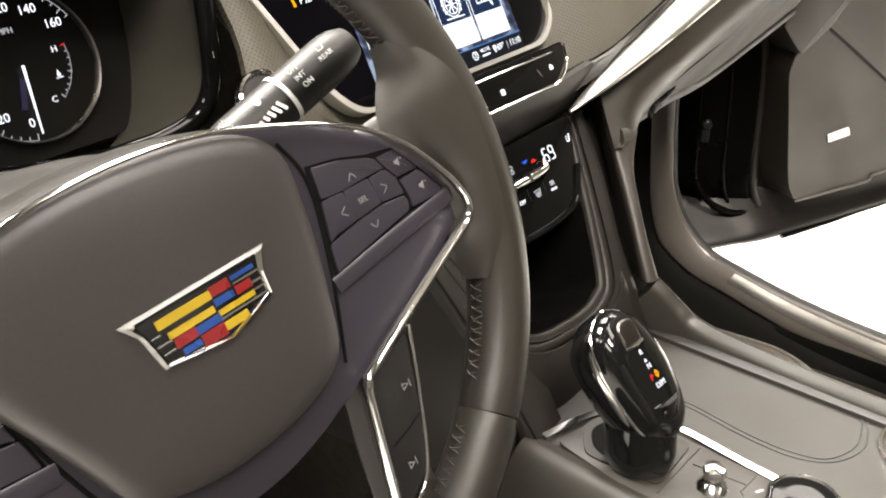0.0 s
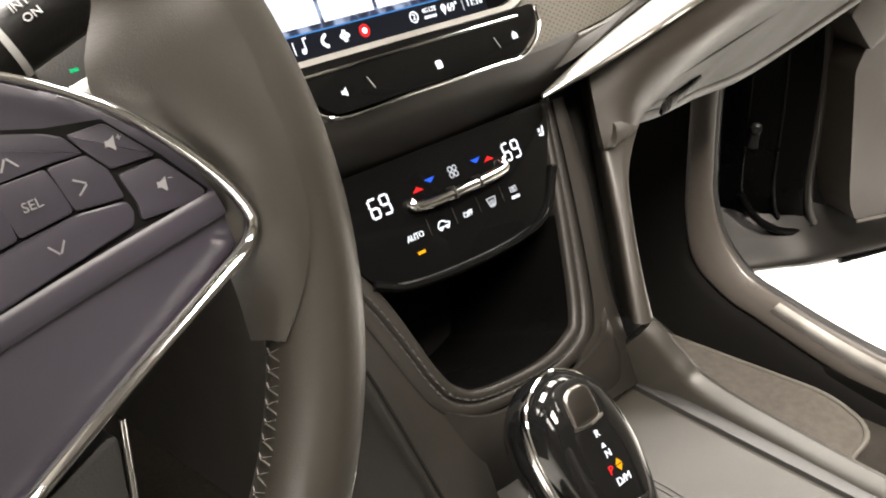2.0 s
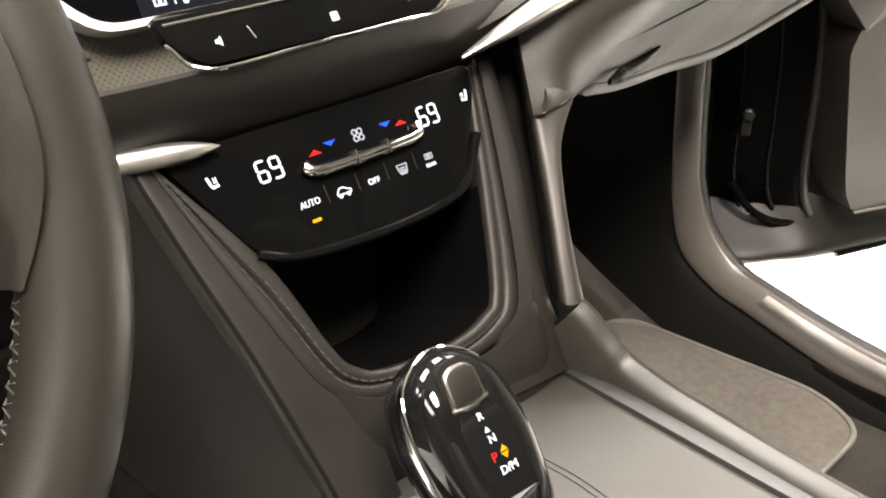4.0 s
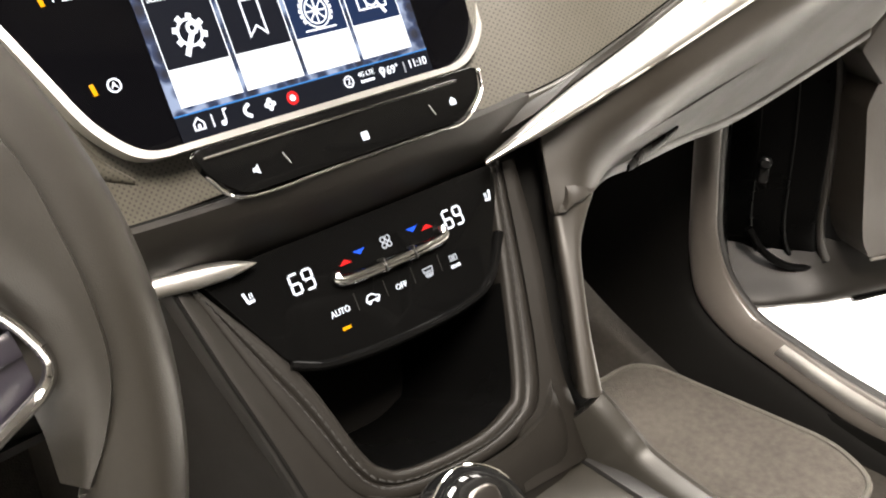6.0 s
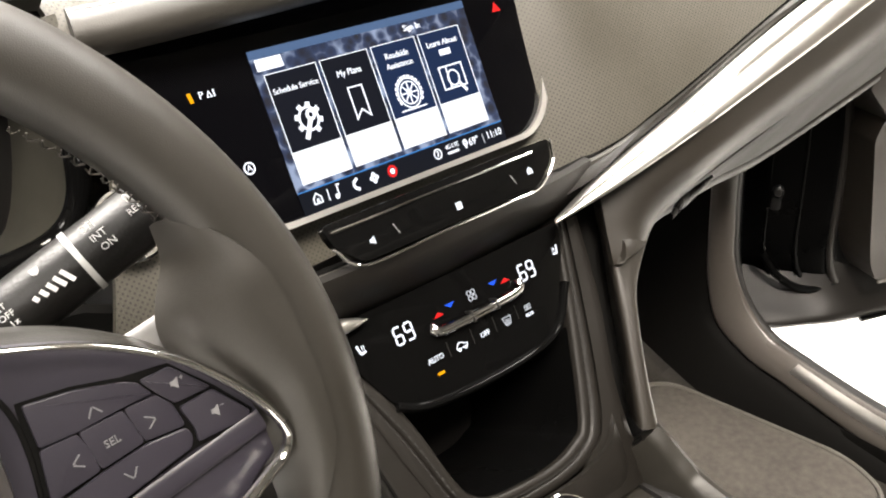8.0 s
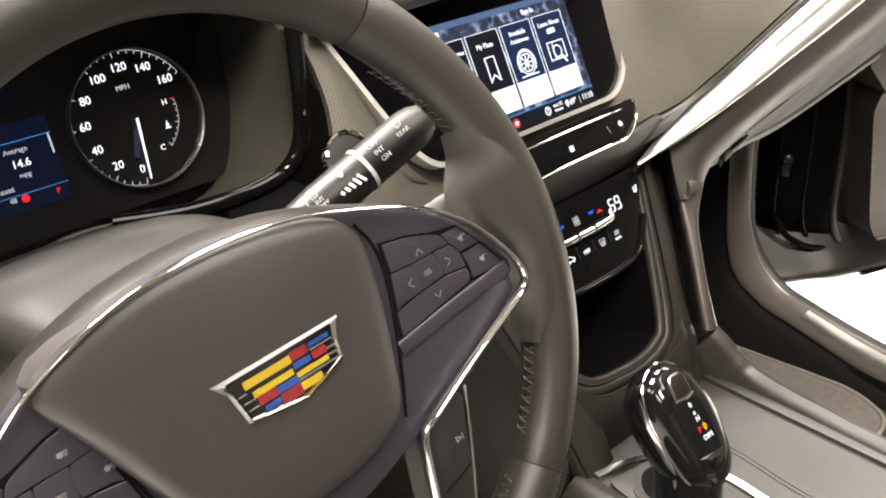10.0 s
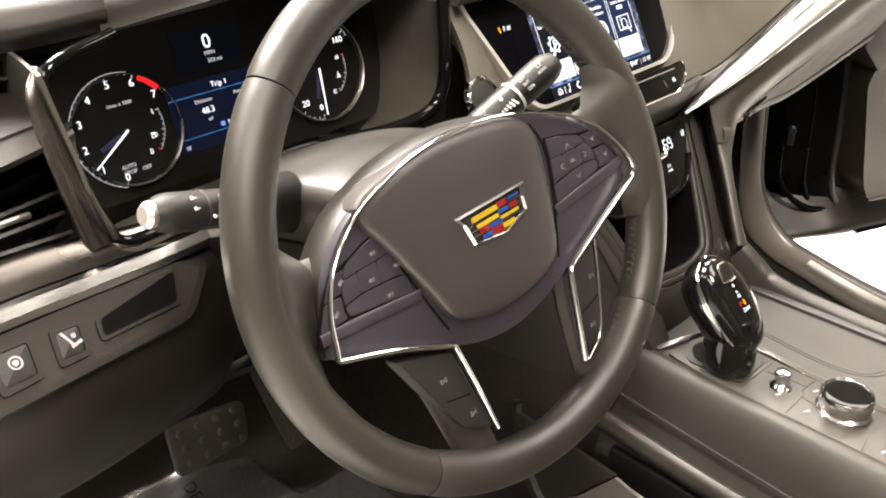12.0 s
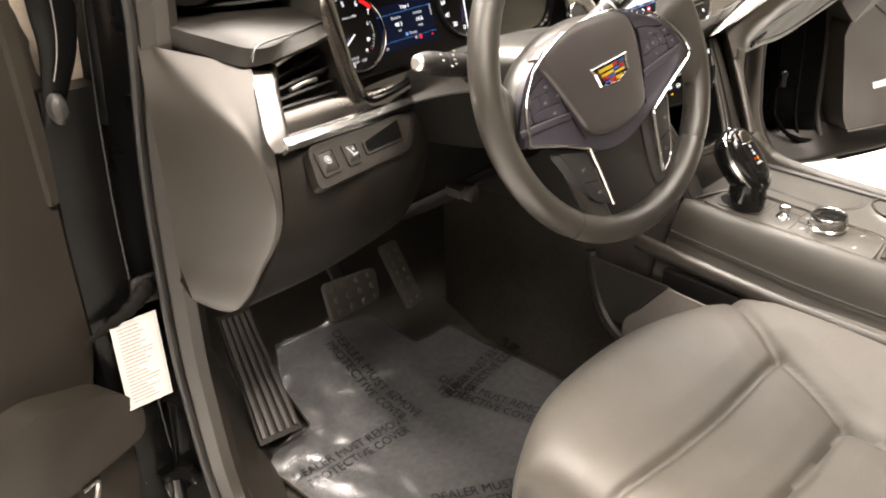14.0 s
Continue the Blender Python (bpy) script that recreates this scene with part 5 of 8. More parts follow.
for k, z in ((0.55, -0.040), (0.80, -0.034), (0.95, -0.024), (1.0, -0.013), (0.985, -0.004), (0.93, 0.002), (0.82, 0.006), (0.62, 0.0085), (0.4, 0.0093)):
    hr.append([head_bm.verts.new((x * 0.98 * k - (0.0025 if z < -0.01 else 0.0), -0.004 + (y + 0.004) * k, z)) for x, y in hl])
for a, b in zip(hr, hr[1:]):
    for i in range(len(hl)):
        head_bm.faces.new((a[i], a[(i + 1) % len(hl)], b[(i + 1) % len(hl)], b[i]))
head_bm.faces.new(hr[-1])
head_bm.faces.new(list(reversed(hr[0])))
part("head", head_bm, SHIFT_GLOSS, shift, "glossy black head", m=SH)
part("bright_edge", sweep([Vector((x * 0.985, y, -0.007)) for x, y in hl], oval(0.0010, 0.0016, 8), closed=True), CHROME, shift, "thin bright metal edge", m=SH)
flank = curve([(0.004, 0.0435, -0.008), (-0.0195, 0.034, -0.009), (-0.0265, 0.010, -0.010), (-0.0240, -0.020, -0.011), (-0.0165, -0.046, -0.014), (-0.0085, -0.062, -0.024), (-0.0030, -0.074, -0.038)], 6)
part("bright_edge", sweep(flank, oval(0.0017, 0.0034, 10), scales=[min(1.0, 0.3 + 0.15 * i) for i in range(len(flank))]), CHROME, shift, "bright metal edge", m=SH)

# ---- driver's seat ----
seat = thing("driver_seat", (0.05, -0.3, 0.40), "grey leather driver seat with stitched panels", "car seat", "front seats")
def grooved(bm, lines, depth=0.008, width=0.006):
    """Presses seams into a padded top."""
    for v in bm.verts:
        for line in lines:
            best = 9.0
            for a, b in zip(line, line[1:]):
                a2, b2, p2 = Vector(a).to_2d(), Vector(b).to_2d(), v.co.to_2d()
                t_ = max(0.0, min(1.0, (p2 - a2).dot(b2 - a2) / (b2 - a2).length_squared))
                best = min(best, (p2 - a2 - (b2 - a2) * t_).length)
            if v.co.z > 0.60:
                v.co.z += 0.006 * min(1.0, best / 0.04) - depth * math.exp(-(best / width) ** 2)
    return bm


SEAM_LINES = ([(-0.23, -0.185), (-0.156, -0.193), (0.0, -0.196), (0.154, -0.190)], [(0.232, -0.060), (0.205, -0.11), (0.154, -0.190), (0.125, -0.255), (0.105, -0.30), (0.095, -0.60)], [(-0.20, -0.29), (-0.12, -0.30), (0.0, -0.305), (0.105, -0.300)])
SEAM_LINES = [[(*p, 0) for p in line] for line in SEAM_LINES]
cushion = net([[(-0.20, -0.070, 0.48), (-0.20, -0.060, 0.48), (-0.08, -0.010, 0.48), (0.10, -0.018, 0.48), (0.27, -0.10, 0.48), (0.285, -0.12, 0.48)],
               [(-0.21, -0.085, 0.61), (-0.205, -0.062, 0.62), (-0.08, -0.012, 0.62), (0.10, -0.018, 0.62), (0.275, -0.10, 0.62), (0.295, -0.13, 0.60)],
               [(-0.215, -0.10, 0.63), (-0.200, -0.075, 0.668), (-0.08, -0.025, 0.672), (0.10, -0.030, 0.676), (0.27, -0.11, 0.675), (0.298, -0.14, 0.63)],
               [(-0.225, -0.14, 0.635), (-0.190, -0.11, 0.690), (-0.07, -0.08, 0.692), (0.10, -0.08, 0.690), (0.262, -0.14, 0.692), (0.300, -0.16, 0.635)],
               [(-0.230, -0.19, 0.635), (-0.190, -0.19, 0.692), (-0.07, -0.19, 0.684), (0.12, -0.19, 0.682), (0.262, -0.20, 0.700), (0.302, -0.20, 0.635)],
               [(-0.235, -0.32, 0.63), (-0.195, -0.32, 0.692), (-0.07, -0.32, 0.665), (0.12, -0.32, 0.665), (0.265, -0.32, 0.702), (0.305, -0.32, 0.63)],
               [(-0.24, -0.60, 0.60), (-0.20, -0.60, 0.675), (-0.07, -0.60, 0.64), (0.12, -0.60, 0.64), (0.27, -0.60, 0.690), (0.31, -0.60, 0.60)]], 34, 34, 0.0)
cushion = grooved(cushion, SEAM_LINES)
part("cushion", cushion, SEAT_LEATHER, seat, "padded leather cushion", sharp=80)
part("base", block(0.44, 0.46, 0.16, 0.02, 3, at=(0.035, -0.37, 0.52)), DARK_PLASTIC, seat, "dark plastic seat base")
back_rest = net([[(-0.20, -0.58, 0.62), (-0.10, -0.54, 0.62), (0.05, -0.56, 0.62), (0.20, -0.54, 0.62), (0.29, -0.58, 0.62)],
                 [(-0.22, -0.66, 0.90), (-0.10, -0.62, 0.90), (0.05, -0.65, 0.90), (0.20, -0.62, 0.90), (0.31, -0.66, 0.90)],
                 [(-0.18, -0.80, 1.20), (-0.08, -0.78, 1.22), (0.05, -0.79, 1.23), (0.18, -0.78, 1.22), (0.27, -0.80, 1.20)]], 5, 6, 0.09)
part("backrest", back_rest, SEAT_LEATHER, seat, "leather backrest")

# ---- wheel: keys, badge, stitching ----
def mm(*pts):
    return [(x * 0.001, y * 0.001) for x, y in pts]


KEY_SHAPES = (mm((77, 31), (92, 28), (106, 23), (111, 20), (114, 14), (103, 15), (88, 15), (76, 16)), mm((76, 16), (88, 15), (89.5, 8), (89.5, 0), (76, -1), (72, -3)),
              mm((88, 15), (103, 14.5), (104.5, 7), (105, 1), (89.5, 0)), mm((103, 14.5), (114, 14), (118, 8), (119, -1), (105, 1)),
              mm((71, -3), (89, -0.5), (105, 0.5), (119, -1.5), (120, -5), (118, -9), (102, -11), (69, -16)), mm((111, 20.5), (122, 20), (132, 6.5), (118.5, 7.5), (114.5, 14)),
              mm((119, 6), (132, 6), (141, -8), (139, -10), (120, -8.5), (121, -4)))
for s in (1, -1):
    for shape in KEY_SHAPES:
        cx, cy = sum(x for x, y in shape) / len(shape), sum(y for x, y in shape) / len(shape)
        poly = [(s * (cx + (x - cx) * 0.98), cy + (y - cy) * 0.97) for x, y in shape]
        if s < 0:
            poly.reverse()
        part("key", prism(rounded(poly, 0.0014, 3), -0.006, -0.0004, 0.0006), SATIN_VIOLET, wheel, m=WHEEL)
    bed = mm((76, 32), (92, 29), (107, 24), (122, 21), (133, 6.5), (142, -8), (139, -11), (119, -10), (102, -12), (68, -17))
    bed = [(s * x, y) for x, y in bed]
    if s < 0:
        bed.reverse()
    part("key_bed", prism(bed, -0.004, -0.0016), MATTE_BLACK, wheel, "dark gaps between the keys", m=WHEEL)
    rib = curve([(s * 0.066, -0.0205, -0.001), (s * 0.10, -0.0165, -0.0005), (s * 0.143, -0.0125, 0.0)], 6)
    part("spoke_rib", sweep(rib, oval(0.0040, 0.0008, 12)), SATIN_VIOLET, wheel, m=WHEEL)
    seam_l = curve([(s * 0.068, 0.046, -0.0015), (s * 0.0735, 0.032, -0.0015), (s * 0.0735, 0.016, -0.0015), (s * 0.069, -0.006, -0.0015), (s * 0.063, -0.028, -0.0015), (s * 0.055, -0.052, -0.0015)], 6)
    part("shadow_gap", sweep(seam_l, oval(0.0009, 0.0005, 8)), MATTE_BLACK, wheel, m=WHEEL)


def chevron(x, y, a, size=0.0042, z=0.0001):
    m = WHEEL @ pose(x, y, z, 0, 0, a)
    bars = [shifted(block(size * 0.85, 0.0005, 0.0002, 0), pose(0, 0, 0, 0, 0, q) @ pose(-size / 2, 0, 0)) for q in (35, -35)]
    part("key_mark", merge(*bars), PRINT, wheel, "pale printed key mark", m=m)


chevron(0.095, 0.0205, 90)
chevron(0.097, -0.0075, -90)
chevron(0.0825, 0.0065, 180)
chevron(0.111, 0.0068, 0)
words("SEL", 0.0037, WHEEL @ pose(0.096, 0.007, 0.0), PRINT, wheel, label="pale printed letters")
for x, y, sign in ((0.1215, 0.0140, "+"), (0.130, -0.0015, "-")):
    bell = prism(mm((-3.2, -1.2), (-1.4, -1.2), (1.2, -3), (1.2, 3), (-1.4, 1.2), (-3.2, 1.2)), 0, 0.0002)
    part("key_mark", merge(bell, shifted(block(0.0022, 0.0005, 0.0002, 0), pose(0.0035, 0.002, 0.0001)),
                           shifted(block(0.0005, 0.0022 if sign == "+" else 0.0004, 0.0002, 0), pose(0.0035, 0.002, 0.0001))), PRINT, wheel, "pale printed loudspeaker mark", m=WHEEL @ pose(x, y, -0.0001, 0, 0, -12) @ Matrix.Diagonal((0.6, 0.7, 1, 1)))
for x, y, a in ((-0.0885, 0.020, 0), (-0.0755, 0.0055, 0), (-0.096, 0.005, 0), (-0.0875, -0.0095, 0), (-0.1165, 0.0135, 30), (-0.127, -0.003, 30), (-0.075, -0.080, 0), (-0.062, -0.112, 0), (0.077, -0.078, 0), (0.0635, -0.112, 0)):
    z = -0.0001 if y > -0.05 else 0.0004
    if y < -0.05:
        marks = [ring(mm((-2.4, -2.4), (2.4, 0), (-2.4, 2.4)), mm((-1.8, -1.4), (1.2, 0), (-1.8, 1.4)), 0, 0.0002), block(0.0006, 0.0048, 0.0002, 0, at=(0.0032, 0, 0.0001))]
    else:
        marks = [shifted(disc(0.0016, 0, 0.0002, 10), pose(-0.001, 0.0004, 0))]
        for q in range(3):
            marks.append(shifted(block(0.0030 - 0.0006 * q, 0.0005, 0.0002, 0), pose(0.0018, 0.0014 - 0.0012 * q, 0.0001)))
    part("key_mark", merge(*marks), PRINT, wheel, "pale printed key mark", m=WHEEL @ pose(x, y, z, 0, 0, a) @ Matrix.Diagonal((0.8, 0.8, 1, 1)))
for s in (-1, 1):
    part("key_gap", sweep(curve([(s * 0.0585, -0.099, 0.0), (s * 0.070, -0.0965, 0.0), (s * 0.078, -0.094, 0.0)], 4), oval(0.0005, 0.0006, 6)), MATTE_BLACK, wheel, m=WHEEL)
# moulded airbag letters and notch marks on the cover
words("AIRBAG", 0.0055, WHEEL @ pose(0.012, -0.031, 0.0080, 0, 0, 2), DARK_PLASTIC, wheel, label="faint moulded letters", depth=0.0004)
for x, y in ((0.046, 0.030), (-0.050, 0.018)):
    part("moulded_mark", merge(shifted(block(0.006, 0.0008, 0.0006, 0.0002), pose(0, 0.0015, 0)), shifted(block(0.006, 0.0008, 0.0006, 0.0002), pose(0.001, -0.0015, 0))), DARK_PLASTIC, wheel, m=WHEEL @ pose(x, y, 0.0068, 0, 0, 20))

BADGE = WHEEL @ pose(0.004, -0.0015, 0.0090)
SHIELD = mm((-33, 17), (33, 17), (28.5, 8), (28, -2), (5, -9.5), (-24, -5.5), (-27.5, 10))
SHIELD_IN = mm((-26, 14), (27.5, 14.5), (26, 8), (25.6, -0.8), (4.6, -7.4), (-21.5, -3.8), (-24.6, 10))
badge = part("badge", prism(SHIELD, -0.002, 0.0006, 0.0004), BLACK_ENAMEL, wheel, "bright shield badge with coloured bars", m=BADGE)
rim_bm = bmesh.new()
loops = [[rim_bm.verts.new((a[0] * (1 - f) + b[0] * f, a[1] * (1 - f) + b[1] * f, z)) for a, b in zip(SHIELD, SHIELD_IN)] for f, z in ((0, -0.001), (0, 0.0004), (0.45, 0.0024), (0.9, 0.0006))]
for a, b in zip(loops, loops[1:]):
    for i in range(7):
        rim_bm.faces.new((a[i], a[(i + 1) % 7], b[(i + 1) % 7], b[i]))
part("badge_rim", rim_bm, CHROME, badge, "bright chrome shield rim", m=BADGE, sharp=15)
BARS = ((-20, 4, 8.6, 12.2, YELLOW), (-17.5, 3, 3.4, 6.2, YELLOW), (-16.5, -7, -1, 3.2, RED), (-7, 4, -0.8, 2.4, BLUE), (-6.5, 4, -6.6, -1.4, RED), (-15, -7, -4.6, -2, BLUE),
        (4, 13, 9, 13, RED), (14, 25, 10.8, 12.6, BLUE), (14, 21.5, 4.6, 8.2, RED), (4, 13, 5, 7.8, BLUE), (4, 21, 1, 3.2, YELLOW), (4, 15, -5.4, -2, YELLOW),
        (14, 26, 9, 9.8, CHROME), (21.5, 26, 5.4, 6.4, CHROME), (21, 26, 2.6, 3.4, CHROME), (4, 26, -0.6, 0.2, CHROME), (-24, -20, 6.8, 7.4, CHROME), (-23, -17, 3.0, 3.6, CHROME), (-22, -17, -0.6, 0.0, CHROME))
for x0, x1, y0, y1, mat in BARS:
    part("enamel_bar", prism(mm((x0, y0), (x1, y0), (x1, y1), (x0, y1)), 0.0003, 0.0011), mat, badge, m=BADGE)


def lacing(a0, a1):
    """Crossed stitches along the inside of the rim."""
    bm = bmesh.new()
    steps = int((a1 - a0) / 1.9)
    random.seed(int(a0) + 400)
    for i in range(steps):
        a = a0 + (a1 - a0) * i / steps
        for lean in (-1, 1):
            q, lift = lean * 0.45 + random.uniform(-0.15, 0.15), random.uniform(0.0, 0.0004)
            at = [(RIM - 0.0147 - lift, a + q, -0.0085), (RIM - 0.0159 - lift, a - q * 0.3, -0.0045), (RIM - 0.0147 - lift, a - q * 1.4, -0.0005)]
            b = sweep([Vector((r * math.cos(radians(c)), r * math.sin(radians(c)), z)) for r, c, z in at], oval(0.00035, 0.0003, 5))
            me = bpy.data.meshes.new("lace")
            b.to_mesh(me)
            b.free()
            bm.from_mesh(me)
            bpy.data.meshes.remove(me)
    return bm


for a0, a1 in ((-40, -12), (-68, -48), (25, 46), (158, 205)):
    part("lacing", lacing(a0, a1), LACE, wheel, "grey crossed stitching", m=WHEEL)

# ---- stalks and start button ----
def stalk(name, a, b, r, label):
    ob = thing(name, a, label, "stalk", "column stalks")
    a, b = Vector(a), Vector(b)
    n_ = 24
    line = [a + (b - a) * i / n_ for i in range(n_ + 1)]
    sc = [0.80 + 0.25 * min(1, i / 9) for i in range(n_ + 1)]
    sc[-1], sc[-2], sc[-3] = 0.72, 0.93, 1.02
    part("lever", sweep(line, oval(r, r * 0.9, 18), scales=sc), STALK_BLACK, ob)
    return ob, a, b


rs, ra, rb = stalk("wiper_stalk", (0.070, 0.098, 1.052), (0.188, 0.086, 1.106), 0.0135, "black wiper stalk with white printed words")
way = (rb - ra).normalized()
part("bright_ring", sweep([ra + way * 0.080, ra + way * 0.0825], oval(0.0146, 0.0133, 20)), PRINT_WHITE, rs, "pale ring")
face_n = Vector((-0.35, -0.72, 0.6))
face_n = (face_n - way * face_n.dot(way)).normalized()
upv = face_n.cross(way)


def on_stalk(p, d, up, turn=0.0):
    """A pose on the lever: d metres along it, up metres over its middle."""
    rot = Matrix((way, upv, face_n)).transposed().to_4x4()
    return Matrix.Translation(p + way * d + upv * up + face_n * 0.0139) @ rot @ pose(0, 0, 0, 0, 0, turn)


for body, d, up in (("OFF", 0.091, 0.006), ("INT", 0.092, 0.001), ("ON", 0.093, -0.004)):
    words(body, 0.0042, on_stalk(ra, d, up), PRINT_WHITE, rs, label="white printed letters")
words("REAR", 0.0038, on_stalk(ra, 0.110, 0.0005, 0), PRINT_WHITE, rs, label="white printed letters")
part("printed_mark", ring(rounded(mm((-2, -1.5), (2, -1.5), (2.4, 2), (-2.4, 2)), 0.0008, 2), rounded(mm((-1.5, -1), (1.5, -1), (1.9, 1.5), (-1.9, 1.5)), 0.0005, 2), 0, 0.0002), PRINT_WHITE, rs, "white wiper mark", m=on_stalk(ra, 0.110, 0.0055))
part("printed_mark", prism(mm((-1.6, -1), (0, -2), (1.6, -1), (2, 1), (-2, 1)), 0, 0.0002), PRINT_WHITE, rs, "white drop mark", m=on_stalk(ra, 0.066, 0.005))
for i in range(5):
    part("printed_bar", prism(mm((-0.9, -1.2 - 0.5 * i), (0.9, -1.2 - 0.5 * i), (0.9, 1.2 + 0.5 * i), (-0.9, 1.2 + 0.5 * i)), 0, 0.0002), PRINT_WHITE, rs, m=on_stalk(ra, 0.060 + 0.0035 * i, -0.004, 20))
for i, body in enumerate(("HI", "LO", "INT", "OFF", "1x")):
    words(body, 0.0036, on_stalk(ra, 0.046 + 0.0008 * i, 0.0085 - 0.0036 * i), PRINT_WHITE, rs, label="white printed letters")
part("printed_bar", prism(mm((-0.35, -8), (0.35, -8), (0.35, 8), (-0.35, 8)), 0, 0.0002), PRINT_WHITE, rs, m=on_stalk(ra, 0.041, 0.0))
ls, la, lb = stalk("light_stalk", (-0.055, 0.110, 1.058), (-0.170, 0.100, 1.092), 0.0135, "black light stalk with a bright end button")
way = (lb - la).normalized()
part("end_button", sweep([lb - way * 0.001, lb + way * 0.003, lb + way * 0.006], oval(0.0085, 0.0085, 16), scales=[1, 1, 0.7]), SATIN_METAL, ls, "bright metal end button")
part("ring", sweep([la + way * 0.086, la + way * 0.088], oval(0.0145, 0.0132, 20)), RUBBER, ls)
face_n = Vector((-0.15, -0.72, 0.6))
face_n = (face_n - way * face_n.dot(way)).normalized()
upv = face_n.cross(way)
for d, up in ((0.078, 0.006), (0.078, 0.001), (0.078, -0.004), (0.074, -0.009), (0.098, 0.003), (0.099, -0.004), (0.086, 0.009)):
    part("printed_mark", merge(disc(0.0014, 0, 0.0002, 8), shifted(block(0.0026, 0.0006, 0.0002, 0), pose(0.002, 0, 0.0001))), PRINT_WHITE, ls, "white printed light mark", m=on_stalk(la, d, up, 180))
boot = lathe([(0.022, 0), (0.020, 0.012), (0.015, 0.022)], 20)
part("collar", boot, MATTE_BLACK, ls, m=pose(-0.066, 0.1105, 1.060, 0, -74, -5))

start = thing("start_button", (0.196, 0.170, 1.045), "round black start button in a bright ring", "button")
SB = pose(0.197, 0.174, 1.052, 63.3)
part("bright_ring", lathe([(0.0165, -0.004), (0.0195, -0.004), (0.0195, 0.002), (0.018, 0.0034), (0.0165, 0.002)], 32, False), CHROME, start, "bright ring", m=SB)
part("cap", lathe([(0.0165, -0.004), (0.0162, 0.001), (0.012, 0.0018)], 28), DARK_PLASTIC, start, m=SB)
part("lamp", prism(mm((-2, -0.8), (2, -0.8), (2, 0.8), (-2, 0.8)), 0.0018, 0.0022), GREEN_GLOW, start, "small green light", m=SB @ pose(0, -0.007, 0))

# ---- cluster faces ----
def dial_marks(cx, cy, r, a0, a1, n_, major, mat=W_DIM):
    for i in range(n_):
        a = a0 + (a1 - a0) * i / (n_ - 1)
        ln = 0.0042 if i % major == 0 else 0.0022
        part("tick", block(ln, 0.0005, 0.0003, 0), mat, cluster, m=GAUGE @ pose(cx, cy, 0.0006) @ pose(0, 0, 0, 0, 0, a) @ pose(r - ln / 2, 0, 0))


for i, num in enumerate("01234567"):
    a = radians(252 - 31 * i)
    words(num, 0.0088, GAUGE @ pose(-0.099 + 0.0385 * math.cos(a), 0.0385 * math.sin(a), 0.0008), W_GLOW, cluster, "numeral", "lit white numeral")
for i in range(9):
    a = radians(259 - 28 * i)
    words(str(20 * i), 0.0082, GAUGE @ pose(0.0975 + 0.0365 * math.cos(a), 0.005 + 0.0365 * math.sin(a), 0.0008), W_GLOW, cluster, "numeral", "lit white numeral")
for cx, cy, r, a0, a1 in ((-0.099, 0.0, 0.0468, 252, 36), (0.0975, 0.005, 0.0478, 262, 30)):
    part("scale_line", sweep([Vector((r * math.cos(radians(a0 + (a1 - a0) * i / 60)), r * math.sin(radians(a0 + (a1 - a0) * i / 60)), 0.0006)) for i in range(61)], oval(0.00022, 0.0002, 4)), W_DIM, cluster, "thin lit scale line", m=GAUGE @ pose(cx, cy, 0))
dial_marks(-0.099, 0.0, 0.0465, 252, 66, 25, 4)
dial_marks(0.0975, 0.005, 0.0475, 262, 30, 34, 4)
for i in range(8):
    a0, a1 = radians(60 - 3.0 * i), radians(60 - 3.0 * (i + 1))
    seg = [(0.0425 * math.cos(a0), 0.0425 * math.sin(a0)), (0.0475 * math.cos(a0), 0.0475 * math.sin(a0)), (0.0475 * math.cos(a1), 0.0475 * math.sin(a1)), (0.0425 * math.cos(a1), 0.0425 * math.sin(a1))]
    part("red_zone", prism(seg, 0.0004, 0.0008), RED_GLOW, cluster, "lit red arc", m=GAUGE @ pose(-0.099, 0, 0))
for cx, cy, a, ln in ((-0.099, 0.0, 214, 0.042), (0.0975, 0.005, 265, 0.044)):
    needle = part("needle", prism([(0.0, -0.0009), (ln, -0.0005), (ln, 0.0005), (0.0, 0.0009)], 0.003, 0.0036), W_GLOW, cluster, "lit white needle", m=GAUGE @ pose(cx, cy, 0) @ pose(0, 0, 0, 0, 0, a))
    # glowing bar drawn for a violet reflection; no lamp there
    part("needle_reflection", prism([(0.008, -0.0018), (0.028, -0.0018), (0.028, 0.0018), (0.008, 0.0018)], 0.0008, 0.0012), glow("needle_haze", (0.06, 0.05, 0.12), 0.5), cluster, "dim violet reflection near the needle", m=GAUGE @ pose(cx, cy, 0) @ pose(0, 0, 0, 0, 0, a - 12))
for cx, cy, a0, a1 in ((-0.099, 0.0, -45, 18), (0.0975, 0.005, -52, 12)):
    for i in range(9):
        a = radians(a0 + (a1 - a0) * i / 8)
        r = 0.0315
        ln = 0.0016 if i % 4 else 0.0034
        part("tick", block(ln, 0.0005, 0.0003, 0), RED_GLOW if i == (0 if cx < 0 else 8) else W_DIM, cluster, m=GAUGE @ pose(cx + r * math.cos(a), cy + r * math.sin(a), 0.0006, 0, 0, math.degrees(a)))
    part("scale_line", sweep([Vector((0.0325 * math.cos(radians(a0 + (a1 - a0) * i / 12)), 0.0325 * math.sin(radians(a0 + (a1 - a0) * i / 12)), 0.0006)) for i in range(13)], oval(0.0002, 0.0002, 4)), W_DIM, cluster, "thin lit scale line", m=GAUGE @ pose(cx, cy, 0))
words("1", 0.006, GAUGE @ pose(-0.0735, 0.0085, 0.0008), W_GLOW, cluster)
words("0", 0.006, GAUGE @ pose(-0.0845, -0.0225, 0.0008), W_GLOW, cluster)
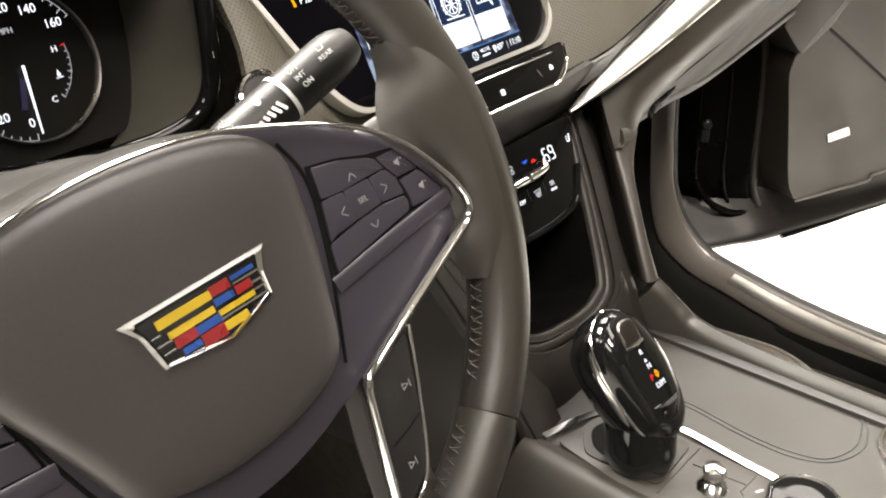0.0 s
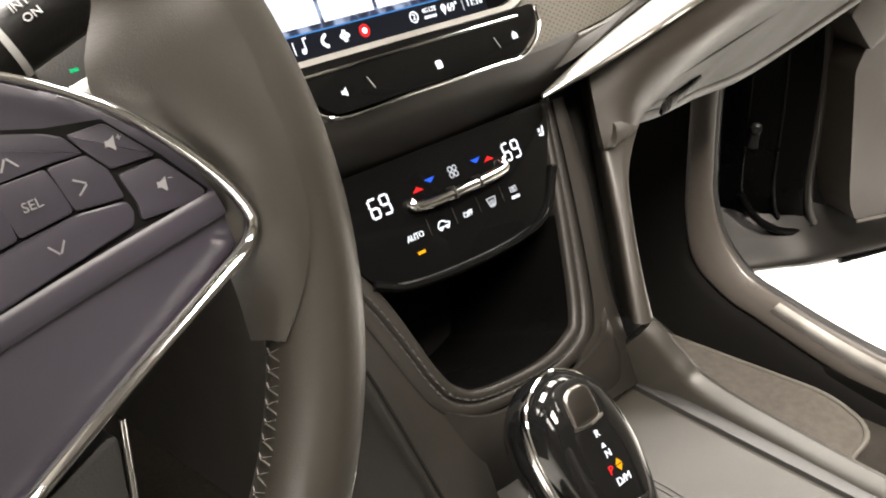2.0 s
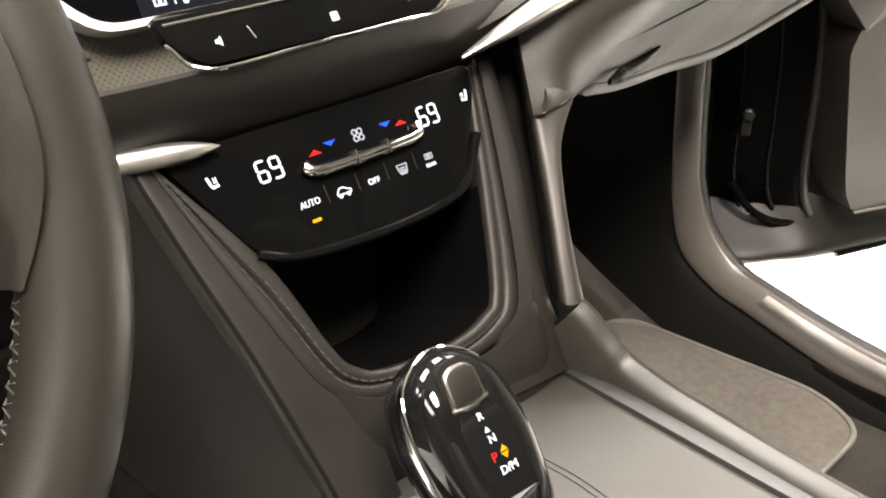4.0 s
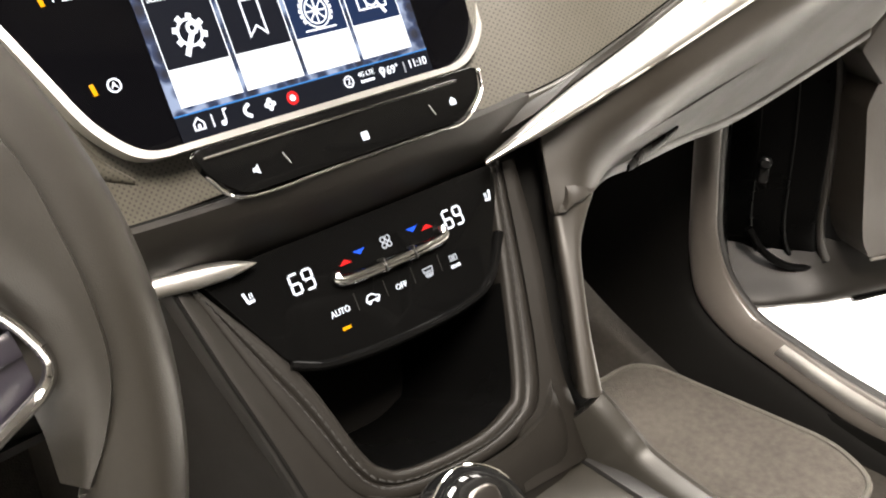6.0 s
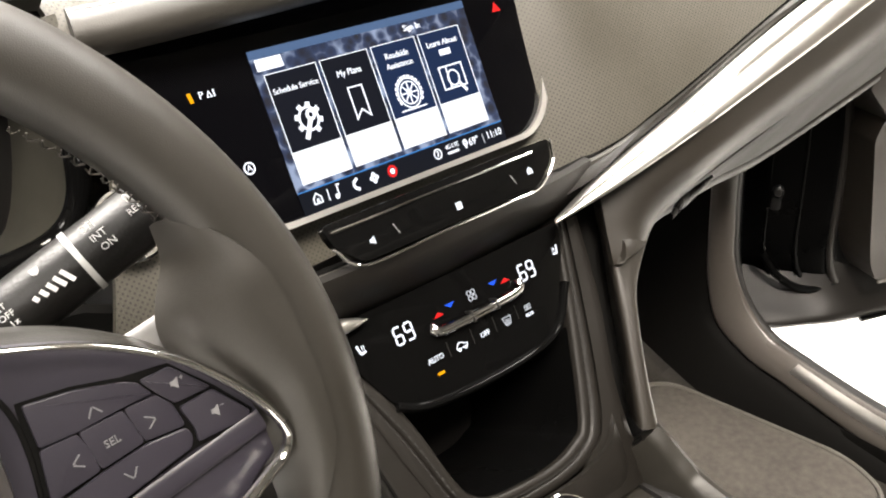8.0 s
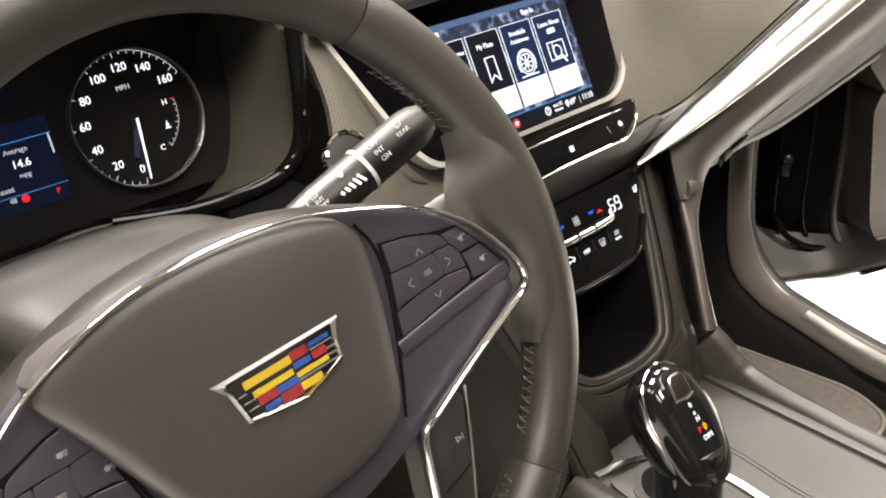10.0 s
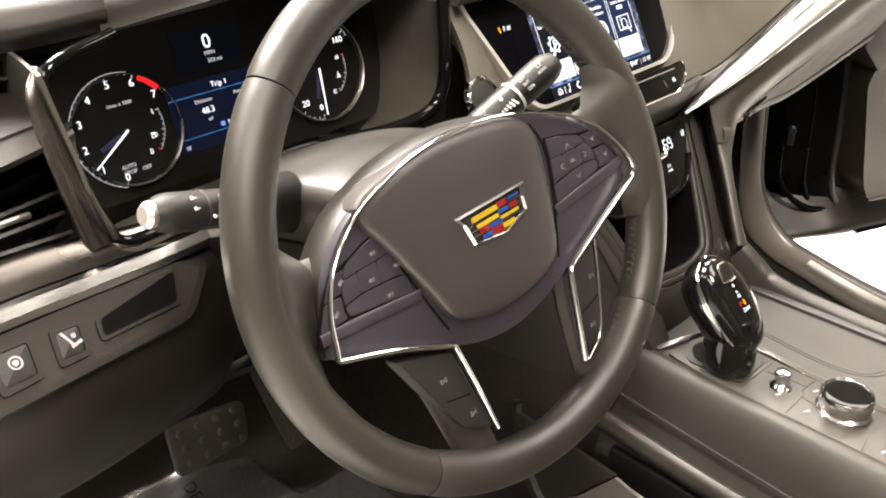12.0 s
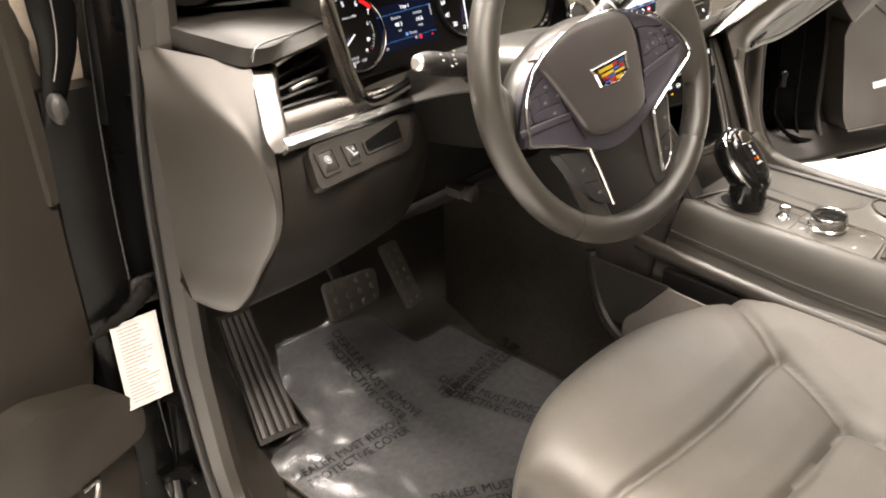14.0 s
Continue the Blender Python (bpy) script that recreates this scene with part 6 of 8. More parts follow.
words("H", 0.0058, GAUGE @ pose(0.122, 0.010, 0.0008), W_GLOW, cluster)
words("C", 0.0058, GAUGE @ pose(0.1105, -0.0205, 0.0008), W_GLOW, cluster)
words("MPH", 0.0052, GAUGE @ pose(0.0955, 0.0275, 0.0008), W_DIM, cluster)
words("1/min x 1000", 0.0042, GAUGE @ pose(-0.099, 0.0215, 0.0008), W_DIM, cluster)
words("AUTO", 0.0046, GAUGE @ pose(-0.107, -0.0285, 0.0008), W_DIM, cluster)
words("STOP", 0.0046, GAUGE @ pose(-0.107, -0.0335, 0.0008), W_DIM, cluster)
words("OFF", 0.0046, GAUGE @ pose(-0.0925, -0.0335, 0.0008), W_DIM, cluster)
part("pump_mark", merge(ring(mm((-1.8, -2.2), (1.8, -2.2), (1.8, 2.2), (-1.8, 2.2)), mm((-1.2, -1.6), (1.2, -1.6), (1.2, 0.4), (-1.2, 0.4)), 0, 0.0003), shifted(block(0.0006, 0.003, 0.0003, 0), pose(0.003, 0, 0.0001))), W_GLOW, cluster, "lit fuel pump mark", m=GAUGE @ pose(-0.0785, -0.010, 0.0006))
part("heat_mark", merge(shifted(block(0.0007, 0.0044, 0.0003, 0), pose(0, 0.0008, 0.0001)), disc(0.0013, 0, 0.0003, 10), shifted(block(0.005, 0.0006, 0.0003, 0), pose(0, -0.002, 0.0001))), W_GLOW, cluster, "lit thermometer mark", m=GAUGE @ pose(0.119, -0.006, 0.0006))
trip = part("trip_display", prism(mm((-58, -34), (38, -34), (38, 24), (-58, 24)), 0.0003, 0.0006), NAVY, cluster, "dark blue lit display", m=GAUGE)
part("speed_display", prism(mm((-40, 30), (24, 30), (24, 66), (-40, 66)), 0.0003, 0.0006), glow("dark_navy_light", (0.001, 0.002, 0.006), 0.6), cluster, "dark lit display", m=GAUGE)
for body, x, y, size, mat in (("Trip 1", -7, 17, 6.6, W_GLOW), ("Distance", -26, 6, 4.8, W_DIM), ("48.3", -24, -3, 7.4, W_GLOW), ("mi", -24, -10.5, 4.6, W_DIM), ("Average", 12, 6, 4.8, W_DIM), ("14.6", 13, -3, 7.4, W_GLOW), ("mpg", 13, -10.5, 4.6, W_DIM),
                              ("Reset", -3, -17.5, 5.4, W_DIM), ("N", -52, -29.5, 5.2, W_DIM), ("48", 0, -25, 4.6, W_DIM), ("P", 30, -27, 5, RED_GLOW), ("0", -7, 53, 17, W_GLOW), ("MPH", -7, 43.5, 5.2, W_DIM), ("359 mi", -4, 37, 5.2, W_DIM)):
    words(body, size * 0.001, GAUGE @ pose(x * 0.001, y * 0.001, 0.0010), mat, cluster, label="lit white letters")
part("trip_line", prism(mm((-58, 11.6), (38, 11.6), (38, 12.1), (-58, 12.1)), 0.0008, 0.0011), CYAN_LINE, cluster, "thin lit blue line", m=GAUGE)
part("trip_line", prism(mm((-58, -22.6), (38, -22.6), (38, -22.2), (-58, -22.2)), 0.0008, 0.0011), CYAN_LINE, cluster, "thin lit blue line", m=GAUGE)
part("tick_box", prism(mm((-16, -19.5), (-12, -19.5), (-12, -15.5), (-16, -15.5)), 0.0008, 0.0011), glow("box_blue", (0.2, 0.4, 1.0), 0.9), cluster, "small lit blue box", m=GAUGE)
part("scroll_bar", prism(mm((35, -2), (36.2, -2), (36.2, 12), (35, 12)), 0.0008, 0.0011), W_DIM, cluster, m=GAUGE)
part("warning_lamp", disc(0.0026, 0.0008, 0.0011, 14), RED_GLOW, cluster, "small red warning light", m=GAUGE @ pose(0.008, -0.0255, 0))

# ---- climate panel marks ----
def marks(parent, name, bm, mat, base, x, y, label="", a=0.0):
    return part(name, bm, mat, parent, label, m=base @ pose(x * 0.001, y * 0.001, 0.0014, 0, 0, a))


def seat_mark(s):
    return merge(shifted(block(0.0020, 0.0075, 0.0003, 0.0001), pose(s * -0.0022, 0.001, 0, 0, 0, s * 14)), shifted(block(0.0055, 0.0020, 0.0003, 0.0001), pose(s * 0.0012, -0.0028, 0, 0, 0, s * 8)), shifted(block(0.0007, 0.004, 0.0003, 0), pose(s * 0.0012, 0.0012, 0)), shifted(block(0.0007, 0.004, 0.0003, 0), pose(s * 0.003, 0.0012, 0)))


SEGMENT = {"a": (0, 5.4, 0), "b": (2.75, 2.7, 0), "c": (2.75, -2.7, 0), "d": (0, -5.4, 0), "e": (-2.75, -2.7, 0), "f": (-2.75, 2.7, 0), "g": (0, 0, 0)}
marks(climate, "seat_mark", shifted(seat_mark(1), Matrix.Scale(0.75, 4)), W_GLOW, STACK, -83, 3, "lit white seat mark")
marks(climate, "seat_mark", shifted(seat_mark(-1), Matrix.Scale(0.75, 4)), W_GLOW, STACK, 91, 4, "lit white seat mark")
for x in (-51, 59.5):
    for dx, lit_bars in ((-4.2, "acdefg"), (4.2, "abcdfg")):
        bars = [shifted(block(*((0.0046, 0.0013) if s in "adg" else (0.0013, 0.0046)), 0.0003, 0.0001), pose(*[v * 0.001 for v in SEGMENT[s]])) for s in lit_bars]
        part("digit", merge(*bars), W_GLOW, climate, "lit white segment digit", m=STACK @ pose((x + dx) * 0.001, 0.0003, 0.0014))
tri_up, tri_dn = mm((-4.2, -1.4), (4.2, -1.4), (0, 1.4)), mm((-4.2, 1.4), (0, -1.4), (4.2, 1.4))
for x, y, t_, mat in ((-22, 1, tri_up, RED_GLOW), (-11, 3, tri_dn, BLUE_GLOW), (28, 3, tri_dn, BLUE_GLOW), (38.5, 1.5, tri_up, RED_GLOW)):
    marks(climate, "arrow", prism(t_, 0, 0.0003), mat, STACK, x, y, "lit coloured arrow")
fan = merge(*[shifted(lathe([(0.0012, 0), (0.0019, 0), (0.0019, 0.0003), (0.0012, 0.0003)], 12, False), pose(a * 0.0018, b * 0.0018, 0)) for a in (-1, 1) for b in (-1, 1)])
marks(climate, "fan_mark", fan, W_DIM, STACK, 8, 2.5, "lit fan mark")
words("AUTO", 0.0051, STACK @ pose(-0.036, -0.0235, 0.0014), W_GLOW, climate, label="lit white letters", squeeze=0.9)
words("OFF", 0.0047, STACK @ pose(0.007, -0.0245, 0.0014), W_GLOW, climate, label="lit white letters")
words("REAR", 0.0032, STACK @ pose(0.0485, -0.0275, 0.0014), W_GLOW, climate, label="lit white letters")
car = merge(ring(rounded(mm((-5, -1.5), (5, -1.5), (5, 0.8), (2.5, 1.2), (1, 2.8), (-2.6, 2.8), (-4.2, 0.8)), 0.0008, 2), rounded(mm((-4.3, -0.9), (4.3, -0.9), (4.3, 0.3), (2.1, 0.6), (0.6, 2.1), (-2.2, 2.1), (-3.7, 0.3)), 0.0005, 2), 0, 0.0003), shifted(disc(0.0012, 0, 0.0003, 10), pose(-0.0026, -0.0018, 0)), shifted(disc(0.0012, 0, 0.0003, 10), pose(0.0026, -0.0018, 0)))
marks(climate, "car_mark", car, W_GLOW, STACK, -14, -24, "lit car mark")
defrost = merge(ring(mm((-2.6, -2.6), (2.6, -2.6), (4, 3), (-4, 3)), mm((-2.0, -2.0), (2.0, -2.0), (3.2, 2.4), (-3.2, 2.4)), 0, 0.0003), *[shifted(block(0.0006, 0.0045, 0.0003, 0), pose(x * 0.001, -0.001, 0.0001)) for x in (-1.3, 0, 1.3)])
marks(climate, "defrost_mark", defrost, W_DIM, STACK, 28, -24, "lit defrost mark")
rear = merge(ring(mm((-2.8, -1.6), (2.8, -1.6), (2.8, 2), (-2.8, 2)), mm((-2.3, -1.1), (2.3, -1.1), (2.3, 1.5), (-2.3, 1.5)), 0, 0.0003), *[shifted(block(0.0005, 0.003, 0.0003, 0), pose(x * 0.001, 0, 0.0001)) for x in (-1, 0, 1)])
marks(climate, "defrost_mark", rear, W_DIM, STACK, 48.5, -22.5, "lit rear window mark")
marks(climate, "indicator", block(0.0055, 0.0018, 0.0004, 0.0001), AMBER_GLOW, STACK, -36, -33, "lit amber bar")
for x in (-24.5, -3.5, 17, 38):
    marks(climate, "divider", block(0.0004, 0.010, 0.0003, 0), DARK_PLASTIC, STACK, x, -22)
bar = sweep(curve([(-0.032, -0.004, 0.003), (-0.026, -0.0085, 0.005), (0.009, -0.0095, 0.006), (0.043, -0.0085, 0.005), (0.048, -0.003, 0.003)], 8), oval(0.0034, 0.0030, 12))
part("touch_bar", bar, CHROME, climate, "bright metal touch bar", m=STACK)
for x in (-0.002, 0.020):
    part("bar_joint", block(0.0008, 0.008, 0.0076, 0), DARK_PLASTIC, climate, m=STACK @ pose(x, -0.009, 0.0056))
lowlip = sweep(curve([(x, y - 0.001, 0.0) for x, y in CLI[1:6]] + [(0.090, -0.02, 0.0)], 6), oval(0.0032, 0.004, 10))
part("lower_lip", lowlip, PIANO, climate, "glossy lower lip", m=STACK)

# ---- key bar marks ----
part("bright_line", sweep([(-0.092, 0.0125, 0.0022), (0.0, 0.0128, 0.0024), (0.072, 0.0128, 0.0022)], oval(0.0009, 0.0009, 8), up=(0, 0, 1)), CHROME, keybar, "bright metal line", m=KEYPOSE)
edge_l = curve([(-0.094, 0.004, 0.001), (-0.078, -0.0112, 0.001), (-0.02, -0.0115, 0.001), (0.04, -0.0115, 0.001), (0.068, -0.0108, 0.001), (0.088, 0.002, 0.001), (0.093, 0.016, 0.001)], 8)
part("bright_line", sweep(edge_l, oval(0.0010, 0.0012, 8)), CHROME, keybar, "bright metal line", m=KEYPOSE)
marks(keybar, "mute_mark", prism(mm((-2.2, -1), (-0.8, -1), (1.2, -2.4), (1.2, 2.4), (-0.8, 1), (-2.2, 1)), 0.001, 0.0013), W_GLOW, KEYPOSE, -68, 0, "lit white mute mark")
marks(keybar, "power_mark", block(0.0042, 0.0046, 0.0004, 0.0005, at=(0, 0, 0.001)), W_GLOW, KEYPOSE, -1, -1, "lit white mark")
marks(keybar, "home_mark", prism(mm((-2.2, -2), (2.2, -2), (2.2, 0.6), (0, 2.6), (-2.2, 0.6)), 0.001, 0.0013), W_GLOW, KEYPOSE, 64, 2, "lit white home mark")
for x in (-50, 48):
    marks(keybar, "divider", block(0.0005, 0.007, 0.0004, 0, at=(0, 0, 0.001)), PRINT, KEYPOSE, x, 1, a=20)

# ---- display picture ----
def backdrop_light():
    m = bpy.data.materials.new("screen_picture")
    m.use_nodes = True
    tree = m.node_tree
    b = tree.nodes["Principled BSDF"]
    b.inputs["Base Color"].default_value = (0.01, 0.01, 0.012, 1)
    b.inputs["Roughness"].default_value = 0.15
    where = tree.nodes.new("ShaderNodeTexCoord")
    fine = tree.nodes.new("ShaderNodeTexVoronoi")
    fine.inputs["Scale"].default_value = 130
    big = tree.nodes.new("ShaderNodeTexNoise")
    big.inputs["Scale"].default_value, big.inputs["Detail"].default_value = 22, 2
    tree.links.new(where.outputs["Object"], fine.inputs["Vector"])
    tree.links.new(where.outputs["Object"], big.inputs["Vector"])
    mul = tree.nodes.new("ShaderNodeMath")
    mul.operation = "MULTIPLY"
    tree.links.new(fine.outputs["Distance"], mul.inputs[0])
    tree.links.new(big.outputs["Fac"], mul.inputs[1])
    ramp = tree.nodes.new("ShaderNodeValToRGB")
    e = ramp.color_ramp.elements
    e[0].position, e[0].color = 0.10, (0.003, 0.006, 0.018, 1)
    e[1].position, e[1].color = 0.42, (0.26, 0.32, 0.46, 1)
    mid_ = e.new(0.26)
    mid_.color = (0.015, 0.032, 0.085, 1)
    tree.links.new(mul.outputs[0], ramp.inputs["Fac"])
    tree.links.new(ramp.outputs["Color"], b.inputs["Emission Color"])
    b.inputs["Emission Strength"].default_value = 1.3
    return m


PIC = DISP @ pose(0.003, 0, 0) @ Matrix.Diagonal((0.945, 1, 1, 1))  # the lit area on the glass


def lit(name, x0, y0, x1, y1, mat, z=0.002, label=""):
    return part(name, prism(mm((x0, y0), (x1, y0), (x1, y1), (x0, y1)), z, z + 0.0003), mat, display, label, m=PIC)


part("picture", prism(mm((-92, -36), (88, -36), (88, 50), (-92, 50)), 0.0016, 0.0019), backdrop_light(), display, "lit picture of blue bars", m=PIC)
lit("top_bar", -92, 45, 88, 50, glow("steel_blue_light", (0.10, 0.17, 0.32), 1.0), label="lit pale blue bar")
lit("dock", -92, -50, 88, -36, glow("dark_dock", (0.003, 0.005, 0.012), 1.0), label="dark lit icon bar")
lit("blue_line", -92, -36.4, 88, -35.6, CYAN_LINE, 0.0022, "thin lit blue line")
lit("pull_tab", -89, 37.5, -70, 44.5, W_GLOW, 0.0022, "lit white tab")
words("Sign In", 0.0058, PIC @ pose(0.036, 0.041, 0.0026), W_GLOW, display, label="lit white letters")
WHITE_TILE_LIGHT = glow("tile_white", (0.95, 0.97, 1.0), 1.3)
TILE_DARK = glow("tile_dark", (0.004, 0.006, 0.014), 1.0)
TILE_BLUE = glow("tile_blue", (0.009, 0.026, 0.085), 1.0)
for i, (line1, line2) in enumerate((("Schedule Service", ""), ("My Plans", ""), ("Roadside", "Assistance"), ("Learn About", ""))):
    x0 = -86.5 + 41.5 * i
    x1 = x0 + 38.5
    y0, y1 = -32.5, 35
    tile = lit("tile", x0, y0, x1, y1, TILE_DARK if i < 2 else TILE_BLUE, 0.0024, "lit dark menu tile")
    base = PIC @ pose((x0 + x1) / 2000, 0, 0.0029)
    part("tile_edge", ring(mm((x0, y0), (x1, y0), (x1, y1), (x0, y1)), mm((x0 + 0.45, y0 + 0.45), (x1 - 0.45, y0 + 0.45), (x1 - 0.45, y1 - 0.45), (x0 + 0.45, y1 - 0.45)), 0.0026, 0.003), W_GLOW, tile, "lit white outline", m=PIC)
    part("white_field", prism(mm((x0, y0), (x1, y0), (x1, -12.5), (x0, -12.5)), 0.0026, 0.0031), WHITE_TILE_LIGHT, tile, "lit white field", m=PIC)
    words(line1, 0.0056 if i else 0.0050, base @ pose(0, 0.0265 if line2 or i == 3 else 0.024, 0), W_GLOW, tile, label="lit white letters")
    if line2:
        words(line2, 0.0054, base @ pose(0, 0.020, 0), W_GLOW, tile, label="lit white letters")
    if i == 3:
        part("word_bar", block(0.010, 0.004, 0.0003, 0), W_GLOW, tile, "lit white word", m=base @ pose(0, 0.020, 0))
    if i == 0:
        teeth = [shifted(block(0.0024, 0.0032, 0.0003, 0), pose(0.0088 * math.cos(radians(q)), 0.0088 * math.sin(radians(q)), 0, 0, 0, q)) for q in range(-60, 250, 45)]
        gear = merge(shifted(lathe([(0.0062, 0), (0.0076, 0), (0.0076, 0.0003), (0.0062, 0.0003)], 28, False), pose(0, 0, -0.0001)), shifted(block(0.003, 0.013, 0.0004, 0.0001), pose(-0.0025, -0.006, 0.0001, 0, 0, -32)), shifted(lathe([(0.0016, 0), (0.0036, 0), (0.0036, 0.0003), (0.0016, 0.0003)], 16, False), pose(0.002, 0.002, 0)), *teeth)
        part("gear_mark", gear, W_GLOW, tile, "lit white wrench mark", m=base @ pose(0.001, 0.004, 0))
    if i == 1:
        o_ = mm((-6, 11), (6, 11), (6, -10), (0, -4.5), (-6, -10))
        i_ = mm((-5.1, 10.1), (5.1, 10.1), (5.1, -8.0), (0, -3.3), (-5.1, -8.0))
        part("ribbon_mark", ring(o_, i_, 0, 0.0004), W_GLOW, tile, "lit white bookmark mark", m=base @ pose(0, 0.004, 0))
    if i == 2:
        spokes = [shifted(block(0.006, 0.0008, 0.0003, 0), pose(0.0045 * math.cos(radians(q)), 0.0045 * math.sin(radians(q)), 0, 0, 0, q)) for q in range(0, 360, 45)]
        knobs = [shifted(block(0.0016, 0.0022, 0.0003, 0), pose(0.0108 * math.cos(radians(q)), 0.0108 * math.sin(radians(q)), 0, 0, 0, q)) for q in range(-30, 215, 17)]
        tyre = merge(lathe([(0.0092, 0), (0.0100, 0), (0.0100, 0.0003), (0.0092, 0.0003)], 32, False), lathe([(0.0070, 0), (0.0078, 0), (0.0078, 0.0003), (0.0070, 0.0003)], 28, False), disc(0.0022, 0, 0.0003, 16), shifted(block(0.022, 0.001, 0.0003, 0), pose(0, -0.0105, 0)), *spokes, *knobs)
        part("wheel_mark", tyre, W_GLOW, tile, "lit white tyre mark", m=base @ pose(0, 0.001, 0))
    if i == 3:
        book = merge(ring(mm((-11, -7), (11, -7), (11, 9), (-11, 9)), mm((-10, -6), (10, -6), (10, 8), (-10, 8)), 0, 0.0003), lathe([(0.0046, 0.0002), (0.0056, 0.0002), (0.0056, 0.0005), (0.0046, 0.0005)], 24, False), shifted(block(0.002, 0.009, 0.0003, 0), pose(0.006, -0.007, 0.0003, 0, 0, 35)), shifted(block(0.0009, 0.015, 0.0003, 0), pose(-0.004, 0.001, 0)))
        part("book_mark", book, W_GLOW, tile, "lit white book and lens mark", m=base @ pose(0, 0.002, 0))
def dock_mark(name, bm, x, mat=W_GLOW):
    part(name, bm, mat, display, "lit icon", m=PIC @ pose(x * 0.001, -0.0425, 0.0026))


dock_mark("home_mark", merge(ring(mm((-3.4, -3), (3.4, -3), (3.4, 0.8), (0, 4), (-3.4, 0.8)), mm((-2.5, -2.2), (2.5, -2.2), (2.5, 0.5), (0, 2.9), (-2.5, 0.5)), 0, 0.0003), block(0.0016, 0.0026, 0.0003, 0, at=(0, -0.0012, 0.0001))), -80)
dock_mark("divider", block(0.0006, 0.007, 0.0003, 0), -71.5)
dock_mark("note_mark", merge(shifted(disc(0.0016, 0, 0.0003, 10), pose(-0.001, -0.0026, 0)), block(0.0008, 0.0075, 0.0003, 0, at=(0.0006, 0.001, 0.0001)), block(0.0024, 0.001, 0.0003, 0, at=(0.0016, 0.0042, 0.0001))), -64.5)
dock_mark("phone_mark", sweep(curve([(0.002, 0.0035, 0), (-0.0012, 0.0014, 0), (-0.0012, -0.0014, 0), (0.002, -0.0035, 0)], 4), oval(0.0010, 0.0003, 8)), -49.5)
dock_mark("cross_mark", merge(*[shifted(disc(0.0015, 0, 0.0003, 10), pose(a * 0.0021, b * 0.0021, 0)) for a, b in ((1, 0), (-1, 0), (0, 1), (0, -1))]), -34.5)
dock_mark("ring_mark", lathe([(0.0026, 0), (0.0038, 0), (0.0038, 0.0003), (0.0026, 0.0003)], 20, False), -19, RED_GLOW)
dock_mark("gear_mark", disc(0.0018, 0, 0.0004, 14), -19)
dock_mark("badge_ring", lathe([(0.0028, 0), (0.0036, 0), (0.0036, 0.0003), (0.0028, 0.0003)], 20, False), 22)
words("2", 0.0052, PIC @ pose(0.022, -0.0425, 0.0028), W_GLOW, display)
words("4G LTE", 0.0040, PIC @ pose(0.036, -0.0405, 0.0028), W_GLOW, display)
dock_mark("signal_mark", merge(*[block(0.0014, 0.0016, 0.0003, 0, at=(-0.0045 + 0.0018 * q, -0.002, 0)) for q in range(6)]), 36)
dock_mark("pin_mark", merge(shifted(lathe([(0.0009, 0), (0.0022, 0), (0.0022, 0.0003), (0.0009, 0.0003)], 14, False), pose(0, 0.001, 0)), prism(mm((-1.4, -0.6), (1.4, -0.6), (0, -3.4))[::-1], 0, 0.0003)), 48.5)
words("69\u00b0", 0.0070, PIC @ pose(0.0565, -0.0425, 0.0028), W_GLOW, display, label="lit white letters")
words("|", 0.0072, PIC @ pose(0.066, -0.0425, 0.0028), W_DIM, display)
words("11:10", 0.0070, PIC @ pose(0.0770, -0.0425, 0.0028), W_GLOW, display, label="lit white letters")
# lamps in the glass beside the screen
for x, y in ((-126, 33), (-117.5, -13)):
    part("indicator", block(0.0022, 0.0058, 0.0004, 0.0001), AMBER_GLOW, display, "lit amber bar", m=DISP @ pose(x * 0.001, y * 0.001, 0.0016, 0, 0, 8))
words("P", 0.0058, DISP @ pose(-0.1195, 0.033, 0.0018), W_GLOW, display, "sensor_mark", "lit white letter")
part("sensor_mark", merge(ring(mm((-1.8, -2), (1.8, -2), (0, 2)), mm((-1.0, -1.5), (1.0, -1.5), (0, 0.8)), 0, 0.0003), block(0.0008, 0.0042, 0.0003, 0, at=(0.003, 0, 0.0001))), W_GLOW, display, "lit white mark", m=DISP @ pose(-0.1145, 0.033, 0.0016))
part("stop_mark", merge(lathe([(0.0028, 0), (0.0037, 0), (0.0037, 0.0003), (0.0028, 0.0003)], 20, False)), W_GLOW, display, "lit white ring mark", m=DISP @ pose(-0.107, -0.013, 0.0016))
words("A", 0.005, DISP @ pose(-0.107, -0.013, 0.0018), W_GLOW, display)
part("hazard_mark", prism(mm((-4, -3), (4, -3), (0, 3.6)), 0.0, 0.0003), RED_GLOW, display, "lit red triangle", m=DISP @ pose(0.115, 0.040, 0.0016))

# ---- driver's side: pillar, seal, sill, kick panel ----
dsill = thing("driver_sill", (-0.35, 0, 0.40), "grey door pillar trim and sill with black rubber seal", "door sill", kind="structure")
d_line = curve([(-0.345, 0.302, 1.20), (-0.345, 0.312, 1.12), (-0.345, 0.337, 1.015), (-0.345, 0.352, 0.93), (-0.345, 0.362, 0.82), (-0.345, 0.367, 0.70), (-0.345, 0.361, 0.62), (-0.346, 0.340, 0.50), (-0.350, 0.290, 0.44), (-0.355, 0.17, 0.412), (-0.355, -0.2, 0.405), (-0.355, -1.1, 0.402)], 8)
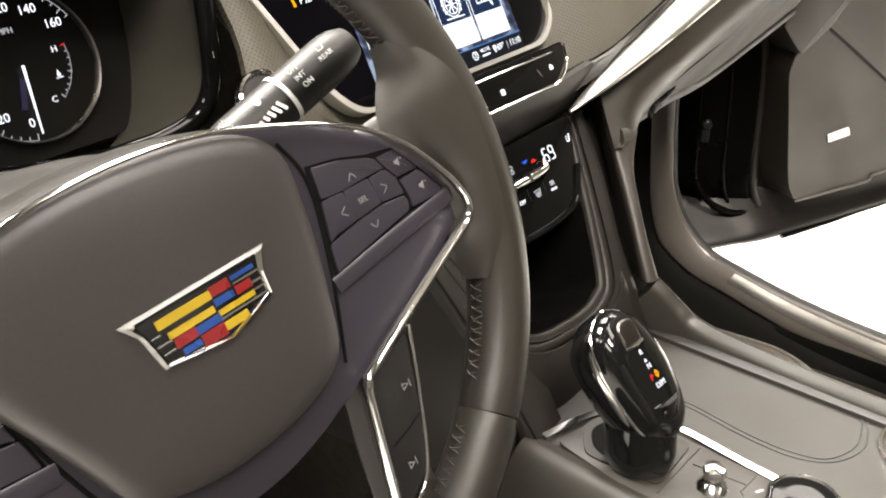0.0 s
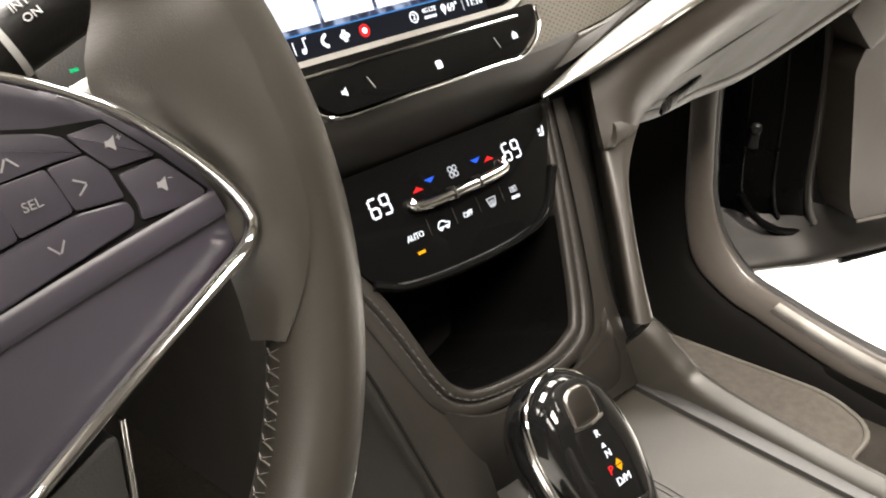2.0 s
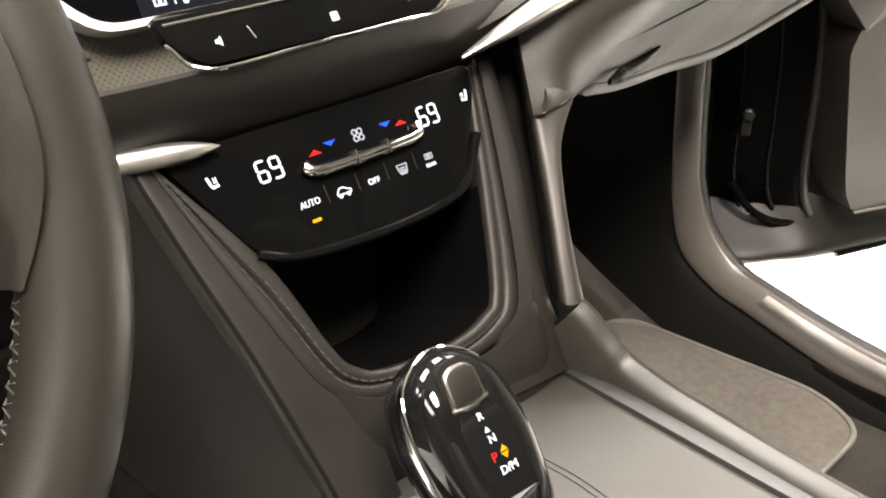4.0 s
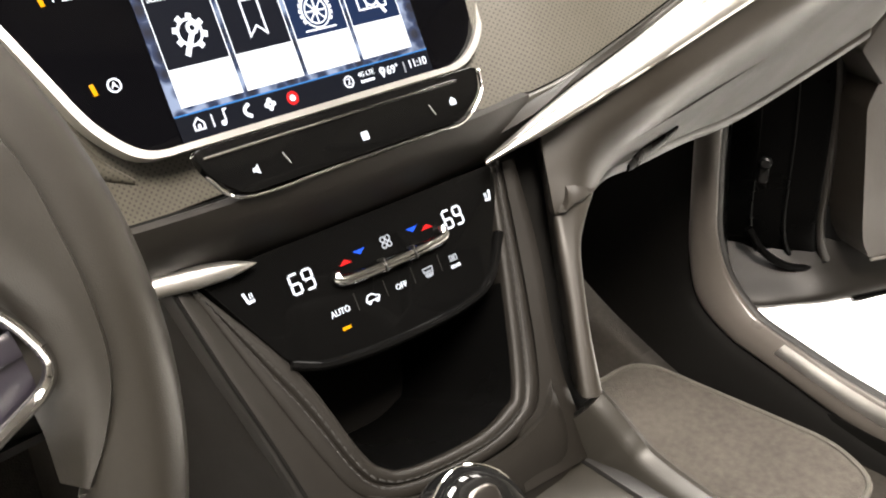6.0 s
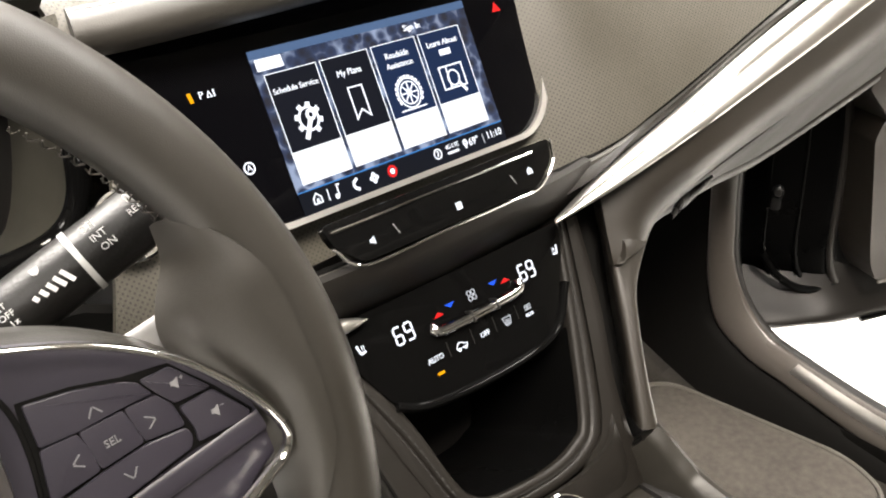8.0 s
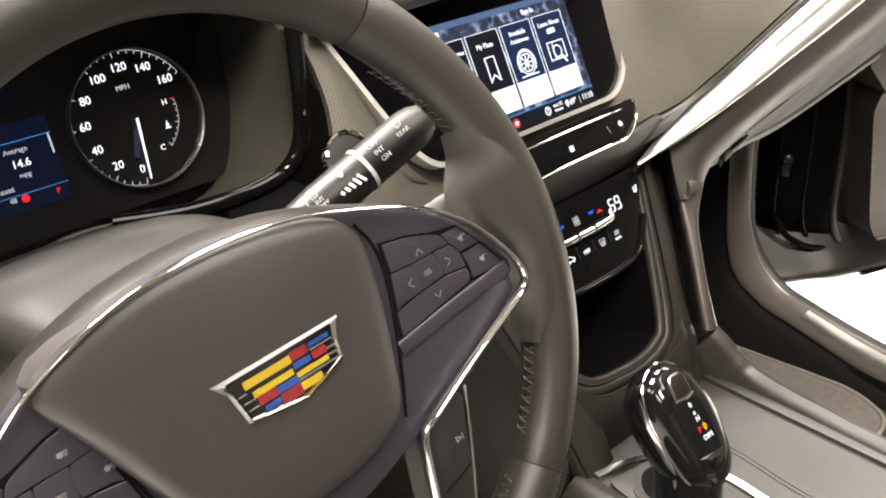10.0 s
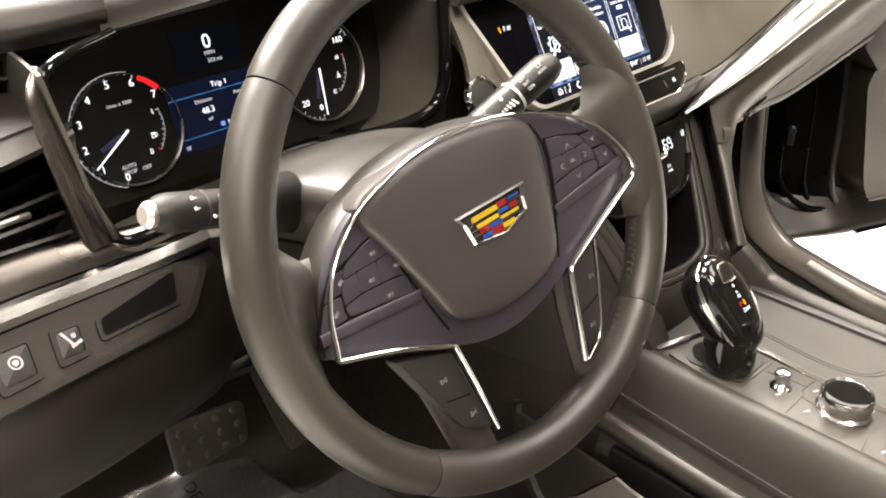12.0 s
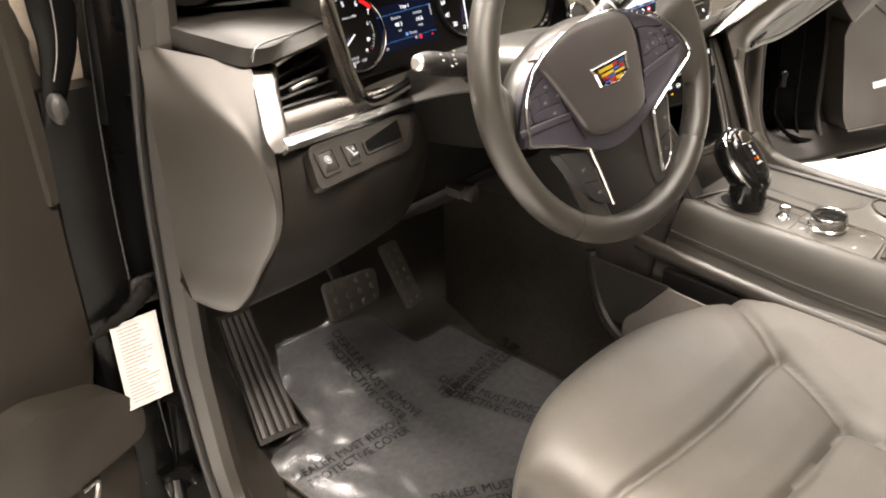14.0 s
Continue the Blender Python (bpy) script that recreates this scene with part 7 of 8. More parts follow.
part("pillar_trim", sweep(d_line, [(-0.020, -0.014), (0.018, -0.014), (0.020, 0.002), (0.012, 0.010), (-0.006, 0.012), (-0.018, 0.004)], up=(-0.75, -0.66, 0.1)), PANEL_PLASTIC, dsill, "rounded grey trim")
part("seal", sweep([v + Vector((-0.018, 0.014, 0)) for v in d_line], oval(0.006, 0.008, 10), up=(-0.75, -0.66, 0.1)), RUBBER, dsill, "black rubber seal")
part("seal", sweep([v + Vector((0.012, 0.012, 0)) for v in d_line], oval(0.005, 0.006, 10), up=(-0.75, -0.66, 0.1)), RUBBER, dsill, "black rubber seal")
kick2 = net([[(-0.338, 0.345, 0.95), (-0.325, 0.45, 0.95), (-0.30, 0.62, 0.95)],
             [(-0.335, 0.358, 0.72), (-0.315, 0.46, 0.70), (-0.28, 0.62, 0.70)],
             [(-0.335, 0.352, 0.60), (-0.295, 0.44, 0.58), (-0.24, 0.60, 0.60)],
             [(-0.333, 0.325, 0.48), (-0.275, 0.40, 0.46), (-0.21, 0.56, 0.50)],
             [(-0.330, 0.24, 0.42), (-0.262, 0.34, 0.41), (-0.20, 0.50, 0.40)]], 5, 5, 0.006)
tagged(part("kick_panel", kick2, PANEL_PLASTIC), "grey-brown plastic kick panel beside the foot rest", "panel", kind="structure")
pillar = thing("hinge_pillar", (-0.40, 0.43, 0.42), "glossy black painted hinge pillar of the car body", "pillar", kind="structure")
pl = curve([(-0.395, 0.435, 0.40), (-0.400, 0.440, 0.60), (-0.402, 0.440, 0.85), (-0.398, 0.438, 0.98), (-0.394, 0.436, 1.055)], 6)
pl_up = curve([(-0.350, 0.440, 1.00), (-0.345, 0.436, 1.10), (-0.334, 0.432, 1.20), (-0.318, 0.44, 1.34)], 6)
part("body", sweep(pl, [(-0.045, -0.012), (0.022, -0.014), (0.030, 0.002), (0.016, 0.018), (-0.010, 0.020), (-0.040, 0.008)], up=(0, -1, 0)), DEEP_BLACK, pillar)
jamb = net([[d_line[i], (d_line[i] + Vector((-0.014, 0.058, 0))), pl_at] for i, pl_at in ((0, Vector((-0.350, 0.425, 1.20))), (16, Vector((-0.368, 0.445, 1.015))), (32, Vector((-0.41, 0.465, 0.82))), (48, Vector((-0.41, 0.465, 0.62))), (56, Vector((-0.41, 0.46, 0.50))), (64, Vector((-0.41, 0.45, 0.42))), (72, Vector((-0.42, 0.40, 0.38))))], 5, 4, 0.004)
part("jamb", jamb, DEEP_BLACK, pillar, "black painted door jamb")
part("upper_body", sweep(pl_up, [(-0.024, -0.012), (0.022, -0.014), (0.030, 0.002), (0.016, 0.018), (-0.010, 0.020), (-0.024, 0.008)], up=(0, -1, 0)), DEEP_BLACK, pillar)
part("flange", sweep([v + Vector((0.017, -0.021, 0)) for v in pl[:-3]] + [v + Vector((-0.024, -0.010, 0)) for v in pl_up[8:]], oval(0.0022, 0.0022, 8), up=(0, -1, 0)), BLACK_PAINT, pillar, "black paint ridge")
part("hinge", merge(block(0.05, 0.02, 0.03, 0.005), shifted(lathe([(0.009, -0.02), (0.009, 0.02)], 14), pose(-0.01, -0.012, 0)), shifted(block(0.02, 0.012, 0.015, 0.003), pose(0.015, -0.016, 0.004))), BLACK_PAINT, pillar, "black hinge", m=pose(-0.385, 0.40, 0.48))
part("bolt", lathe([(0.007, 0), (0.007, 0.005), (0.005, 0.007)], 6), CHROME, pillar, "bright bolt", m=pose(-0.372, 0.385, 0.482, 75, 0, 0))
boot_w = thing("cable_boot", (-0.39, 0.40, 0.77), "folded black rubber cable boot between door and pillar", "cable boot")
bl_ = curve([(-0.455, 0.415, 0.744), (-0.430, 0.408, 0.757), (-0.400, 0.400, 0.774), (-0.380, 0.402, 0.786), (-0.362, 0.412, 0.790)], 10)
part("bellows", sweep(bl_, oval(0.013, 0.008, 14), up=(0, -1, 0), scales=[0.3 + 0.022 * i + 0.07 * math.sin(i * 1.1) for i in range(len(bl_))]), MATTE_BLACK, boot_w)
part("flange", prism(rounded(mm((-22, -16), (20, -20), (22, 18), (-16, 20)), 0.008), 0, 0.006, 0.002), RUBBER, boot_w, m=pose(-0.372, 0.412, 0.785, 90, 0, 0))

sticker = thing("hanging_card", (-0.40, 0.40, 0.634), "white printed card hanging in the door gap", "card")
o = Vector((-0.4295, 0.4050, 0.7575))
ex, ey = Vector((0.0610, -0.0045, -0.001)), Vector((-0.0055, -0.0120, -0.1225))
nrm = ey.cross(ex).normalized()
rotc = Matrix((ex.normalized(), -ey.normalized(), nrm)).transposed().to_4x4()
CARD = Matrix.Translation(o) @ rotc
part("sheet", prism(mm((0, -122.8), (61, -122.8), (61, 0), (0, 0)), -0.0006, 0.0), PAPER, sticker, m=CARD)
random.seed(4)
CARD_INK = material("card_ink", (0.17, 0.155, 0.15), 0.7)
yy = -8.0
for k in range(22):
    w = random.uniform(26, 45)
    if k in (6, 12, 17):
        w *= 0.6
    part("printed_line", prism(mm((7, yy - 1.5), (7 + w, yy - 1.5), (7 + w, yy), (7, yy)), 0.0001, 0.0003), CARD_INK, sticker, m=CARD)
    yy -= 5.0
part("printed_edge", ring(mm((3, -119.5), (58, -119.5), (58, -3.5), (3, -3.5)), mm((3.5, -119), (57.5, -119), (57.5, -4), (3.5, -4)), 0.0001, 0.0002), INK, sticker, m=CARD)

# ---- driver's door, open ----
ddoor = thing("driver_door", (-0.42, 0.44, 0.40), "open driver door with grey-brown inner panel and pocket", "car door", "front doors")


def on_door(s_, z, out):
    """A place on the door: s_ metres from the hinge, out metres towards the seats."""
    return Vector((-0.40, 0.45, z)) + Vector((-0.958, -0.287, 0)) * s_ + Vector((0.287, -0.958, 0)) * out


def door_plate(name, pts, out0, out1, mat, label, bevel=0.008):
    rot = Matrix((Vector((0.958, 0.287, 0)), Vector((0, 0, 1)), Vector((0.287, -0.958, 0)))).transposed().to_4x4()
    base = Matrix.Translation((-0.40, 0.45, 0)) @ rot
    return part(name, prism([(-s_, z) for s_, z in pts], out0, out1, bevel, 3), mat, ddoor, label, m=base)


door_plate("door_shell", [(1.0, 0.40), (0.03, 0.42), (0.008, 0.60), (0.006, 0.95), (0.02, 1.03), (0.06, 1.06), (1.0, 1.12)][::-1], -0.12, -0.03, DEEP_BLACK, "black painted door shell")
door_plate("upper_panel", rounded([(0.95, 0.62), (0.062, 0.645), (0.040, 0.72), (0.040, 0.83), (0.030, 0.95), (0.022, 1.09), (0.034, 1.16), (0.95, 1.18)][::-1], 0.02, 4), -0.03, 0.0, PANEL_PLASTIC, "smooth grey-brown upper panel")
door_plate("armrest", rounded([(0.95, 0.57), (0.032, 0.585), (0.026, 0.63), (0.060, 0.675), (0.16, 0.715), (0.95, 0.74)][::-1], 0.02, 4), -0.03, 0.045, PANEL_PLASTIC, "rounded armrest", 0.02)
door_plate("pocket", rounded([(0.95, 0.40), (0.055, 0.42), (0.034, 0.50), (0.032, 0.567), (0.95, 0.56)][::-1], 0.015, 3), -0.03, 0.02, PANEL_PLASTIC, "grey-brown door pocket")
strap = curve([on_door(0.050, 1.16, 0.002), on_door(0.050, 1.08, 0.004), on_door(0.048, 0.98, 0.004), on_door(0.046, 0.925, 0.002)], 6)
part("raised_strip", sweep(strap, [(-0.010, -0.003), (0.010, -0.003), (0.008, 0.004), (-0.008, 0.004)], up=(0.287, -0.958, 0)), PANEL_PLASTIC, ddoor, "pale raised strip")
pk = [on_door(0.16, 0.44, 0.022), on_door(0.13, 0.50, 0.023), on_door(0.105, 0.552, 0.023), on_door(0.13, 0.556, 0.023)]
part("pocket_edge", sweep(curve(pk, 5), oval(0.004, 0.003, 8), up=(0.287, -0.958, 0)), SATIN_METAL, ddoor, "bright pocket edge")
wf = curve([(-0.404, 0.410, 1.32), (-0.405, 0.410, 1.17), (-0.407, 0.412, 1.11), (-0.417, 0.418, 1.065), (-0.427, 0.425, 1.02)], 6)
part("window_frame", sweep(wf, oval(0.026, 0.010, 12), up=(0, -1, 0), scales=[1.0 - 0.6 * max(0.0, (i - 8) / 16) for i in range(len(wf))]), DEEP_BLACK, ddoor, "black window frame")
part("frame_trim", sweep([v + Vector((-0.001 - 0.0004 * i, -0.0115, 0)) for i, v in enumerate(wf[:18])], oval(0.0011, 0.0011, 8), up=(0, -1, 0)), DIAL_RING, ddoor, "thin bright trim line")
part("bumper", lathe([(0.004, -0.006), (0.012, -0.004), (0.014, 0.002), (0.010, 0.008), (0.003, 0.010)], 18), DARK_PLASTIC, ddoor, "round dark rubber bumper", m=pose(-0.424, 0.412, 1.040, 75, 0, 0) @ Matrix.Diagonal((0.85, 1.3, 1, 1)))
fender = part("front_fender", block(0.26, 0.02, 0.50, 0.008, 2, at=(-0.45, 0.52, 1.26)), material("beige_paint", (0.55, 0.47, 0.38), 0.3, coat=0.3))
tagged(fender, "pale beige painted body panel beyond the door gap", "fender", kind="structure")

# ---- driver's vent ----
vent = thing("air_vent", (-0.22, 0.22, 1.01), "black air vent with slats in a bright metal frame", "air vent")
bar_rows = [[(-31, 99, -1), (-16, 97, 0), (2, 90, -1), (3, 89, -6)], [(-55, 60, -1), (-41, 60, 0), (-24, 60, 0.5), (-22, 60, -6)], [(-78, 24, -1), (-62, 24, 0), (-47, 24, 0.5), (-45, 24, -6)], [(-79, 8, -2), (-69, 5, -2), (-56, 9, -2), (-53, 11, -7)]]
part("bright_bar", net([[Vector(p) * 0.001 for p in r] for r in bar_rows], 5, 5, 0.004), DIAL_RING, vent, "bright upright bar", m=LEFTP)
part("bright_rail", sweep(curve([(-0.062, 0.010, 0.001), (0.0, 0.001, 0.001), (0.09, -0.012, 0.001), (0.168, -0.021, 0.0)], 6), [(-0.0085, -0.008), (0.0085, -0.008), (0.0085, 0.001), (0.004, 0.005), (-0.004, 0.005), (-0.0085, 0.001)]), RAIL_METAL, vent, "bright metal rail", m=LEFTP)
ledge = net([[(-0.052, 0.019, -0.002), (0.02, 0.010, -0.002), (0.10, -0.003, -0.002), (0.178, -0.012, -0.002)],
             [(-0.044, 0.033, 0.000), (0.03, 0.022, 0.000), (0.11, 0.006, 0.000), (0.170, 0.000, 0.000)],
             [(-0.036, 0.044, -0.004), (0.04, 0.034, -0.004), (0.11, 0.018, -0.004), (0.162, 0.010, -0.004)],
             [(-0.030, 0.048, -0.030), (0.04, 0.038, -0.03), (0.11, 0.022, -0.03), (0.16, 0.014, -0.03)]], 5, 4, 0.003)
part("satin_ledge", ledge, VENT_SATIN, vent, "satin metal ledge", m=LEFTP)
part("throat", merge(prism(mm((-45, 40), (85, 20), (135, 108), (0, 100)), -0.075, -0.070)), DARK_PLASTIC, vent, m=LEFTP)
part("top_edge", sweep(curve([(0.0, 0.089, 0.0), (0.06, 0.096, -0.002), (0.125, 0.101, -0.006)], 6), oval(0.0030, 0.003, 8)), SATIN_METAL, vent, "thin bright edge", m=LEFTP)
part("top_wall", prism(mm((-4, 92), (128, 104), (128, 108), (-6, 98)), -0.07, -0.003), DARK_PLASTIC, vent, m=LEFTP)
part("side_wall", prism(mm((78, 26), (122, 100), (130, 100), (86, 24)), -0.07, -0.012), DARK_PLASTIC, vent, m=LEFTP)
for (x0, y0), (x1, y1) in (((-8, 79), (100, 84)), ((-17, 68), (92, 66)), ((-25, 58), (84, 50)), ((-31, 50), (78, 35))):
    part("slat", sweep([Vector((x0, y0, -16)) * 0.001, Vector(((x0 + x1) / 2, (y0 + y1) / 2, -15)) * 0.001, Vector((x1, y1, -18)) * 0.001], [(-0.0012, -0.02), (0.0012, -0.02), (0.0014, 0.004), (-0.0014, 0.004)]), DARK_PLASTIC, vent, "thin black slat", m=LEFTP)
for q in range(6):
    part("vane", prism(mm((-8 + 17 * q, 44 - 2 * q), (-6 + 17 * q, 44 - 2 * q), (16 + 17 * q, 92), (14 + 17 * q, 92)), -0.05, -0.040), DARK_PLASTIC, vent, m=LEFTP)
part("handle", sweep(curve([(0.012, 0.0605, -0.010), (0.034, 0.0600, -0.007), (0.056, 0.0585, -0.010)], 5), oval(0.0028, 0.003, 10)), SATIN_METAL, vent, "bright slider handle", m=LEFTP)

# ---- driver's switch panel ----
switches = thing("switch_panel", (-0.20, 0.17, 0.98), "grey switch panel with two buttons and a small pocket", "switch panel")
SWP = LEFTP @ pose(0, 0, -0.001)
part("raised_frame", ring(rounded(mm((-36, -4), (-60, -50), (106, -68), (150, -38), (128, -26)), 0.012, 5), rounded(mm((-32, -7), (-54, -46), (103, -63), (142, -37), (126, -29)), 0.011, 5), -0.01, 0.0011), SHADED_PLASTIC, switches, "raised rim", m=SWP)
part("face_plate", prism(rounded(mm((-32, -7), (-54, -46), (103, -63), (142, -37), (126, -29)), 0.011, 5), -0.01, 0.0008), material("switch_face", (0.0100, 0.0085, 0.0066), 0.6, grain=0.15, spec=0.15), switches, "dark face plate", m=SWP)
for (x, y), w, h in (((-22, -27), 30, 30), ((17, -33), 24, 26)):
    fr_ = rounded(mm((x - w / 2 + 3, y + h / 2), (x - w / 2 - 6, y - h / 2), (x + w / 2 - 6, y - h / 2 - 3), (x + w / 2 + 3, y + h / 2 - 3)), 0.004, 3)
    fi_ = rounded(mm((x - w / 2 + 6, y + h / 2 - 4), (x - w / 2 - 1, y - h / 2 + 4), (x + w / 2 - 8, y - h / 2 + 1), (x + w / 2 - 1, y + h / 2 - 7)), 0.003, 3)
    part("button_frame", ring(fr_, fi_, -0.008, 0.0028), SHADED_PLASTIC, switches, "dark button frame", m=SWP)
    part("button", prism(fi_, -0.008, 0.0025, 0.002), STALK_BLACK, switches, "dark button", m=SWP)
part("button_mark", merge(lathe([(0.0036, 0), (0.0048, 0), (0.0048, 0.0004), (0.0036, 0.0004)], 18, False), disc(0.0022, 0, 0.0004, 12)), PRINT, switches, "pale printed brake mark", m=SWP @ pose(-0.0225, -0.027, 0.0026))
part("button_mark", merge(shifted(block(0.002, 0.012, 0.0005, 0), pose(-0.001, 0.001, 0, 0, 0, 15)), shifted(block(0.009, 0.0022, 0.0005, 0), pose(0.003, -0.005, 0, 0, 0, 5)), shifted(disc(0.0018, 0, 0.0005, 10), pose(0.004, 0.001, 0))), PRINT, switches, "pale printed pedal mark", m=SWP @ pose(0.016, -0.0325, 0.0028))
pocket_o = rounded(mm((40, -30), (34, -46), (104, -54), (120, -28)), 0.004, 3)
pocket_i = rounded(mm((43, -32), (38, -44), (103, -51), (116, -30)), 0.004, 3)
part("pocket_rim", ring(pocket_o, pocket_i, -0.006, 0.0026), SHADED_PLASTIC, switches, "pocket rim", m=SWP)
# no hollow here: a black plate gives the pocket its inner shade
part("pocket", prism(pocket_i, -0.004, 0.0022), material("pocket_black", (0.003, 0.003, 0.003), 0.9, spec=0.0), switches, "flat black plate for the shade inside the pocket", m=SWP)

# ---- console details ----
sel_z = ZT + 0.002
part("gate", prism(rounded([(0.312, -0.062), (0.366, -0.060), (0.366, 0.004), (0.335, 0.014), (0.308, -0.004)], 0.008), sel_z - 0.002, sel_z + 0.0015, 0.001), SOFT_PLASTIC, console, "grey selector gate")
# black plate laid on the gate in place of a shaded opening
part("gate_slot", prism(rounded([(0.317, -0.056), (0.357, -0.054), (0.357, -0.002), (0.334, 0.008), (0.314, -0.008)], 0.012, 5), sel_z, sel_z + 0.002), MATTE_BLACK, console, "flat black plate for the shade in the gate slot")
for pts in ([(0.366, -0.066), (0.306, -0.064)], [(0.366, -0.110), (0.344, -0.108), (0.340, -0.112), (0.302, -0.113)], [(0.334, -0.113), (0.330, -0.135)], [(0.300, -0.185), (0.320, -0.182)], [(0.348, -0.070), (0.352, -0.108)]):
    part("panel_joint", sweep([(x, y, sel_z + 0.0002) for x, y in pts], oval(0.0006, 0.0006, 6)), DARK_PLASTIC, console)
for x, y in ((0.352, -0.118), (0.318, -0.126), (0.322, -0.095), (0.350, -0.195), (0.312, -0.200)):
    part("key_mark", block(0.006, 0.0012, 0.0004, 0.0001), PAPER, console, "small pale key mark", m=pose(x, y, sel_z + 0.0003, 0, 0, -30))
part("small_knob", lathe([(0.0135, 0.0), (0.012, 0.002), (0.0075, 0.006), (0.0085, 0.010), (0.0098, 0.015), (0.0085, 0.0185), (0.004, 0.0195)], 10), RAIL_METAL, console, "small faceted chrome knob", m=pose(0.336, -0.0905, sel_z) @ Matrix.Diagonal((0.85, 0.85, 0.95, 1)))
dial_m = pose(0.342, -0.150, sel_z) @ Matrix.Diagonal((0.88, 0.88, 1.0, 1))
dial_k = part("rotary_dial", lathe([(0.029, 0.0), (0.0295, 0.004), (0.027, 0.006), (0.0275, 0.016), (0.0272, 0.0195), (0.0258, 0.0210), (0.0245, 0.0195)], 40), RAIL_METAL, console, "chrome rotary dial", m=dial_m)
part("dial_top", lathe([(0.0246, 0.017), (0.0244, 0.0198), (0.0215, 0.0204), (0.012, 0.0198)], 32), PIANO, dial_k, "glossy black dial top", m=dial_m)
cup = lathe([(0.038, -0.05), (0.0385, 0.001), (0.0400, 0.0035), (0.0425, 0.0035), (0.044, 0.0005), (0.044, -0.004)], 40, False)
part("cup_ring", cup, CHROME, console, "bright cup holder ring", m=pose(0.466, -0.205, ZT))
for k in (0.0, 0.0042):
    part("seam_line", sweep(curve([(0.402 + k, 0.02, ZT + 0.0004), (0.407 + k, -0.03, ZT + 0.0004), (0.401 + k, -0.085, ZT + 0.0004), (0.402 + k, -0.122 + k, ZT + 0.0004), (0.416, -0.147 + k * 1.2, ZT + 0.0004), (0.445, -0.158 + k * 1.2, ZT + 0.0004), (0.476, -0.150 + k, ZT + 0.0004)], 6), oval(0.0007, 0.0006, 6)), DARK_PLASTIC, console)
part("groove", block(0.014, 0.80, 0.02, 0.002, at=(0.4825, -0.345, ZT - 0.006)), RUBBER, console, "dark rubber groove")
side_seam = curve([(0.2615, 0.04, 0.748), (0.2555, -0.1, 0.742), (0.252, -0.22, 0.740), (0.252, -0.6, 0.742)], 8)
part("side_seam", sweep(side_seam, oval(0.0012, 0.0012, 6)), DARK_PLASTIC, console)
part("side_stitching", stitches([v + Vector((-0.001, 0, 0.006)) for v in side_seam], (-1, 0, 0.3)), STITCH, console)
part("side_lip", sweep(curve([(0.246, 0.085, 0.722), (0.240, -0.08, 0.714), (0.237, -0.22, 0.711), (0.237, -0.6, 0.711)], 6), oval(0.009, 0.013, 12)), PANEL_PLASTIC, console, "grey-brown lower rail")
# solid black block in place of the shade below the rail
part("shadow_gap", block(0.018, 0.76, 0.10, 0.004, at=(0.241, -0.35, 0.650)), MATTE_BLACK, console, "black block for the shade under the rail")
tun = thing("tunnel_trim", (0.23, 0.05, 0.40), "pale grey plastic trim at the foot of the console", "trim panel")
part("upper_face", net([[(0.247, 0.165, 0.665), (0.238, 0.100, 0.672), (0.226, 0.012, 0.680)],
                        [(0.247, 0.150, 0.620), (0.240, 0.100, 0.625), (0.230, 0.052, 0.630)],
                        [(0.245, 0.130, 0.570), (0.242, 0.110, 0.572), (0.237, 0.088, 0.575)]], 4, 4, 0.004), PANEL_PLASTIC, tun, "grey-brown plastic face")
part("lower_face", net([[(0.223, 0.010, 0.680), (0.215, -0.04, 0.682), (0.209, -0.25, 0.68)],
                        [(0.225, 0.050, 0.629), (0.211, -0.03, 0.620), (0.204, -0.25, 0.61)],
                        [(0.232, 0.087, 0.574), (0.211, 0.00, 0.555), (0.200, -0.25, 0.54)],
                        [(0.225, 0.060, 0.46), (0.205, 0.00, 0.45), (0.195, -0.25, 0.44)]], 5, 5, 0.004), PALE_PLASTIC, tun, "pale smooth plastic face")
part("black_edge", sweep(curve([(0.252, 0.172, 0.67), (0.246, 0.150, 0.60), (0.238, 0.120, 0.562), (0.226, 0.07, 0.545), (0.212, 0.02, 0.53), (0.20, -0.08, 0.50)], 6), oval(0.008, 0.010, 8)), RUBBER, tun, "black rubber edge")

# gear letters
part("button_recess", prism(rounded(mm((-12.5, 12.5), (11.0, 12.5), (10.5, 33), (5, 37.5), (-6, 37.5), (-11.5, 33)), 0.005, 4), 0.002, 0.0082, 0.0012), MATTE_BLACK, shift, "dark recess", m=SH)
part("release_button", prism(rounded(mm((-10.5, 15.5), (9.0, 15.5), (8.5, 31), (4, 34.5), (-5, 34.5), (-9.5, 31)), 0.004, 4), 0.004, 0.0098, 0.0022, 3), VENT_SATIN, shift, "satin grey release button", m=SH)
part("button_edge", sweep(curve([(-0.0108, 0.0158, 0.0082), (-0.001, 0.0146, 0.0092), (0.0094, 0.0158, 0.0082)], 6), oval(0.0014, 0.0012, 8)), CHROME, shift, "bright lower edge", m=SH)
for body, x, y, size, mat in (("R", 0.5, 9, 5.2, W_GLOW), ("N", 1.8, -2, 5.2, W_GLOW), ("P", -0.8, -9.8, 6, RED_GLOW), ("D/M", 4.2, -16.5, 5.4, W_GLOW)):
    words(body, size * 0.001, SH @ pose(x * 0.001, y * 0.001, 0.0098), mat, shift, "letter", "lit letter")
part("arrow_mark", prism(mm((-2, 2), (2, 2), (0, 5)), 0.0094, 0.0098), W_GLOW, shift, "lit arrow", m=SH @ pose(0.0012, 0.0, 0) @ Matrix.Diagonal((0.7, 0.8, 1, 1)))
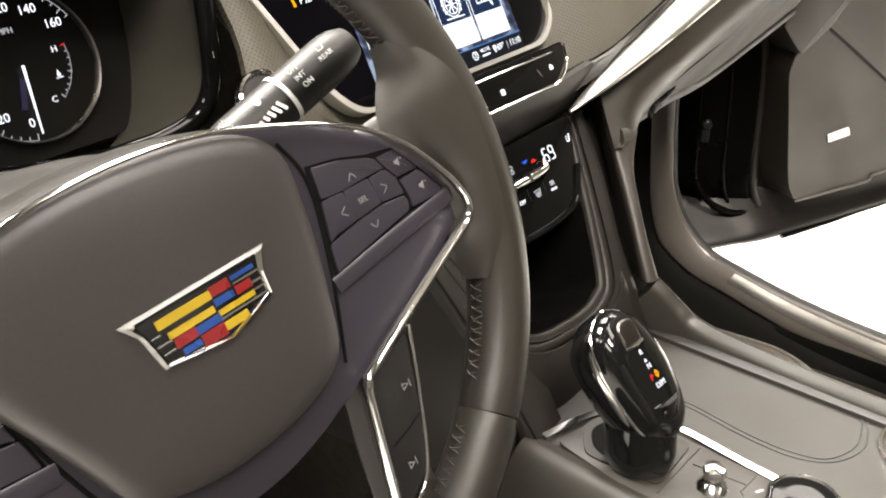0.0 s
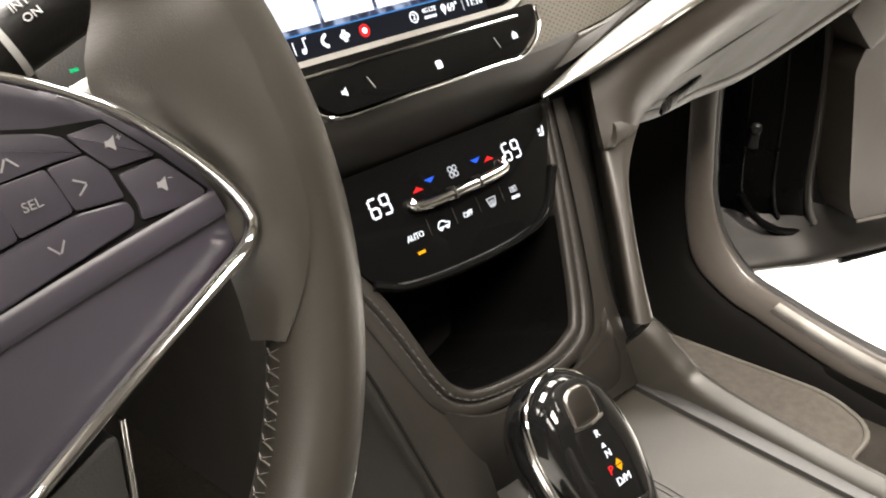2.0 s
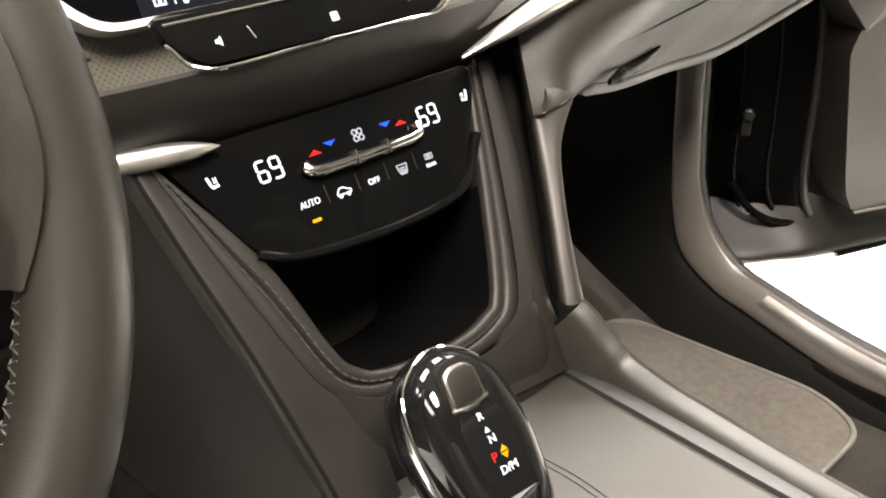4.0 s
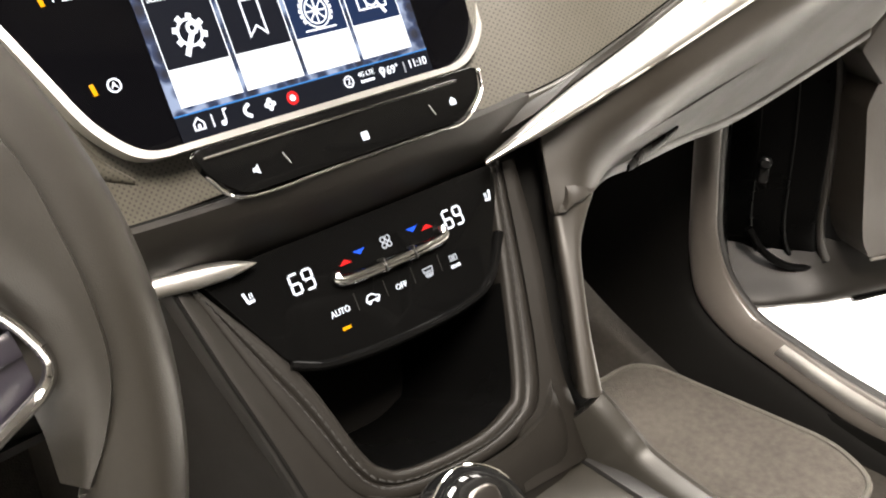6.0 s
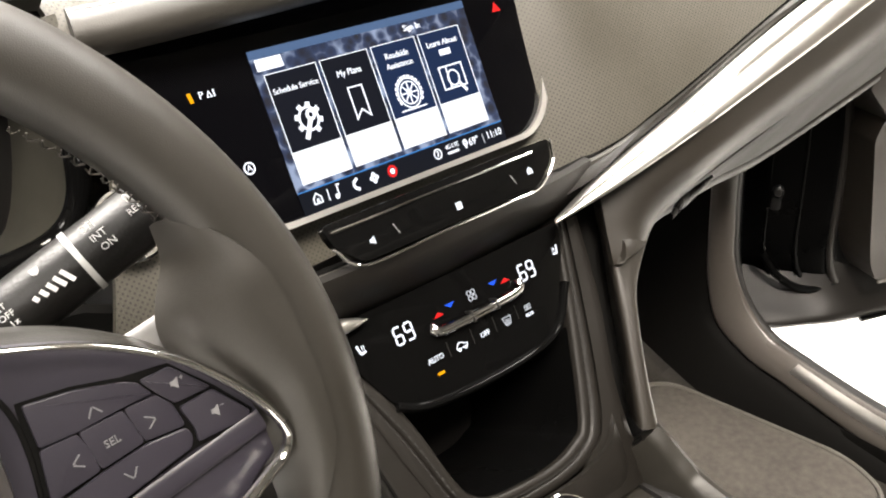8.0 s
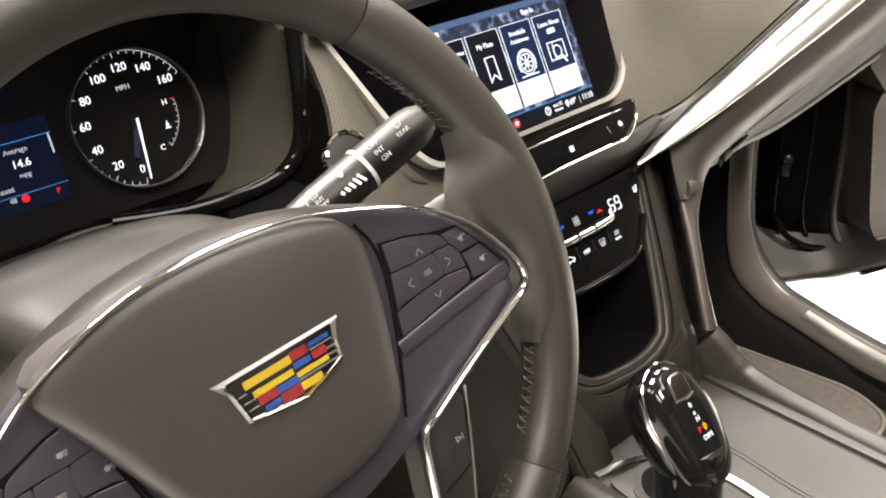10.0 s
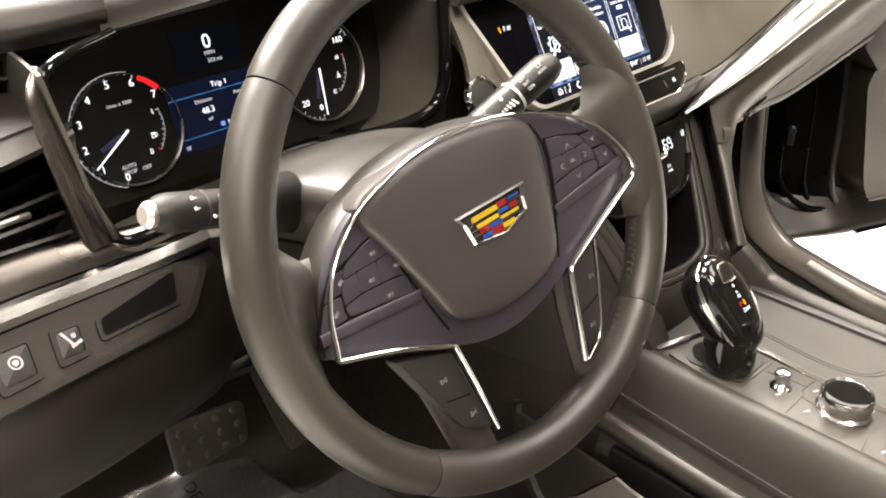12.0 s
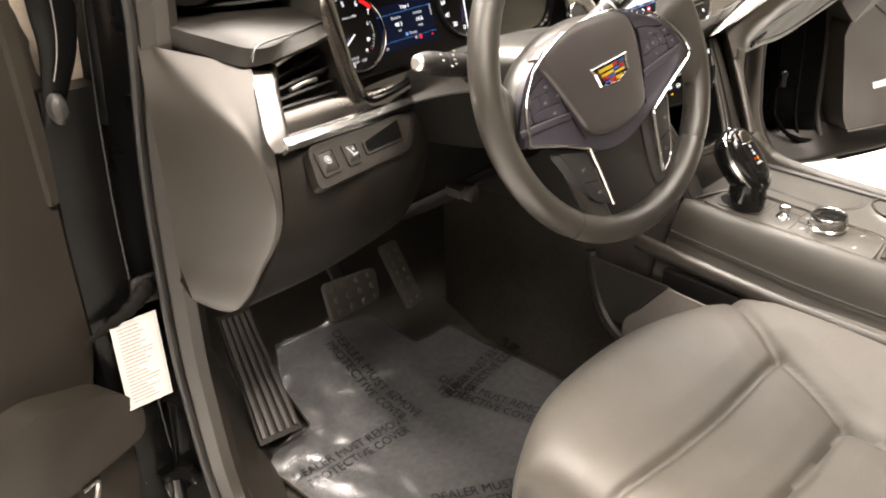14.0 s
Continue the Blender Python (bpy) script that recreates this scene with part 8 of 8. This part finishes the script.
part("arrow_mark", merge(prism(mm((3.2, -8.9), (7.2, -8.9), (5.2, -6.2)), 0.0094, 0.0098), prism(mm((3.2, -9.6), (5.2, -12.3), (7.2, -9.6)), 0.0094, 0.0098)), AMBER_GLOW, shift, "lit amber arrows", m=SH)

# ---- pedals and mats, small things ----
for i in range(4):
    for j in range(3):
        part("stud", lathe([(0.0055, 0), (0.0055, 0.002), (0.004, 0.003)], 10), PEDAL_RUBBER, brake, m=BR @ pose(-0.033 + 0.025 * i, -0.019 + 0.02 * j, 0.0))
AC = pose(0.142, 0.497, 0.545, 62, 0, -4) @ pose(0, 0, 0, 0, 0, 6)
for j in range(6):
    for i in range(2):
        part("stud", lathe([(0.004, 0), (0.004, 0.002), (0.003, 0.0028)], 8), PEDAL_RUBBER, accel, m=AC @ pose(-0.009 + 0.016 * i, -0.048 + 0.019 * j, 0.0))
FILM = bpy.data.materials.new("clear_film")
FILM.use_nodes = True
ft = FILM.node_tree
ft.nodes.remove(ft.nodes["Principled BSDF"])
clear, shine, both = ft.nodes.new("ShaderNodeBsdfTransparent"), ft.nodes.new("ShaderNodeBsdfGlossy"), ft.nodes.new("ShaderNodeMixShader")
clear.inputs["Color"].default_value = (0.84, 0.88, 0.95, 1)
shine.inputs["Roughness"].default_value = 0.30
both.inputs["Fac"].default_value = 0.12
ft.links.new(clear.outputs[0], both.inputs[1])
ft.links.new(shine.outputs[0], both.inputs[2])
ft.links.new(both.outputs[0], ft.nodes["Material Output"].inputs["Surface"])
film = net(MAT_ROWS, 26, 24, 0.0)
for v in film.verts:
    edge = 1.0 + 1.7 * max(0.0, min(1.0, (-0.085 - v.co.x) / 0.06)) + 1.2 * max(0.0, (v.co.y - 0.40) / 0.12)
    v.co.z += 0.0020 * edge * (noise.noise(v.co * 26) + 0.6 * noise.noise(Vector((v.co.x * 24, v.co.y * 70, 3.0))) + 0.10 * (edge - 1.0) * noise.noise(Vector((v.co.x * 90 + v.co.y * 60, v.co.y * 40, 7.0)))) + 0.012
sheet = BVHTree.FromBMesh(film)
cover = part("mat_cover", film, FILM, None, sharp=180)
tagged(cover, "clear wrinkled plastic film over the floor mat, with printed warning", "plastic cover")
DARK_INK = material("film_ink", (0.012, 0.012, 0.014), 0.8, spec=0.1)
for x, y, a in ((-0.136, 0.318, -5), (0.100, 0.247, -75), (0.160, 0.318, 9), (-0.018, 0.415, -90), (-0.043, 0.095, -31)):
    for k, line in enumerate(("DEALER MUST REMOVE", "PROTECTIVE COVER")):
        ob = words(line, 0.024, pose(x, y, 0.43, 0, 0, a) @ pose(0, 0.011 - 0.024 * k, 0), DARK_INK, cover, "printed_warning", "dark printed letters", squeeze=0.85)
        for v in ob.data.vertices:
            spot = sheet.ray_cast(Vector((v.co.x, v.co.y, 0.8)), Vector((0, 0, -1)))[0]
            v.co.z = (spot.z if spot else 0.42) + 0.0008
part("release_lever", merge(block(0.035, 0.03, 0.014, 0.005, at=(0.03, 0.24, 0.835)), shifted(lathe([(0.012, 0), (0.012, 0.01), (0.009, 0.012)], 16), pose(0.03, 0.226, 0.835, 90))), SOFT_PLASTIC, column, "grey adjustment lever")
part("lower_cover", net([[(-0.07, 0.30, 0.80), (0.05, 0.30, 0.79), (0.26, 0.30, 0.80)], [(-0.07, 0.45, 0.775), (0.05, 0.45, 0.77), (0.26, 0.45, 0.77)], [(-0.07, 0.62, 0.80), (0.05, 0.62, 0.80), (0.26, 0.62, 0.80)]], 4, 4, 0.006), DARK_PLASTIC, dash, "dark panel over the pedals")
